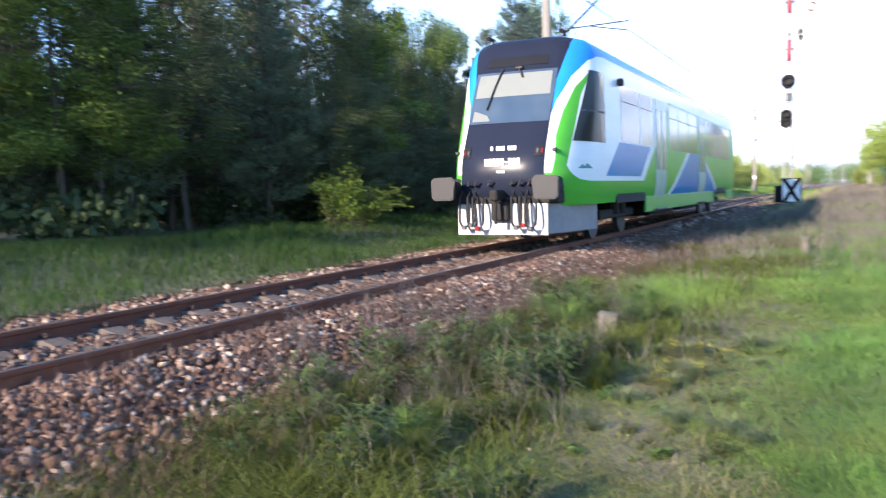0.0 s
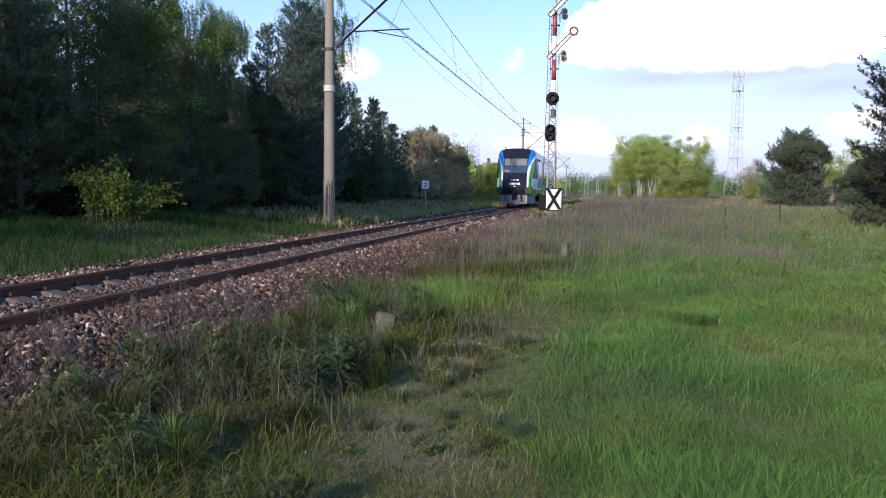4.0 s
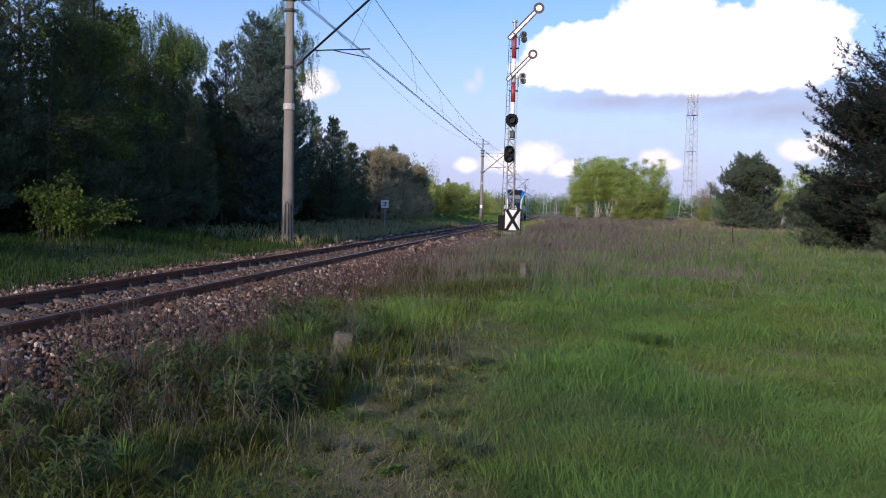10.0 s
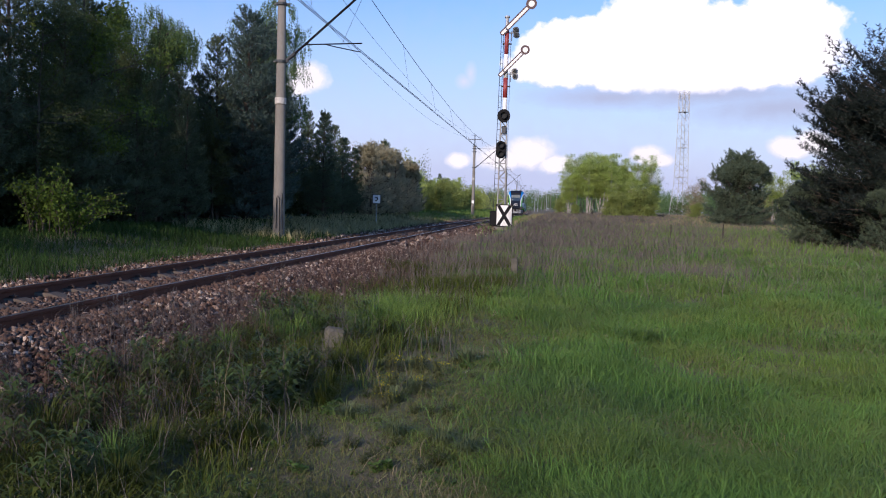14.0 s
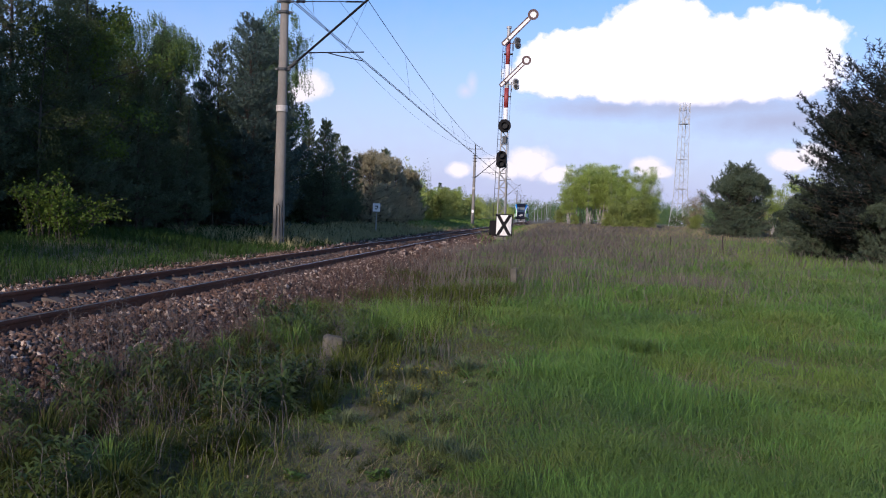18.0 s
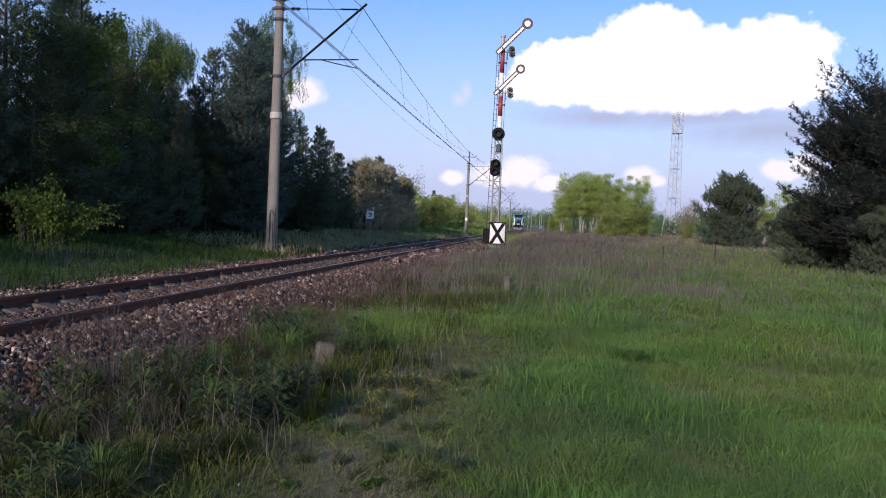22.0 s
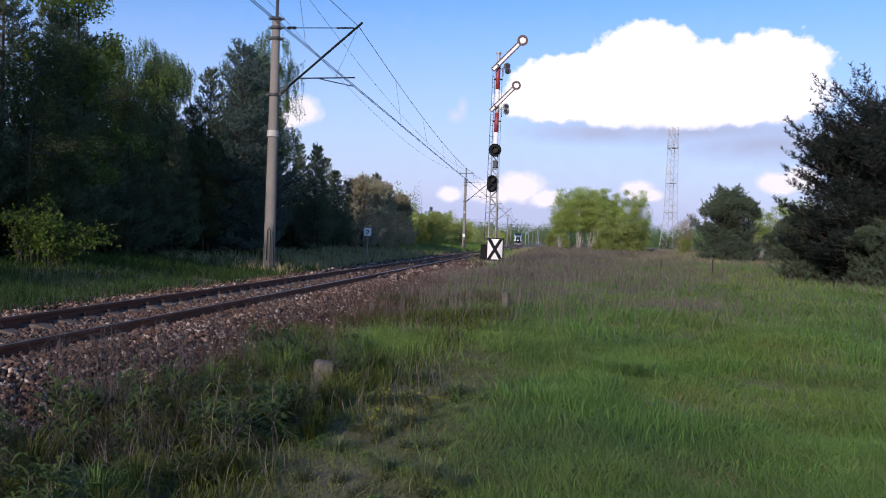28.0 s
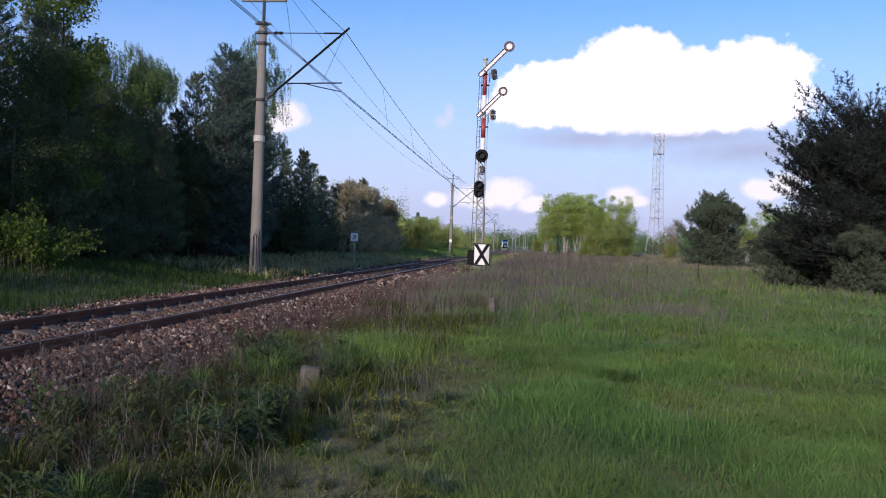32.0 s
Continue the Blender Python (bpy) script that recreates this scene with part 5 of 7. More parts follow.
# ---- the wood beyond the track ----
def wood_top(x, y):
    """How high the wood grows at a place: taller behind, a dip and then a tall group by the mast, lower farther along."""
    b = math.degrees(math.atan2(-x, y))
    rise = float(np.interp(b, (5.4, 7.4, 8.6, 9.4, 10.7, 11.9, 13.5, 15.1, 16.6, 17.3, 18.2, 20.1, 22, 23.4, 24.4, 25.4, 26.7, 28.8, 30.5, 32, 36),
                           (0.035, 0.041, 0.035, 0.045, 0.066, 0.056, 0.065, 0.088, 0.128, 0.105, 0.20, 0.24, 0.26, 0.205, 0.18, 0.20, 0.226, 0.232, 0.233, 0.245, 0.33)))
    return 1.55 + math.hypot(x, y) * rise - gz(x, y)


def grow(ob, h, x, y, turn, first=False, share=1.0):
    """Plants a tree of natural height h, no taller than the wood there."""
    return plant(ob, x, y, turn, min(1.2, share * wood_top(x, y) / h), first)


P1 = pine("dense dark green pine at the edge of the wood", 11.0, 2.7, 11, 0.10, 13, twig=0.24, most=7, tuft=0.27)
P2 = pine("slender dark pine at the edge of the wood", 9.0, 2.4, 12, 0.05, 13, full=1.0, twig=0.27, most=6, step=0.46, tuft=0.29)
P3 = pine("bluish green bushy pine beside the line", 10.0, 3.1, 13, 0.03, 14, M_PINE_BLUE, 0.8, most=8, twig=0.25, step=0.40, tuft=0.28)
PL = pine("pine of the deep wood with shade-dark needles", 11.0, 2.4, 14, 0.12, 7, M_PINE_DARK, tuft=0.42, step=0.6, twig=0.5)
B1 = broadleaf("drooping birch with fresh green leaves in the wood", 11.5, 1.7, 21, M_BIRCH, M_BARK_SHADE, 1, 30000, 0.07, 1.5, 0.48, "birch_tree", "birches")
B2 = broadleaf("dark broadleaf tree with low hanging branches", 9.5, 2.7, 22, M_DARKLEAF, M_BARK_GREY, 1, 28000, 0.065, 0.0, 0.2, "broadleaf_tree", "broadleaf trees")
B3 = broadleaf("young broadleaf tree with fresh green leaves at the wood's edge", 8.2, 1.5, 23, M_LIME, M_BARK_GREY, 1, 16000, 0.085, 0, 0.16, "broadleaf_tree", "broadleaf trees")
plant(B3, -12.9, 21.3, 0, 1.0, True)
for x, y, turn, k in ((-15.0, 13.6, 70, 0.9), (-16.2, 10.6, 200, 0.95), (-15.6, 12.2, 140, 1.05)):
    plant(B3, x, y, turn, k)
HEIGHT = {P1: 11.2, P2: 9.2, P3: 10.2, PL: 11.2, B1: 11.8, B2: 9.8}
for ob, x, y, turn, share in ((P3, -12.2, 31.2, 0, 0.92), (P2, -12.4, 43.0, 0, 1.0), (P1, -13.2, 20.4, 0, 0.92), (B1, -15.2, 29.4, 0, 1.0), (B2, -15.2, 12.8, 0, 0.95), (PL, -15.5, 27.5, 0, 0.72)):
    grow(ob, HEIGHT[ob], x, y, turn, True, share)
for ob, x, y, turn, share in ((P1, -14.2, 17.6, 80, 1.0), (B2, -15.0, 15.4, 140, 1.0), (B1, -14.8, 26.2, 200, 1.0), (P3, -13.6, 36.0, 120, 0.9), (B1, -13.0, 37.2, 240, 0.95), (B1, -14.2, 38.4, 70, 1.05), (P1, -13.6, 28.2, 150, 0.76),
                              (P3, -14.6, 32.4, 230, 0.85), (P1, -13.2, 30.6, 50, 0.95), (P1, -13.0, 45.6, 40, 1.0), (P2, -12.7, 48.4, 130, 1.0), (P1, -13.4, 51.5, 200, 1.0), (P1, -14.4, 46.8, 100, 1.0),
                              (P2, -13.6, 55.0, 10, 1.0), (P1, -13.2, 59.0, 230, 1.0), (P1, -14.6, 53.0, 300, 1.0), (P1, -14.6, 41.6, 210, 0.8), (P2, -16.0, 14.0, 310, 1.0),
                              (P2, -13.4, 22.0, 260, 0.95), (B2, -12.9, 24.2, 20, 0.8), (B2, -13.0, 18.8, 280, 0.75), (B1, -16.6, 32.6, 120, 0.95), (B1, -15.8, 31.0, 310, 1.0), (P1, -13.0, 25.2, 60, 0.66), (P2, -12.8, 23.6, 190, 0.62), (P2, -12.8, 27.0, 320, 0.7), (P2, -12.9, 34.6, 15, 0.7), (B2, -12.8, 29.4, 100, 0.55)):
    grow(ob, HEIGHT[ob], x, y, turn, False, share)
rg = rnd(5)
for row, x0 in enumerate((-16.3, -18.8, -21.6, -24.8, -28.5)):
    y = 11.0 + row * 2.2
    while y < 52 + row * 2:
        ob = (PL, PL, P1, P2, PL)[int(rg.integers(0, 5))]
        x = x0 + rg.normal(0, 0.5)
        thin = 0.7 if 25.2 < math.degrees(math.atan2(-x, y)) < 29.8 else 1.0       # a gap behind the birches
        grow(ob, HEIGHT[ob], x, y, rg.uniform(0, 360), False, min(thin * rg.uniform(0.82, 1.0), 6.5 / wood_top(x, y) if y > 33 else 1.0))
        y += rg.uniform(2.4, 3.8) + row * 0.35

# the wood goes on behind the camera: unseen trees, added to shade its edge
rg = rnd(25)
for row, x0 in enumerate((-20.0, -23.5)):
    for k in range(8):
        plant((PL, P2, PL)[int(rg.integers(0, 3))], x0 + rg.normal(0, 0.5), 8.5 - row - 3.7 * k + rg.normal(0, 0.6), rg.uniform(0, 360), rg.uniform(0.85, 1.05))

# undergrowth and far wall of the wood
def clump_stuff(name, label, mat_, crowns, per, size, seed, category="woodland"):
    """Many leafy crowns, too far to count: (x, y, radius, height) each."""
    rng = rnd(seed)
    pts = []
    for x, y, r, h in crowns:
        m = int(per * rng.uniform(0.8, 1.2))
        u = unit(rng.normal(0, 1, (m, 3))) * (rng.uniform(0.12, 0.86, (m, 1)) ** 0.6)
        lump = 1 + 0.28 * np.sin(u[:, :1] * 5 + x) * np.cos(u[:, 1:2] * 4 + y)
        q = u * lump * np.array([r, r, h * 0.5]) + np.array([x, y, gz(x, y) + h * 0.47])
        pts.append(q)
    pts = np.concatenate(pts)
    ob = link_mesh(name, leaf_mesh(name, pts, np.full(len(pts), size), rng), mat_)
    return tagged(ob, label, category, kind="stuff")


rg = rnd(6)
# Both masses use shade-dark leaves so the wood's base reads unlit.
clump_stuff("undergrowth", "undergrowth on the floor of the wood, coloured shade-dark", M_SHADELEAF, [(rg.uniform(-30, -13.6), rg.uniform(-6, 60), rg.uniform(0.6, 1.3), rg.uniform(0.7, 2.2)) for k in range(260)], 170, 0.22, 7, "undergrowth")
clump_stuff("deep_wood", "mass of trees deep in the wood, coloured shade-dark", M_SHADELEAF, [(rg.uniform(-44, -29), rg.uniform(14, 80), rg.uniform(1.8, 3.0), rg.choice((4.0, 5.0, 6.5))) for k in range(190)], 520, 0.5, 8)

# shrubs at the forest edge
def bramble(label, h, spread, seed):
    """A shrub of arching shoots with leaves all along them."""
    rng = rnd(seed)
    t = empty("shrub", pose(0, 0, 0), label, "shrub", "shrubs")
    g, pts = Geo(), []
    for k in range(40):
        a, L = rng.uniform(0, 6.28), spread * rng.uniform(0.3, 0.85)
        along = rng.uniform(-0.7, 0.75)                  # the bush is tall at one end and arches low at the other
        top = h * rng.uniform(0.5, 1.0) * (0.78 - 0.38 * along)
        foot = np.array([along * spread * 0.7, rng.normal(0, 0.15), 0])
        d = np.array([math.cos(a) + 0.5, math.sin(a), 0])
        arch = [foot + d * L * q ** 1.4 + np.array([0, 0, top * (1.7 * q - 0.8 * q * q) - 0.1 * (q == 0)]) for q in np.linspace(0, 1, 7)]
        g.tube(arch, 0.010, 5, 0.003)
        for q in rng.uniform(0.12, 1.0, 26):             # short side sprays of leaves
            i = min(5, int(q * 6))
            c = arch[i] + (arch[i + 1] - arch[i]) * (q * 6 - i)
            tip = rng.normal(0, 0.11, 3) + np.array([0, 0, 0.05])
            pts += [c + tip * e + rng.normal(0, 0.018, 3) for e in (0.3, 0.65, 1.0)]
    tagged(part("shoot", g, M_BARK_GREY, t), kind="stuff")
    link_mesh("crown", leaf_mesh("crown", np.array(pts), np.full(len(pts), 0.070), rng), M_SHRUB, t)
    return t


S1 = bramble("bright green leafy shrub at the edge of the wood", 1.7, 1.0, 31)
plant(S1, -11.5, 17.4, 33, 1.12, True)
OL = broadleaf("bare olive-brown tree with sparse buds", 6.2, 2.2, 32, M_OLIVE, M_BARK_GREY, 3, 16000, 0.05, 0, 0.15, "broadleaf_tree", "broadleaf trees")
PG = pine("grey-green young pine beside the line", 5.6, 2.0, 15, 0.03, 14, M_PINE_GREY, 0.95, tuft=0.28, leaders=4)
plant(OL, -16.0, 64.0, 0, 0.9, True)
plant(PG, -13.2, 62.0, 200, 1.0, True)
plant(PG, -14.4, 66.0, 290, 1.05)
plant(P2, -14.2, 68.0, 70, 0.72)
plant(P2, -15.0, 72.5, 10, 0.74)
plant(PG, -13.0, 58.0, 170, 0.86)
plant(P1, -13.0, 76.0, 190, 0.46)
plant(OL, -15.8, 71.0, 20, 0.9)
for x, y, turn, sc in ((-12.5, 55.5, 40, 0.95), (-12.3, 60.2, 90, 0.92), (-12.6, 65.0, 10, 0.98), (-12.4, 69.0, 250, 0.86), (-12.9, 74.0, 330, 0.8)):
    plant(PG, x, y, turn, sc)
plant(PG, -14.0, 80.0, 120, 0.9)
plant(PG, -12.8, 71.0, 110, 0.85)
YS = broadleaf("yellow-green young shrub along the line", 4.0, 2.2, 33, M_YELLOWLEAF, M_BARK_GREY, 6, 8000, 0.15, 0, 0.08, "shrub", "shrubs")
plant(YS, -11.4, 84.0, 0, 0.85, True)
rg = rnd(9)
for k in range(22):
    plant(YS, -11.8 - rg.uniform(0, 5) - k * 0.12, 82 + k * 4.2, rg.uniform(0, 360), rg.uniform(0.6, 1.05))
clump_stuff("far_woods", "distant mixed woods along the line", M_FARBIRCH, [(-14 - rg.uniform(0, 26), 85 + k * 3.4, rg.uniform(1.6, 2.8), rg.uniform(4.5, 7.5)) for k in range(120)], 1100, 0.23, 10)
clump_stuff("far_pines", "distant dark pines along the line", M_PINE, [(-17 - rg.uniform(0, 28), 95 + k * 5, rg.uniform(1.4, 2.4), rg.uniform(7, 10)) for k in range(60)], 1100, 0.18, 11)
clump_stuff("far_hedge", "distant pale green scrub across the end of the line", M_BIRCH, [(rg.uniform(-40, 70), rg.uniform(390, 520), rg.uniform(3, 6), rg.uniform(6, 14)) for k in range(90)], 800, 0.45, 12)

rg = rnd(19)
for k in range(16):
    plant((P1, P2)[k % 2], -17.5 - rg.uniform(0, 7), 84 + 5.5 * k, rg.uniform(0, 360), rg.uniform(0.45, 0.66))

clump_stuff("far_hedge", "low green hedge at the far end of the line", M_BIRCH, [(-70 + 3.2 * k, 372 + rg.uniform(0, 14), rg.uniform(3.5, 5), rg.uniform(4, 7)) for k in range(62)], 500, 0.5, 18)

rg = rnd(27)
clump_stuff("far_woods", "distant woods closing the view along the line", M_BIRCH, [(-90 + 4.6 * k, 470 + rg.uniform(0, 40), rg.uniform(4, 7), rg.uniform(9, 14.5)) for k in range(44)], 900, 0.6, 28)


def lamp_post():
    """A concrete lamp post with a short arm and a flat lamp head; its origin at its foot."""
    t = empty("lamp_post", pose(0, 0, 0), "pale concrete lamp post with a flat lamp head", "lamp post", "lamp posts of the yard")
    part("post", Geo().tube([(0, 0, -0.6), (0, 0, 3.0), (0, 0, 6.3)], 0.12, 8, 0.08), M_GALV, t)
    arm = part("arm", Geo().tube([(0, 0, 6.2), (0.25, 0, 6.55), (0.9, 0, 6.65)], 0.06, 6), M_PALE, t)
    part("lamp_head", Geo().box((1.15, 0, 6.66), (0.8, 0.34, 0.18), 0.05), M_PALE, arm)
    return t


yard_post = lamp_post()
for i, (x, y, turn, k) in enumerate(((-5.6, 320, 0, 1.0), (-4.1, 300, 180, 0.95), (-3.0, 335, 0, 1.0), (-1.0, 310, 180, 1.05), (-0.4, 345, 0, 1.0), (2.6, 300, 0, 1.1), (4.3, 330, 180, 1.05), (5.3, 305, 0, 1.0), (6.9, 350, 180, 1.1))):
    (yard_post if i == 0 else copy_thing(yard_post, Matrix())).matrix_basis = pose(x, y, gz(x, y), 0, 0, turn) @ Matrix.Scale(k, 4)

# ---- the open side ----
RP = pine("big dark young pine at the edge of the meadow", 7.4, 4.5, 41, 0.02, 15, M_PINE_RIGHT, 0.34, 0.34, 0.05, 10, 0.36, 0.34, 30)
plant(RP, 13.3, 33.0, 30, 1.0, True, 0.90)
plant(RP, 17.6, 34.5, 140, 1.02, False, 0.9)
RP2 = pine("bushy low pine in the meadow", 5.5, 3.0, 42, 0.02, 15, M_PINE_MEADOW, 0.55, 0.42, 0.05, 9, 0.36, 0.36, 34)
plant(RP2, 14.8, 66.0, 0, 1.0, True)
plant(RP2, 11.0, 34.6, 200, 0.52)
plant(RP2, 12.4, 31.2, 310, 0.46)
plant(RP2, 20.5, 72.0, 100, 0.5)
plant(P2, 17.5, 40.0, 80, 0.55)
BC = broadleaf("slim young birch in a clump, fresh green", 7.8, 1.9, 51, M_SPRING, M_BARK_BIRCH, 4, 9500, 0.125, 0, 0.38, "birch_tree", "birches in a clump")
plant(BC, 6.0, 100.0, 0, 1.0, True)
rg = rnd(15)
for x, y, sc in ((3.2, 101, 0.98), (4.6, 99.5, 1.0), (7.0, 99, 0.98), (7.9, 102, 0.96), (8.9, 100, 0.84), (11.4, 101, 1.0), (5.4, 103, 1.02), (7.3, 104, 1.04), (2.6, 103, 0.66), (12.6, 103, 0.62), (9.8, 98.4, 0.70), (4.0, 105, 0.95), (8.2, 105, 0.97), (5.0, 101.6, 0.95), (6.6, 102.2, 0.9), (2.4, 100.4, 0.74), (9.9, 103.4, 0.82), (7.6, 97.6, 0.8)):
    plant(BC, x, y, rg.uniform(0, 360), sc)
for k in range(16):
    plant(BC, -12.4 - rg.uniform(0, 6) - 0.08 * k, 84 + 4.6 * k, rg.uniform(0, 360), rg.uniform(0.5, 0.68) * (1 + 0.012 * k))
for x, y, sc in ((6.6, 91, 0.52), (8.0, 90, 0.74), (9.8, 92, 0.86), (11.2, 93, 0.74), (1.6, 110, 0.6), (3.0, 96, 0.40), (16.9, 97, 0.5)):
    plant(YS, x, y, rg.uniform(0, 360), sc)
for x, y, sc in ((13.4, 106, 0.95), (18.8, 104, 0.8), (18.6, 108, 0.7), (21.5, 100, 0.6), (24.0, 96, 0.62), (27.0, 94, 0.7), (29.0, 90, 0.75), (19.6, 76, 0.42), (21.0, 75, 0.46), (22.4, 77, 0.4)):
    plant(OL, x, y, rg.uniform(0, 360), sc)
for x, y, sc in ((22.5, 84, 0.72), (24.5, 82, 0.8), (26.8, 80, 0.75), (29.5, 78, 0.8), (21.0, 92, 0.7), (32, 80, 0.8)):
    plant(BC, x, y, rg.uniform(0, 360), sc)
clump_stuff("far_scrub", "distant low green scrub behind the meadow", M_BIRCH, [(rg.uniform(1, 60) + max(0, 0.05 * k), rg.uniform(125, 220), rg.uniform(1.5, 3.5), rg.uniform(3, 7)) for k in range(90)], 700, 0.24, 16)

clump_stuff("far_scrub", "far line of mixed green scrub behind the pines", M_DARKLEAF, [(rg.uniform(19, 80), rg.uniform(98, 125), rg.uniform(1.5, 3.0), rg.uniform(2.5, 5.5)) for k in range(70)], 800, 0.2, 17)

# ---- lattice telecom tower ----
tw = empty("lattice_tower", pose(22.8, 145, 0.6, 0, 0, 20), "pale steel lattice telecommunication tower", "tower")
for z0, z1, w0, w1, n in ((0, 6, 2.7, 1.75, 4), (6, 15, 1.75, 1.4, 8), (15, 22, 1.4, 1.3, 6)):
    part("section", lattice(Geo(), z0, z1, w0, w1, n, 0.04), M_PALE, tw)
for z in (7, 12.2, 18.4):
    part("platform", Geo().box((0, 0, z), (1.5, 1.5, 0.05), 0.01), M_PALE, tw)
for k in range(6):
    a = k * math.pi / 3
    for z in (18.9, 21.2):
        part("antenna", Geo().box((0.85 * math.cos(a), 0.85 * math.sin(a), z), (0.12, 0.16, 1.0), 0.03), M_PALE, tw)
part("lightning_rod", Geo().tube([(0, 0, 21.5), (0, 0, 22.3)], 0.03, 6), M_GALV, tw)

# ---- far lamp posts of the halt ----
lp = empty("lamp_post", pose(0, 0, 0), "thin pale lamp post by the distant halt", "lamp post", "lamp posts of the halt")
part("pole", Geo().tube([(0, 0, -0.3), (0, 0, 6.0)], 0.10, 8, 0.06), M_CONCRETE, lp)
part("lamp_head", Geo().box((0.35, 0, 6.05), (0.9, 0.3, 0.16), 0.04), M_LAMPGREY, lp)
lp.matrix_basis = pose(0.4, 255, 0.4)
for x, y in ((-3.0, 330), (-1.6, 295), (1.8, 215), (2.8, 198)):
    copy_thing(lp, pose(x, y, 0.5))

# ---- grass and weeds ----
def blades(name, label, mat_, x, y, h, w, lean, seed, category="grass", z0=0.0, bend=1.0):
    """Curved blades rooted at (x, y): height h, width w and a sideways lean, as arrays."""
    rng = rnd(seed)
    n = len(x)
    root = np.stack([x, y, ground_z(x, y) - 0.02 + z0], 1)
    a = rng.uniform(0, 2 * math.pi, n)
    out = np.stack([np.cos(a), np.sin(a), np.zeros(n)], 1) * (h * lean * rng.uniform(0.1, 1.6, n))[:, None]
    b = rng.uniform(0, 2 * math.pi, n)
    side = np.stack([np.cos(b), np.sin(b), np.zeros(n)], 1) * (w / 2)[:, None]
    up = np.zeros((n, 3))
    up[:, 2] = h
    mid = root + up * 0.55 + out * 0.3
    tip = root + up * (1 - 0.25 * lean)[:, None] + out * bend
    v = np.stack([root - side, root + side, mid + side * 0.75, mid - side * 0.75, tip + side * 0.12, tip - side * 0.12], 1).reshape(-1, 3)
    i = np.arange(n)[:, None] * 6
    f = np.concatenate([i + np.array([[0, 1, 2, 3]]), i + np.array([[3, 2, 4, 5]])], 0)
    return tagged(link_mesh(name, quick_mesh(name, v, f), mat_), label, category, kind="stuff")


def lumps(x, y, s, seed):
    """A smooth pattern of patches, about -1 to 1."""
    r = rnd(seed).uniform(0, 6.28, 6)
    return (np.sin(x * 1.0 / s + r[0] + 1.3 * np.sin(y * 0.7 / s + r[1])) + np.sin(y * 1.15 / s + r[2] + 1.2 * np.sin(x * 0.8 / s + r[3])) + 0.7 * np.sin((x + y) * 1.9 / s + r[4])) / 2.7


def scatter(n, far0, far1, a0, a1, seed, power=1.0):
    """Points in a fan about the camera: distance far0..far1, bearing a0..a1 degrees to the left of +y."""
    rng = rnd(seed)
    d = far0 + (far1 - far0) * rng.uniform(0, 1, n) ** power
    a = np.radians(rng.uniform(a0, a1, n))
    return -d * np.sin(a), d * np.cos(a), d, rng


def edge_x(y):
    """Left edge of the lush meadow."""
    return -0.5 + 0.12 * np.sin(y * 0.9) + 0.10 * np.maximum(y - 14, 0)


BARE = ((-1.15, 4.9, 0.42, 0.40), (-1.5, 6.0, 0.30, 0.55), (-1.1, 5.9, 0.40, 0.40), (-1.2, 7.9, 0.45, 0.35), (-1.85, 6.7, 0.28, 0.40), (-0.9, 4.35, 0.42, 0.35))


def bare(x, y):
    """How bare the trodden ground is: 1 in the middle of the worn spots."""
    q = np.zeros(len(x))
    for a, b, ra, rb in BARE:
        q = np.maximum(q, 1.35 - np.hypot((x - a) / ra, (y - b) / rb))
    return np.clip(q + 0.45 * lumps(x, y, 0.18, 62) + 0.3 * lumps(x, y, 0.07, 63), 0, 1)


# meadow
x, y, d, rng = scatter(430000, 2.7, 30, -31, 40, 101, 1.5)
keep = (x > edge_x(y) + 0.1 + rng.normal(0, 0.42, len(x)) - 0.35 * np.maximum(y - 10, 0)) & (rng.uniform(0, 1, len(x)) < 0.92 + 0.25 * lumps(x, y, 0.45, 1)) & (x - track_x(y) > 2.6)
keep &= (rng.uniform(0, 1, len(x)) < 1.0 - 0.55 * ss(12, 19, y) * (1 - ss(-1, 6, x - 0.13 * (y - 14) + 2.5 * lumps(x, y, 1.6, 48))))
x, y, d = x[keep], y[keep], d[keep]
h = (0.15 + 0.05 * lumps(x, y, 0.9, 2) + 0.065 * lumps(x, y, 0.25, 3)) * rng.uniform(0.5, 1.5, len(x)) * (1 + 0.012 * d) * (0.35 + 0.65 * ss(-0.4, 1.3, x - edge_x(y) + 0.35 * np.maximum(y - 10, 0)))
blades("meadow_grass", "lush bright green meadow grass", M_GRASS, x, y, np.maximum(h, 0.05), 0.0020 + 0.00062 * d, 1.15 + 0.35 * lumps(x, y, 0.6, 51), 102)
# paler grey-green grass in the farther half, on the side away from the line
x, y, d, rng = scatter(60000, 13, 62, -31, 12, 151, 1.1)
keep = (rng.uniform(0, 1, len(x)) < ss(13, 22, y) * ss(-1, 6, x - 0.13 * (y - 14) + 2.0 * lumps(x, y, 1.8, 64)) * (0.62 + 0.4 * lumps(x, y, 0.9, 65)))
x, y, d = x[keep], y[keep], d[keep]
blades("meadow_grass", "pale grey-green grass in the farther meadow", M_FESCUE, x, y, rng.uniform(0.14, 0.40, len(x)), 0.0010 + 0.0007 * d, 0.9 + 0 * x, 152)
# taller blue-green clumps in it
x, y, d, rng = scatter(170000, 2.7, 30, -31, 34, 121, 1.45)
keep = (x > edge_x(y) + 0.25 + rng.normal(0, 0.2, len(x)) - 0.2 * np.maximum(y - 10, 0)) & (lumps(x, y, 0.62, 41) + 0.5 * lumps(x, y, 0.22, 42) > 0.34 + 0.16 * rng.normal(0, 1, len(x))) & (x - track_x(y) > 2.8)
x, y, d = x[keep], y[keep], d[keep]
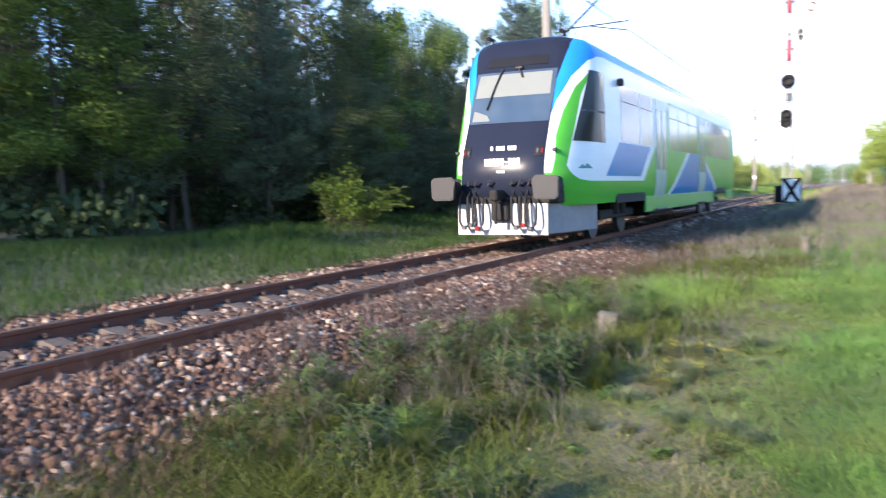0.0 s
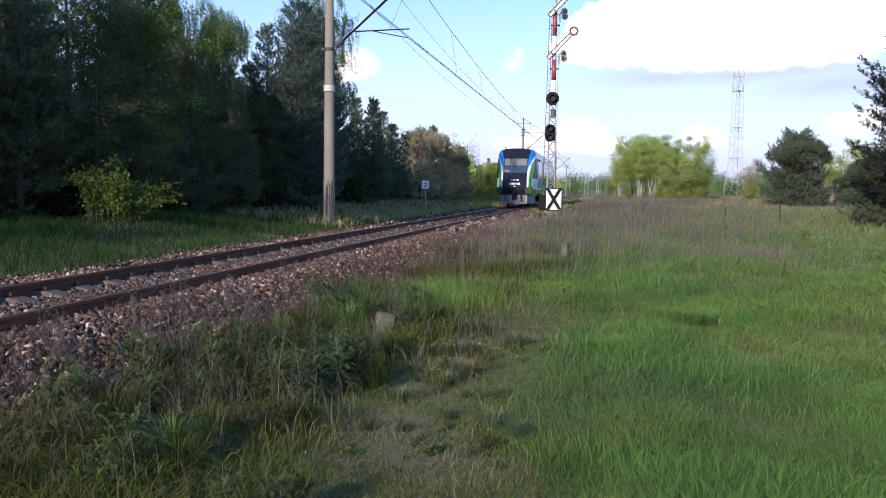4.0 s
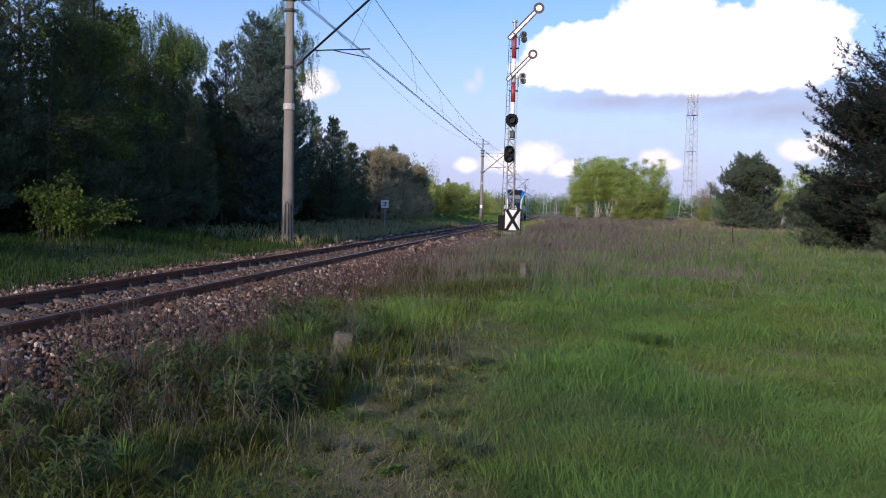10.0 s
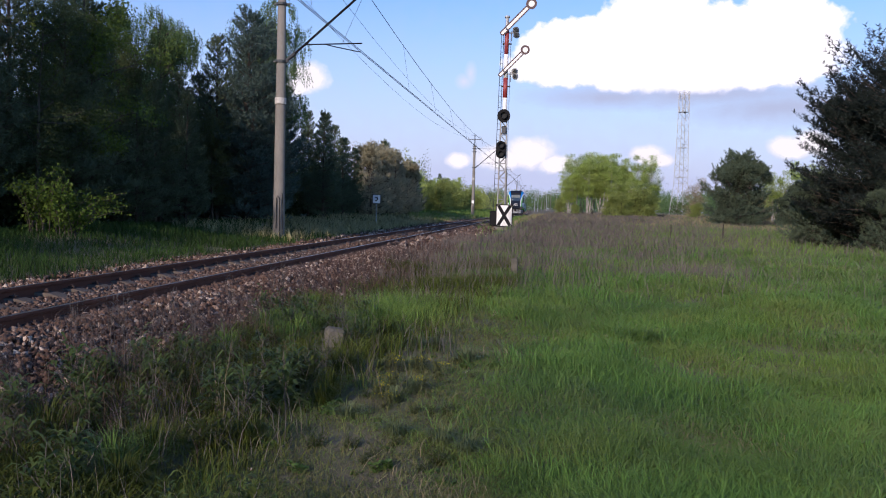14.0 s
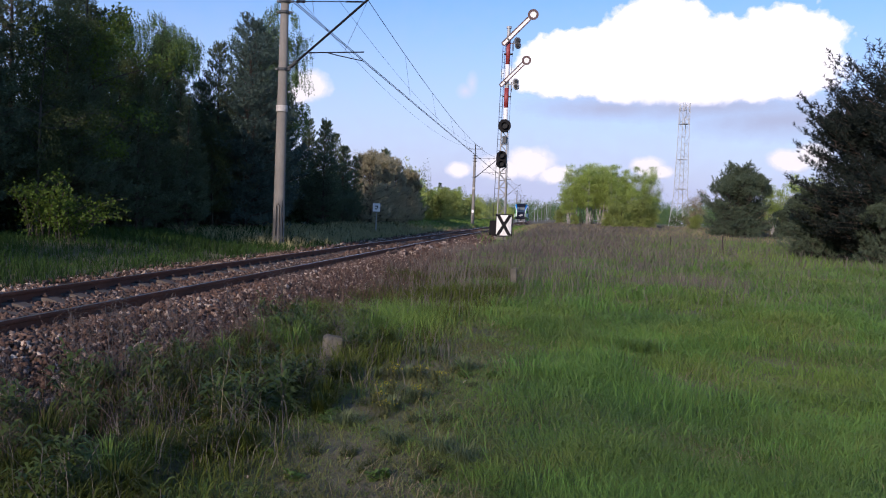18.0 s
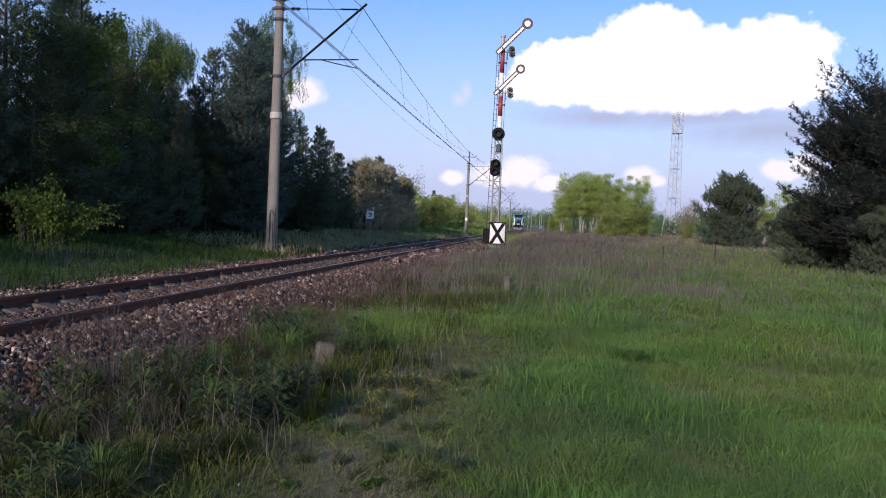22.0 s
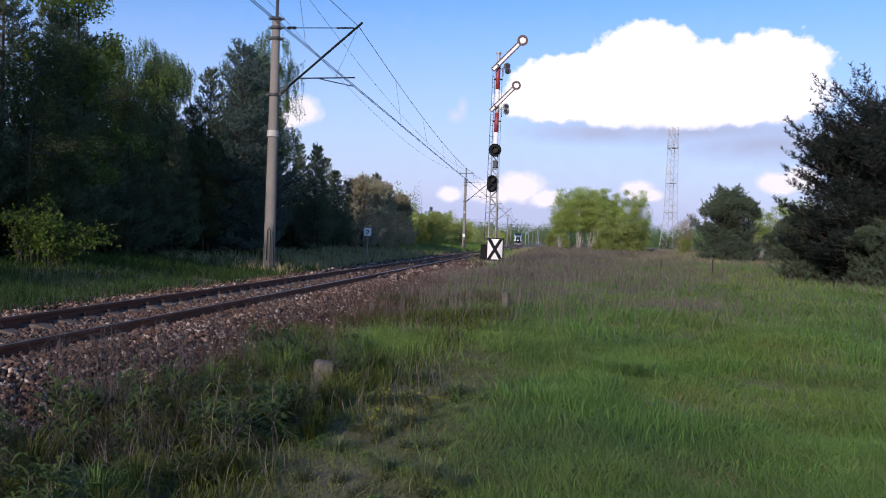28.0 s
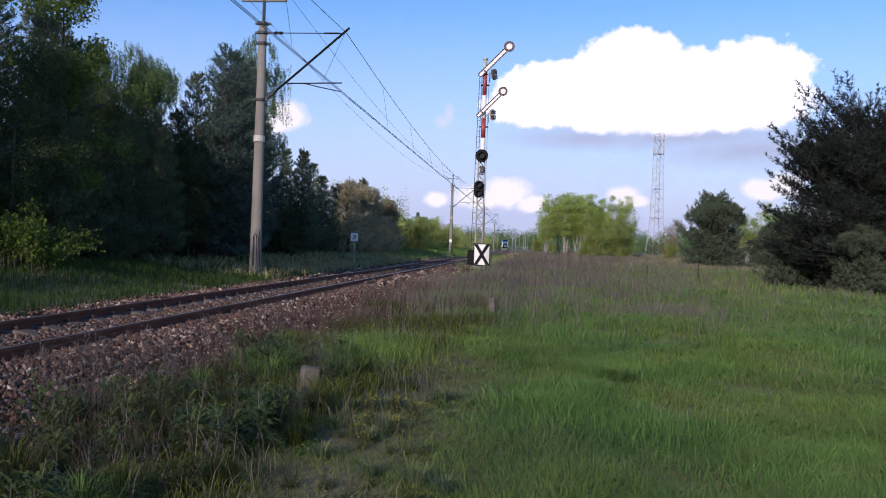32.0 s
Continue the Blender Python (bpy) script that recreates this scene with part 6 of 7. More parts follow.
blades("tall_grass", "clumps of taller blue-green grass in the meadow", M_GRASS_BLUE, x, y, (0.23 + 0.07 * lumps(x, y, 0.3, 43)) * rng.uniform(0.55, 1.35, len(x)) * (1 + 0.008 * d), 0.0022 + 0.0006 * d, 0.85 + 0.3 * lumps(x, y, 0.35, 52), 122)
# matted dead grass
x, y, d, rng = scatter(90000, 2.7, 26, -31, 34, 119, 1.4)
keep = (x > edge_x(y) + rng.normal(0, 0.4, len(x)) - 0.2 * np.maximum(y - 12, 0)) & (lumps(x, y, 0.42, 21) + 0.5 * lumps(x, y, 0.13, 44) > 0.42 + 0.25 * rng.normal(0, 1, len(x))) & (x - track_x(y) > 2.6)
x, y, d = x[keep], y[keep], d[keep]
blades("dead_grass", "bleached dead stems among the meadow grass", M_STRAW, x, y, rng.uniform(0.04, 0.19, len(x)), 0.0016 + 0.0006 * d, 1.6 + 0 * x, 120)
x, y, d, rng = scatter(80000, 29, 120, -36, 5, 103, 0.9)
keep = (x > -0.03 * y + rng.normal(0, 2.5, len(x))) & (lumps(x, y, 5, 4) > -0.6)
x, y, d = x[keep], y[keep], d[keep]
blades("meadow_grass", "meadow grass farther off", M_GRASS, x, y, rng.uniform(0.18, 0.42, len(x)), 0.0009 * d, 0.5 + 0 * x, 104)
# the same meadow goes on round about the camera
x, y, d, rng = scatter(150000, 0.25, 13.0, -180, 180, 131, 0.62)
keep = (x - track_x(y) > 3.0 + rng.normal(0, 0.25, len(x))) & (lumps(x, y, 0.5, 46) > -0.75) & ((np.degrees(np.arctan2(-x, y)) < -30.5) | (np.degrees(np.arctan2(-x, y)) > 44) | (d < 2.75))
x, y, d = x[keep], y[keep], d[keep]
blades("meadow_grass", "trodden meadow grass beside the line", M_GRASS, x, y, rng.uniform(0.05, 0.20, len(x)), 0.016 + 0 * x, 1.5 + 0 * x, 132)
# short turf around the trodden patch
x, y, d, rng = scatter(130000, 2.7, 14, -2, 34, 105, 1.2)
keep = (x < edge_x(y) + 0.4) & (x > -2.4) & (lumps(x, y, 0.30, 5) + 0.6 * lumps(x, y, 1.1, 6) > -0.55 + 0.5 * rng.uniform(-1, 1, len(x))) & (rng.uniform(0, 1, len(x)) > 0.62 * bare(x, y))
x, y, d = x[keep], y[keep], d[keep]
blades("turf", "short sparse turf on the trodden ground", M_TURF, x, y, rng.uniform(0.02, 0.10, len(x)), 0.0018 + 0.0007 * d, 1.2 + 0 * x, 106)
x, y, d, rng = scatter(120000, 2.7, 14, -4, 30, 123, 1.2)
keep = (x < edge_x(y) + 0.6) & (x > -1.9) & (lumps(x, y, 0.22, 45) > -0.25 + 0.4 * rng.normal(0, 1, len(x))) & (rng.uniform(0, 1, len(x)) > 0.62 * bare(x, y))
x, y, d = x[keep], y[keep], d[keep]
blades("turf", "thin olive turf on the trodden ground", M_GRASS, x, y, rng.uniform(0.02, 0.10, len(x)) * (1 + 0.5 * lumps(x, y, 0.3, 54)), 0.0014 + 0.0005 * d, 1.3 + 0 * x, 124)
# weedy bank between meadow and ballast
x, y, d, rng = scatter(190000, 2.8, 22, 2, 62, 107, 1.3)
r = x - track_x(y)
keep = (r > 2.28 + rng.normal(0, 0.14, len(x))) & (x < edge_x(y) - 1.35 + 0.25 * rng.normal(0, 1, len(x)) + 0.10 * np.maximum(y - 7, 0)) & (lumps(x, y, 0.40, 7) + 0.4 * lumps(x, y, 0.15, 17) > -0.55) & (np.hypot(x + 2.1, y - 7.75) > 0.22)
x, y, d = x[keep], y[keep], d[keep]
blades("bank_grass", "dark coarse grass on the bank beside the ballast", M_GRASS_DARK, x, y, (0.20 + 0.12 * lumps(x, y, 0.7, 8)) * rng.uniform(0.5, 1.5, len(x)), 0.0035 + 0.0009 * d, 0.8 + 0 * x, 108)
# dry stalks
x, y, d, rng = scatter(150000, 3.0, 34, -24, 62, 109, 1.0)
r = x - track_x(y)
inb = (r > 2.3) & (x < edge_x(y) - 0.5) & (lumps(x, y, 0.6, 9) > 0.0)
far_ = (y > 13) & (r > 1.9) & (rng.uniform(0, 1, len(x)) < ss(12, 19, y) * (1 - 0.9 * ss(-1, 7, x - 0.12 * (y - 14) + 3 * lumps(x, y, 1.5, 18))) * (0.42 + 0.45 * lumps(x, y, 0.9, 19)))
keep = (inb & (rng.uniform(0, 1, len(x)) < 0.22)) | far_
x, y, d = x[keep], y[keep], d[keep]
blades("dry_weeds", "dry brownish weed stalks", M_DRY, x, y, rng.uniform(0.12, 0.42, len(x)) * (1 + 0.3 * ss(12, 20, y)), 0.0018 + 0.0006 * d, 0.45 + 0 * x, 110, "weeds")
x, y, d, rng = scatter(90000, 28, 115, -26, 8, 111, 0.85)
r = x - track_x(y)
keep = (r > 3.0 + 0.022 * y) & (rng.uniform(0, 1, len(x)) < 0.85 * (1 - 0.85 * ss(-1, 9, x - 0.5 - 0.11 * (y - 30) + 3 * lumps(x, y, 4, 22)))) & (lumps(x, y, 3, 12) > -0.7)
x, y, d = x[keep], y[keep], d[keep]
blades("dry_weeds", "wide stand of dry purplish brown weeds", M_DRY, x, y, rng.uniform(0.25, 0.70, len(x)), 0.0007 * d, 0.6 + 0 * x, 112, "weeds")
x, y, d, rng = scatter(46000, 55, 130, -26, 4, 133, 0.8)
keep = (x - track_x(y) > 3.2) & (rng.uniform(0, 1, len(x)) < 0.75 + 0.4 * lumps(x, y, 5, 47))
x, y, d = x[keep], y[keep], d[keep]
blades("dry_grass", "pale tan dry grass far off in the meadow", M_STRAW, x, y, rng.uniform(0.25, 0.6, len(x)), 0.0007 * d, 0.6 + 0 * x, 134)
# reddish dead stalks along the foot of the ballast
x, y, d, rng = scatter(80000, 3.0, 26, 4, 62, 135, 1.0)
r = x - track_x(y)
keep = (r > 1.55 - 0.45 * (1 - ss(6, 11, y)) + 0.25 * rng.normal(0, 1, len(x))) & (r < 3.1 + 0.3 * rng.normal(0, 1, len(x))) & (lumps(x, y, 0.5, 49) + 0.4 * lumps(x, y, 0.17, 50) > -0.35)
x, y, d = x[keep], y[keep], d[keep]
blades("dry_weeds", "thin reddish brown dead weeds along the ballast", M_WEEDRED, x, y, rng.uniform(0.10, 0.46, len(x)), 0.0014 + 0.00045 * d, 0.5 + 0 * x, 136, "weeds")
# a fresh green stand behind the marker stone, a straw-coloured patch and a few tall pale stalks
rng = rnd(139)
x, y = rng.normal(-2.15, 0.42, 5200), rng.normal(10.6, 1.0, 5200)
keep = (np.hypot(x + 2.18, y - 8.0) > 0.35) & (x - track_x(y) > 2.6)
x, y = x[keep], y[keep]
blades("fresh_grass", "stand of fresh green grass behind the marker stone", M_GRASS, x, y, rng.uniform(0.14, 0.36, len(x)), 0.008 + 0 * x, 0.7 + 0 * x, 140)
x, y = rng.normal(1.24, 0.34, 900), rng.normal(5.75, 0.42, 900)
blades("straw", "patch of bleached straw in the meadow", M_STRAW, x, y, rng.uniform(0.06, 0.22, 900), 0.0045 + 0 * x, 1.5 + 0 * x, 141)
x, y = rng.normal(-2.14, 0.035, 7), rng.normal(5.04, 0.05, 7)
blades("dry_stalks", "tall pale bleached stalks on the bank", M_STRAW, x, y, rng.uniform(0.5, 0.78, 7), 0.003 + 0 * x, 0.12 + 0 * x, 142, "weeds")
# straw and pale tussocks
x, y, d, rng = scatter(7000, 3.5, 25, -24, 45, 113, 1.2)
keep = (lumps(x, y, 0.5, 13) > 0.72) & (x - track_x(y) > 2.4)
x, y, d = x[keep], y[keep], d[keep]
blades("straw", "bleached dead grass stems", M_STRAW, x, y, rng.uniform(0.08, 0.26, len(x)), 0.0016 + 0.0006 * d, 1.1 + 0 * x, 114)


def tussock(label, mat_, h, n, seed):
    """One clump of long arching grass."""
    rng = rnd(seed)
    a, rr = rng.uniform(0, 6.28, n), rng.uniform(0, 0.07, n)
    root = np.stack([rr * np.cos(a), rr * np.sin(a), np.full(n, -0.02)], 1)
    out = np.stack([np.cos(a), np.sin(a), np.zeros(n)], 1) * (h * rng.uniform(0.2, 1.1, n))[:, None]
    hh = h * rng.uniform(0.5, 1.1, n)
    side = np.stack([-np.sin(a), np.cos(a), np.zeros(n)], 1) * 0.0022
    mid = root + out * 0.35 + np.stack([0 * a, 0 * a, hh * 0.75], 1)
    tip = root + out + np.stack([0 * a, 0 * a, hh * rng.uniform(0.5, 1.0, n)], 1)
    v = np.stack([root - side, root + side, mid + side, mid - side, tip + side * 0.2, tip - side * 0.2], 1).reshape(-1, 3)
    i = np.arange(n)[:, None] * 6
    f = np.concatenate([i + np.array([[0, 1, 2, 3]]), i + np.array([[3, 2, 4, 5]])], 0)
    return tagged(link_mesh("grass_tussock", quick_mesh("grass_tussock", v, f), mat_), label, "grass", "grass tussocks")


T1 = tussock("clump of long arching dark green grass", M_GRASS_DARK, 0.30, 200, 501)
T2 = tussock("low pale grey-green fescue clump", M_FESCUE, 0.17, 150, 502)
T3 = tussock("clump of fresh bright green grass", M_GRASS, 0.34, 190, 503)
T1.matrix_basis = pose(-2.15, 3.8, gz(-2.15, 3.8))
T2.matrix_basis = pose(-0.62, 4.95, gz(-0.62, 4.95))
T3.matrix_basis = pose(-2.6, 8.6, gz(-2.6, 8.6))
rng = rnd(504)
for ob, x, y, s in ((T2, -0.94, 5.05, 0.9), (T2, -1.33, 8.4, 1.2), (T2, -1.15, 8.6, 1.0), (T2, -1.06, 6.32, 1.1), (T2, -0.45, 4.8, 1.0), (T3, 1.14, 9.5, 0.8), (T3, 1.28, 9.6, 0.7), (T3, 1.02, 9.7, 0.75), (T2, 1.32, 9.9, 1.3), (T3, -2.34, 4.07, 0.85), (T3, -2.22, 4.2, 0.7)):
    copy_thing(ob, Matrix()).matrix_basis = pose(x, y, gz(x, y), 0, 0, 77 * x) @ Matrix.Scale(s, 4)
for ob, n, x0, x1, y0, y1 in ((T1, 34, -3.3, -1.6, 3.4, 9.0), (T2, 6, -1.6, -0.3, 5.0, 9.5), (T3, 12, -3.2, -1.9, 7.0, 10.5)):
    for k in range(n):
        x, y = rng.uniform(x0, x1), rng.uniform(y0, y1)
        s = rng.uniform(0.6, 1.25)
        if math.hypot(x + 2.05, y - 7.5) < 0.5:
            x -= 1.0
        copy_thing(ob, Matrix()).matrix_basis = pose(x, y, gz(x, y), 0, 0, rng.uniform(0, 360)) @ Matrix.Scale(s, 4)
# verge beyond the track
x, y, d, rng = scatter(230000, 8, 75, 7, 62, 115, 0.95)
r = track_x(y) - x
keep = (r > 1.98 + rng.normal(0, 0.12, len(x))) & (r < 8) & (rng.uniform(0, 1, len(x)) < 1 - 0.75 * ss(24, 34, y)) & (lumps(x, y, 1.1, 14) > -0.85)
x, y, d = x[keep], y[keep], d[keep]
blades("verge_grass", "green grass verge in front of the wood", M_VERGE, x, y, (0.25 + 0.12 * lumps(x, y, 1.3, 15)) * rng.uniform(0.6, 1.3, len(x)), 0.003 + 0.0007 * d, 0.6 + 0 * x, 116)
x, y, d, rng = scatter(80000, 26, 90, 4, 26, 137, 0.9)
r = track_x(y) - x
keep = (r > 2.2) & (r < 6.5) & (rng.uniform(0, 1, len(x)) < 0.55 + 0.5 * lumps(x, y, 1.6, 53))
x, y, d = x[keep], y[keep], d[keep]
blades("verge_grass", "pale olive grass along the farther verge", M_VERGEPALE, x, y, rng.uniform(0.22, 0.52, len(x)), 0.0008 * d, 0.7 + 0 * x, 138)
x, y, d, rng = scatter(26000, 60, 190, 2, 10, 117, 0.9)
r = track_x(y) - x
keep = (r > 2.3) & (r < 9)
x, y, d = x[keep], y[keep], d[keep]
blades("verge_grass", "grass verge farther along the line", M_GRASS, x, y, rng.uniform(0.25, 0.6, len(x)), 0.0012 * d, 0.4 + 0 * x, 118)


# broad-leaved herbs: countable plants near the camera
def herb(label, mat_, h, n, seed, wide=0.028, name="weed_plant", lean=0.5, head=None):
    """A leafy stem plant: a thin stalk with narrow leaves all the way up."""
    rng = rnd(seed)
    t = empty(name, pose(0, 0, 0), label, "weed", name.replace("_", " ") + "s")
    stalk, vs, fs = Geo(), [], []
    for s in range(n):
        a = rng.uniform(0, 6.28)
        tip = np.array([math.cos(a), math.sin(a), 0]) * h * lean * rng.uniform(0.1, 0.8) + np.array([0, 0, h * rng.uniform(0.6, 1.05)])
        foot = rng.normal(0, 0.03, 3) * np.array([1, 1, 0])
        stalk.tube([foot - np.array([0, 0, 0.03]), foot + (tip - foot) * 0.5 + np.array([0, 0, 0.02]), tip], 0.0035, 4, 0.0015)
        for q in np.linspace(0.12, 1.0, 11):
            c = foot + (tip - foot) * q
            for k in range(2):
                b = rng.uniform(0, 6.28)
                L = h * rng.uniform(0.26, 0.46) * (1.15 - 0.55 * q)
                d = np.array([math.cos(b), math.sin(b), rng.uniform(0.1, 0.8)])
                e = c + d * L * 0.55 + np.array([0, 0, 0.01])
                f = c + d * L - np.array([0, 0, 0.25 * L])
                w = np.array([-math.sin(b), math.cos(b), 0]) * wide * rng.uniform(0.6, 1.1) * 0.5
                o = len(vs)
                vs += [c, e + w, f, e - w]
                fs.append((o, o + 1, o + 2, o + 3))
    tagged(part("stalk", stalk, M_DRY if head is None else mat_, t), kind="stuff")
    tagged(link_mesh("leaf", quick_mesh("leaf", np.array(vs), np.array(fs)), mat_, t), kind="stuff")
    if head is not None:
        pts = []
        for k in range(n * 9):
            pts.append(np.array([*rng.normal(0, 0.05 * h * n ** 0.5 + 0.02, 2), h * rng.uniform(0.78, 1.02)]))
        tagged(link_mesh("flower_head", leaf_mesh("flower_head", np.array(pts), np.full(len(pts), 0.015), rng), head, t), kind="stuff")
    return t


H1 = herb("green leafy reed-like weed on the bank", M_HERB, 0.34, 6, 201, 0.020)
H2 = herb("low grey-green weed on the bank", M_GRASS_DARK, 0.26, 9, 202, 0.022, lean=0.8)
H3 = herb("dry brown seed-headed weed stalks", M_DRY, 0.72, 4, 203, 0.008, "dry_weed", 0.2)
H4 = herb("small yellow-flowering spurge plant", M_TURF, 0.19, 5, 204, 0.012, "flowering_weed", 0.5, M_FLOWER)
H5 = herb("low rosette of broad green leaves", M_GRASS, 0.10, 8, 205, 0.05, "rosette_weed", 1.4)


SPURGE = [(-1.33, 7.06), (-1.26, 6.09), (-0.97, 6.25), (-1.14, 5.76), (-1.10, 7.12), (-1.40, 7.3), (-1.22, 6.2), (-0.9, 6.9)]


def sow(ob, places, seed, lo=0.75, hi=1.25):
    rng = rnd(seed)
    for i, (x, y) in enumerate(places):
        plant(ob, x, y, rng.uniform(0, 360), rng.uniform(lo, hi), i == 0)


rng = rnd(77)
bank = []
while len(bank) < 210:
    y = rng.uniform(3.2, 10.5)
    x = rng.uniform(-4.6, -1.3)
    if x - float(track_x(y)) > 2.2 and x < -1.35 - 0.10 * (y - 3) + rng.normal(0, 0.15) and float(lumps(x, y, 0.5, 30)) > -0.45 and math.hypot(x + 2.05, y - 7.5) > 0.5:
        bank.append((x, y))
sow(H1, bank[:48] + [(-2.02, 6.35), (-2.1, 6.2), (-1.95, 6.5), (-3.01, 5.82), (-3.6, 6.7)], 1, 0.9, 1.45)
sow(H2, bank[95:125], 2)
sow(H3, bank[178:] + [(rng.uniform(-4.2, -3.2), rng.uniform(4.5, 14)) for k in range(34)] + [(rng.uniform(-4.6, -3.3), rng.uniform(4.6, 8.5)) for k in range(30)], 3, 0.4, 0.8)
sow(H2, [(rng.uniform(-2.0, -0.5), rng.uniform(4.1, 8.4)) for k in range(34)], 6, 0.25, 0.5)
sow(H4, SPURGE, 4, 0.8, 1.2)
sow(H5, [(-1.37, 4.33), (-0.54, 4.66), (-0.6, 4.45)] + [(rng.uniform(-2.0, -0.3), rng.uniform(4.0, 8.5)) for k in range(26)], 5, 0.4, 1.0)

# ---- sleepers ----
SL = [(-0.13, 0), (0.13, 0), (0.13, 0.13), (0.10, 0.16), (-0.10, 0.16), (-0.13, 0.13)]
gs = Geo()
n = len(SL)
vs, fs = [], []
for xx, dz in ((-1.25, 0.0), (-1.22, 0.02), (-0.55, 0.02), (-0.35, -0.03), (0.35, -0.03), (0.55, 0.02), (1.22, 0.02), (1.25, 0.0)):
    vs += [(xx, a, b + dz - 0.13) for a, b in SL]
fs = [(i * n + j, i * n + (j + 1) % n, (i + 1) * n + (j + 1) % n, (i + 1) * n + j) for i in range(7) for j in range(n)] + [tuple(range(n))[::-1], tuple(7 * n + j for j in range(n))]
first = part("sleeper", gs.add(vs, fs), M_SLEEPER, track, "weathered brownish grey sleeper")
clip = None
first.matrix_basis = pose(float(track_x(-9)), -9.0, 0.235)
rng = rnd(301)
for k in range(1, 150):
    y = -9.0 + 0.6 * k
    o = new("sleeper", first.data)
    o.parent = track
    o.matrix_basis = pose(float(track_x(y)) + rng.normal(0, 0.012), y + rng.normal(0, 0.015), 0.235 + rng.normal(0, 0.006), 0, 0, rng.normal(0, 0.6))
    if 12 < k < 75:
        for s in (-1, 1):
            if clip is None:
                g = Geo().box((0, 0, 0.045), (0.36, 0.17, 0.02), 0.004)
                for q in (-1, 1):
                    g.tube([(q * 0.11, 0, 0.05), (q * 0.11, 0, 0.10)], 0.018, 6).box((q * 0.10, 0, 0.07), (0.10, 0.06, 0.02), 0.004)
                clip = part("rail_fastening", g, M_FASTEN, o)
                clip.matrix_basis = pose(s * 0.7525, 0, 0)
            else:
                c = new("rail_fastening", clip.data)
                c.parent = o
                c.matrix_basis = pose(s * 0.7525, 0, 0)
g = Geo()
for k in range(150, 900):
    y = -9.0 + 0.6 * k
    g.box((float(track_x(y)), y, 0.20), (2.5, 0.24, 0.12), 0)
tagged(part("sleepers_far", g, M_SLEEPER, track), kind="stuff")

# ---- ballast stones ----
def stone_verts(rng, n):
    """n broken stones of 8 corners each, about 1 across."""
    c = np.array([(-1, -1, -1), (1, -1, -1), (1, 1, -1), (-1, 1, -1), (-1, -1, 1), (1, -1, 1), (1, 1, 1), (-1, 1, 1)], float) * 0.5
    v = c[None] * rng.uniform(0.55, 1.25, (n, 8, 1)) * rng.uniform(0.42, 1.3, (n, 1, 3)) + rng.normal(0, 0.11, (n, 8, 3))
    q = unit(rng.normal(0, 1, (n, 4)))
    w, x, y, z = q.T
    R = np.stack([np.stack([1 - 2 * (y * y + z * z), 2 * (x * y - z * w), 2 * (x * z + y * w)], -1), np.stack([2 * (x * y + z * w), 1 - 2 * (x * x + z * z), 2 * (y * z - x * w)], -1), np.stack([2 * (x * z - y * w), 2 * (y * z + x * w), 1 - 2 * (x * x + y * y)], -1)], 1)
    return np.einsum("nij,nkj->nki", R, v)


BOXF = np.array([(0, 3, 2, 1), (4, 5, 6, 7), (0, 1, 5, 4), (1, 2, 6, 5), (2, 3, 7, 6), (3, 0, 4, 7)])


def bed_z(r):
    return np.interp(r, [p[0] for p in prof], [p[1] for p in prof])


def stones_at(n, y0, y1, seed, power=1.0):
    rng = rnd(seed)
    y = y0 + (y1 - y0) * rng.uniform(0, 1, n) ** power
    r = np.where(rng.uniform(0, 1, n) < 0.9, rng.uniform(-2.3, 2.4, n), rng.uniform(2.3, 3.0, n))
    ok = (np.abs(np.abs(r) - 0.7525) > 0.10) & ~((np.abs((y + 9.0) / 0.6 - np.round((y + 9.0) / 0.6)) < 0.2) & (np.abs(r) < 0.68) & (rng.uniform(0, 1, n) < 0.62))
    # worn thin in patches, and scant on the far shoulder
    patch = lumps(track_x(y) + r, y, 0.42, 60) + 0.5 * lumps(track_x(y) + r, y, 0.16, 61)
    ok &= (rng.uniform(0, 1, n) < np.where(r < -1.1, 0.26, 0.74) + 0.42 * patch) | (np.abs(r) < 1.1)
    return r[ok], y[ok], rng


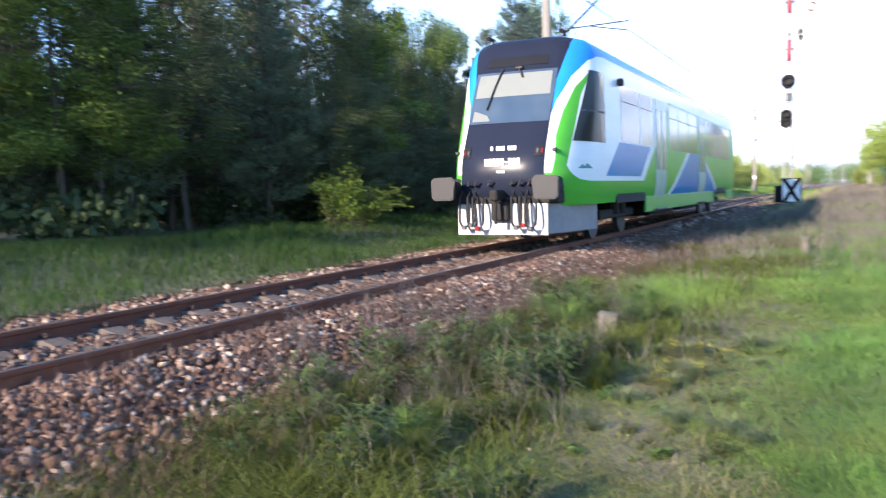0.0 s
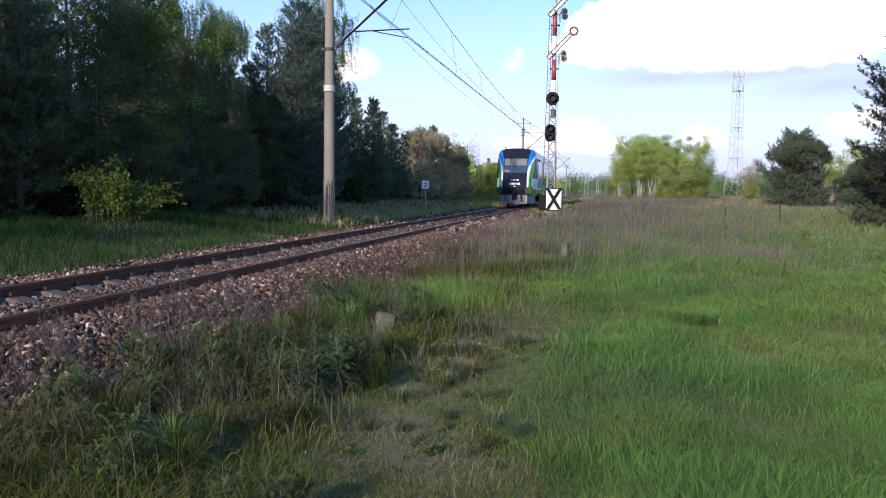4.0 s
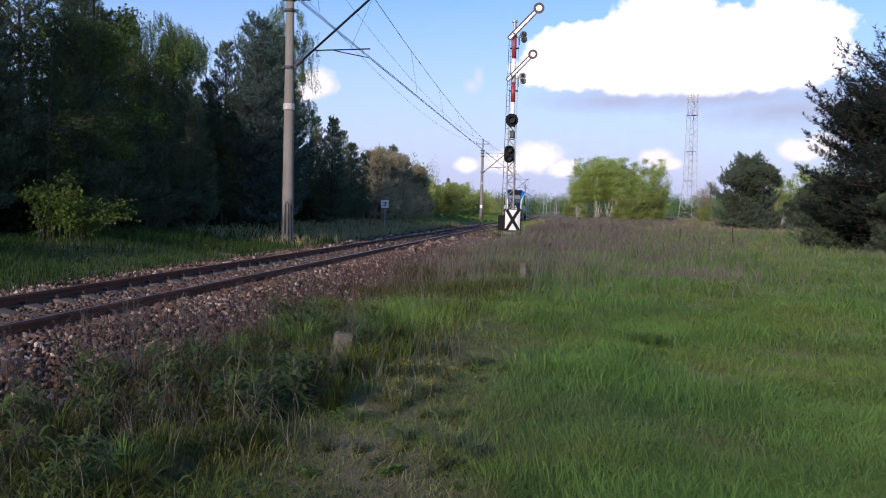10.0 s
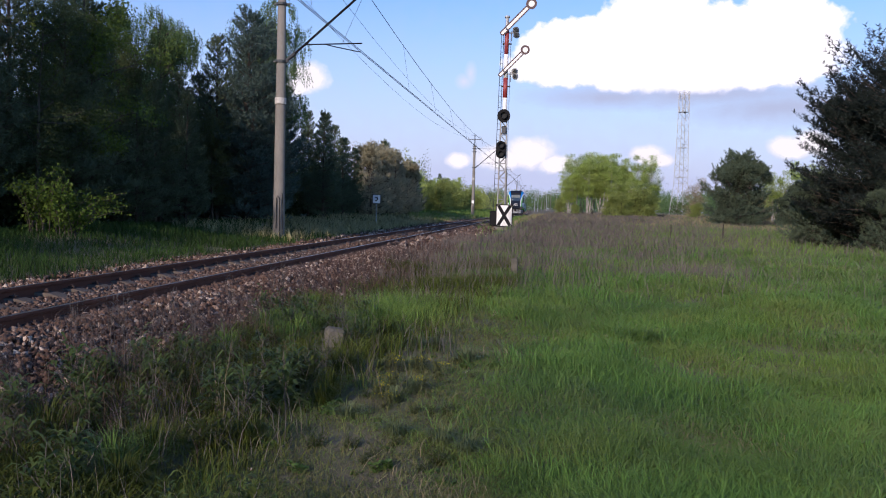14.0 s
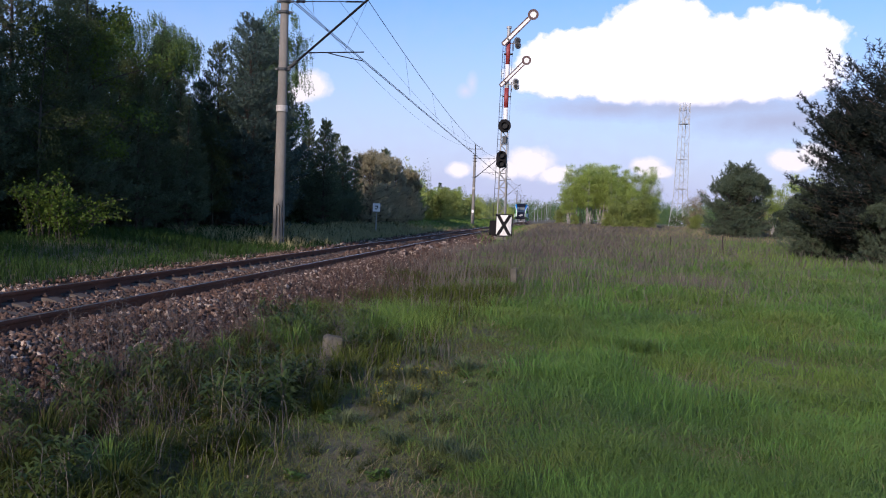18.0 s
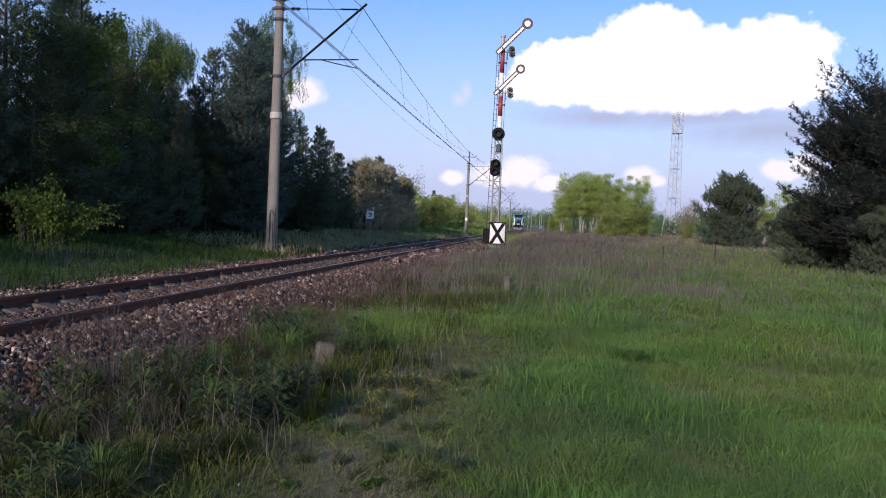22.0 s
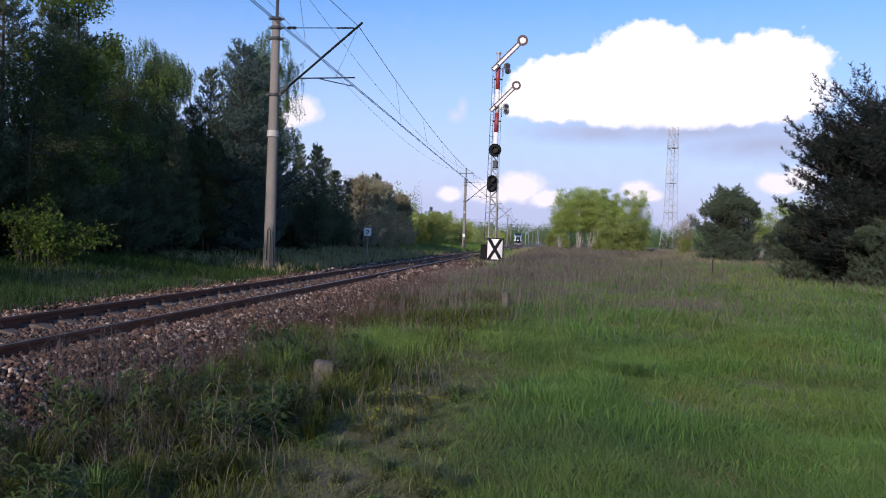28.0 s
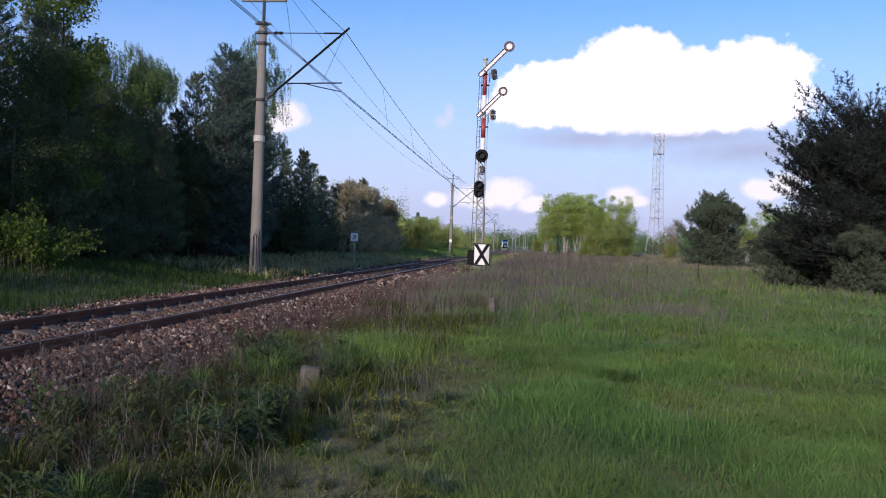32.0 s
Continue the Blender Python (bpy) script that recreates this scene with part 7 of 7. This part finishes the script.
for n, y0, y1, size, seed, what in ((74000, 1.2, 24.0, 0.043, 401, "crushed ballast stones"), (14000, -9.0, 1.2, 0.055, 405, "crushed ballast stones"), (16000, 24.0, 75.0, 0.095, 402, "ballast stones farther along the line")):
    ra, ya, rng = stones_at(n, y0, y1, seed)
    inner = np.abs(ra) < 1.1
    for pick, mat_, note in ((inner, M_STONE_OILY, "oil-darkened " + what), (~inner, M_STONE, what)):
        r, y = ra[pick], ya[pick]
        m = len(r)
        s = size * rng.uniform(0.55, 1.35, m)
        c = np.stack([track_x(y) + r, y, np.maximum(bed_z(r), ground_z(track_x(y) + r, y)) + 0.012 + 0.2 * s + 0.035 * ss(0.80, 0.9, np.abs(r)) * (1 - ss(1.25, 1.6, np.abs(r)))], 1)
        v = (stone_verts(rng, m) * s[:, None, None] + c[:, None]).reshape(-1, 3)
        f = (np.arange(m)[:, None, None] * 8 + BOXF[None]).reshape(-1, 4)
        o = link_mesh("ballast_stones", quick_mesh("ballast_stones", v, f), mat_, ballast)
        tagged(o, note, kind="stuff")
rng = rnd(403)
kinds = [quick_mesh("stone", stone_verts(rng, 1)[0], BOXF) for k in range(8)]
for me in kinds:
    me.materials.append(M_STONE_ONE)
for k in range(290):
    r, y = rng.uniform(1.3, 2.75), rng.uniform(3.0, 9.5)
    o = new("stone", kinds[k % 8])
    o.parent = ballast
    s = rng.uniform(0.03, 0.055)
    x = float(track_x(y)) + r
    o.matrix_basis = pose(x, y, max(float(bed_z(r)), gz(x, y)) + 0.02 + 0.15 * s, *rng.uniform(0, 360, 3)) @ Matrix.Scale(s, 4)
rng = rnd(404)
for k in range(60):
    x, y = rng.uniform(-2.4, -0.2), rng.uniform(4.0, 8.6)
    o = new("pebble", kinds[k % 8])
    tagged(o, "loose pale pebble on the trodden ground", "pebble", "loose pebbles")
    o.matrix_basis = pose(x, y, gz(x, y) + 0.004, *rng.uniform(0, 360, 3)) @ Matrix.Diagonal((*(rng.uniform(0.012, 0.034) * rng.uniform(0.6, 1.2, 3)), 1))

motions()
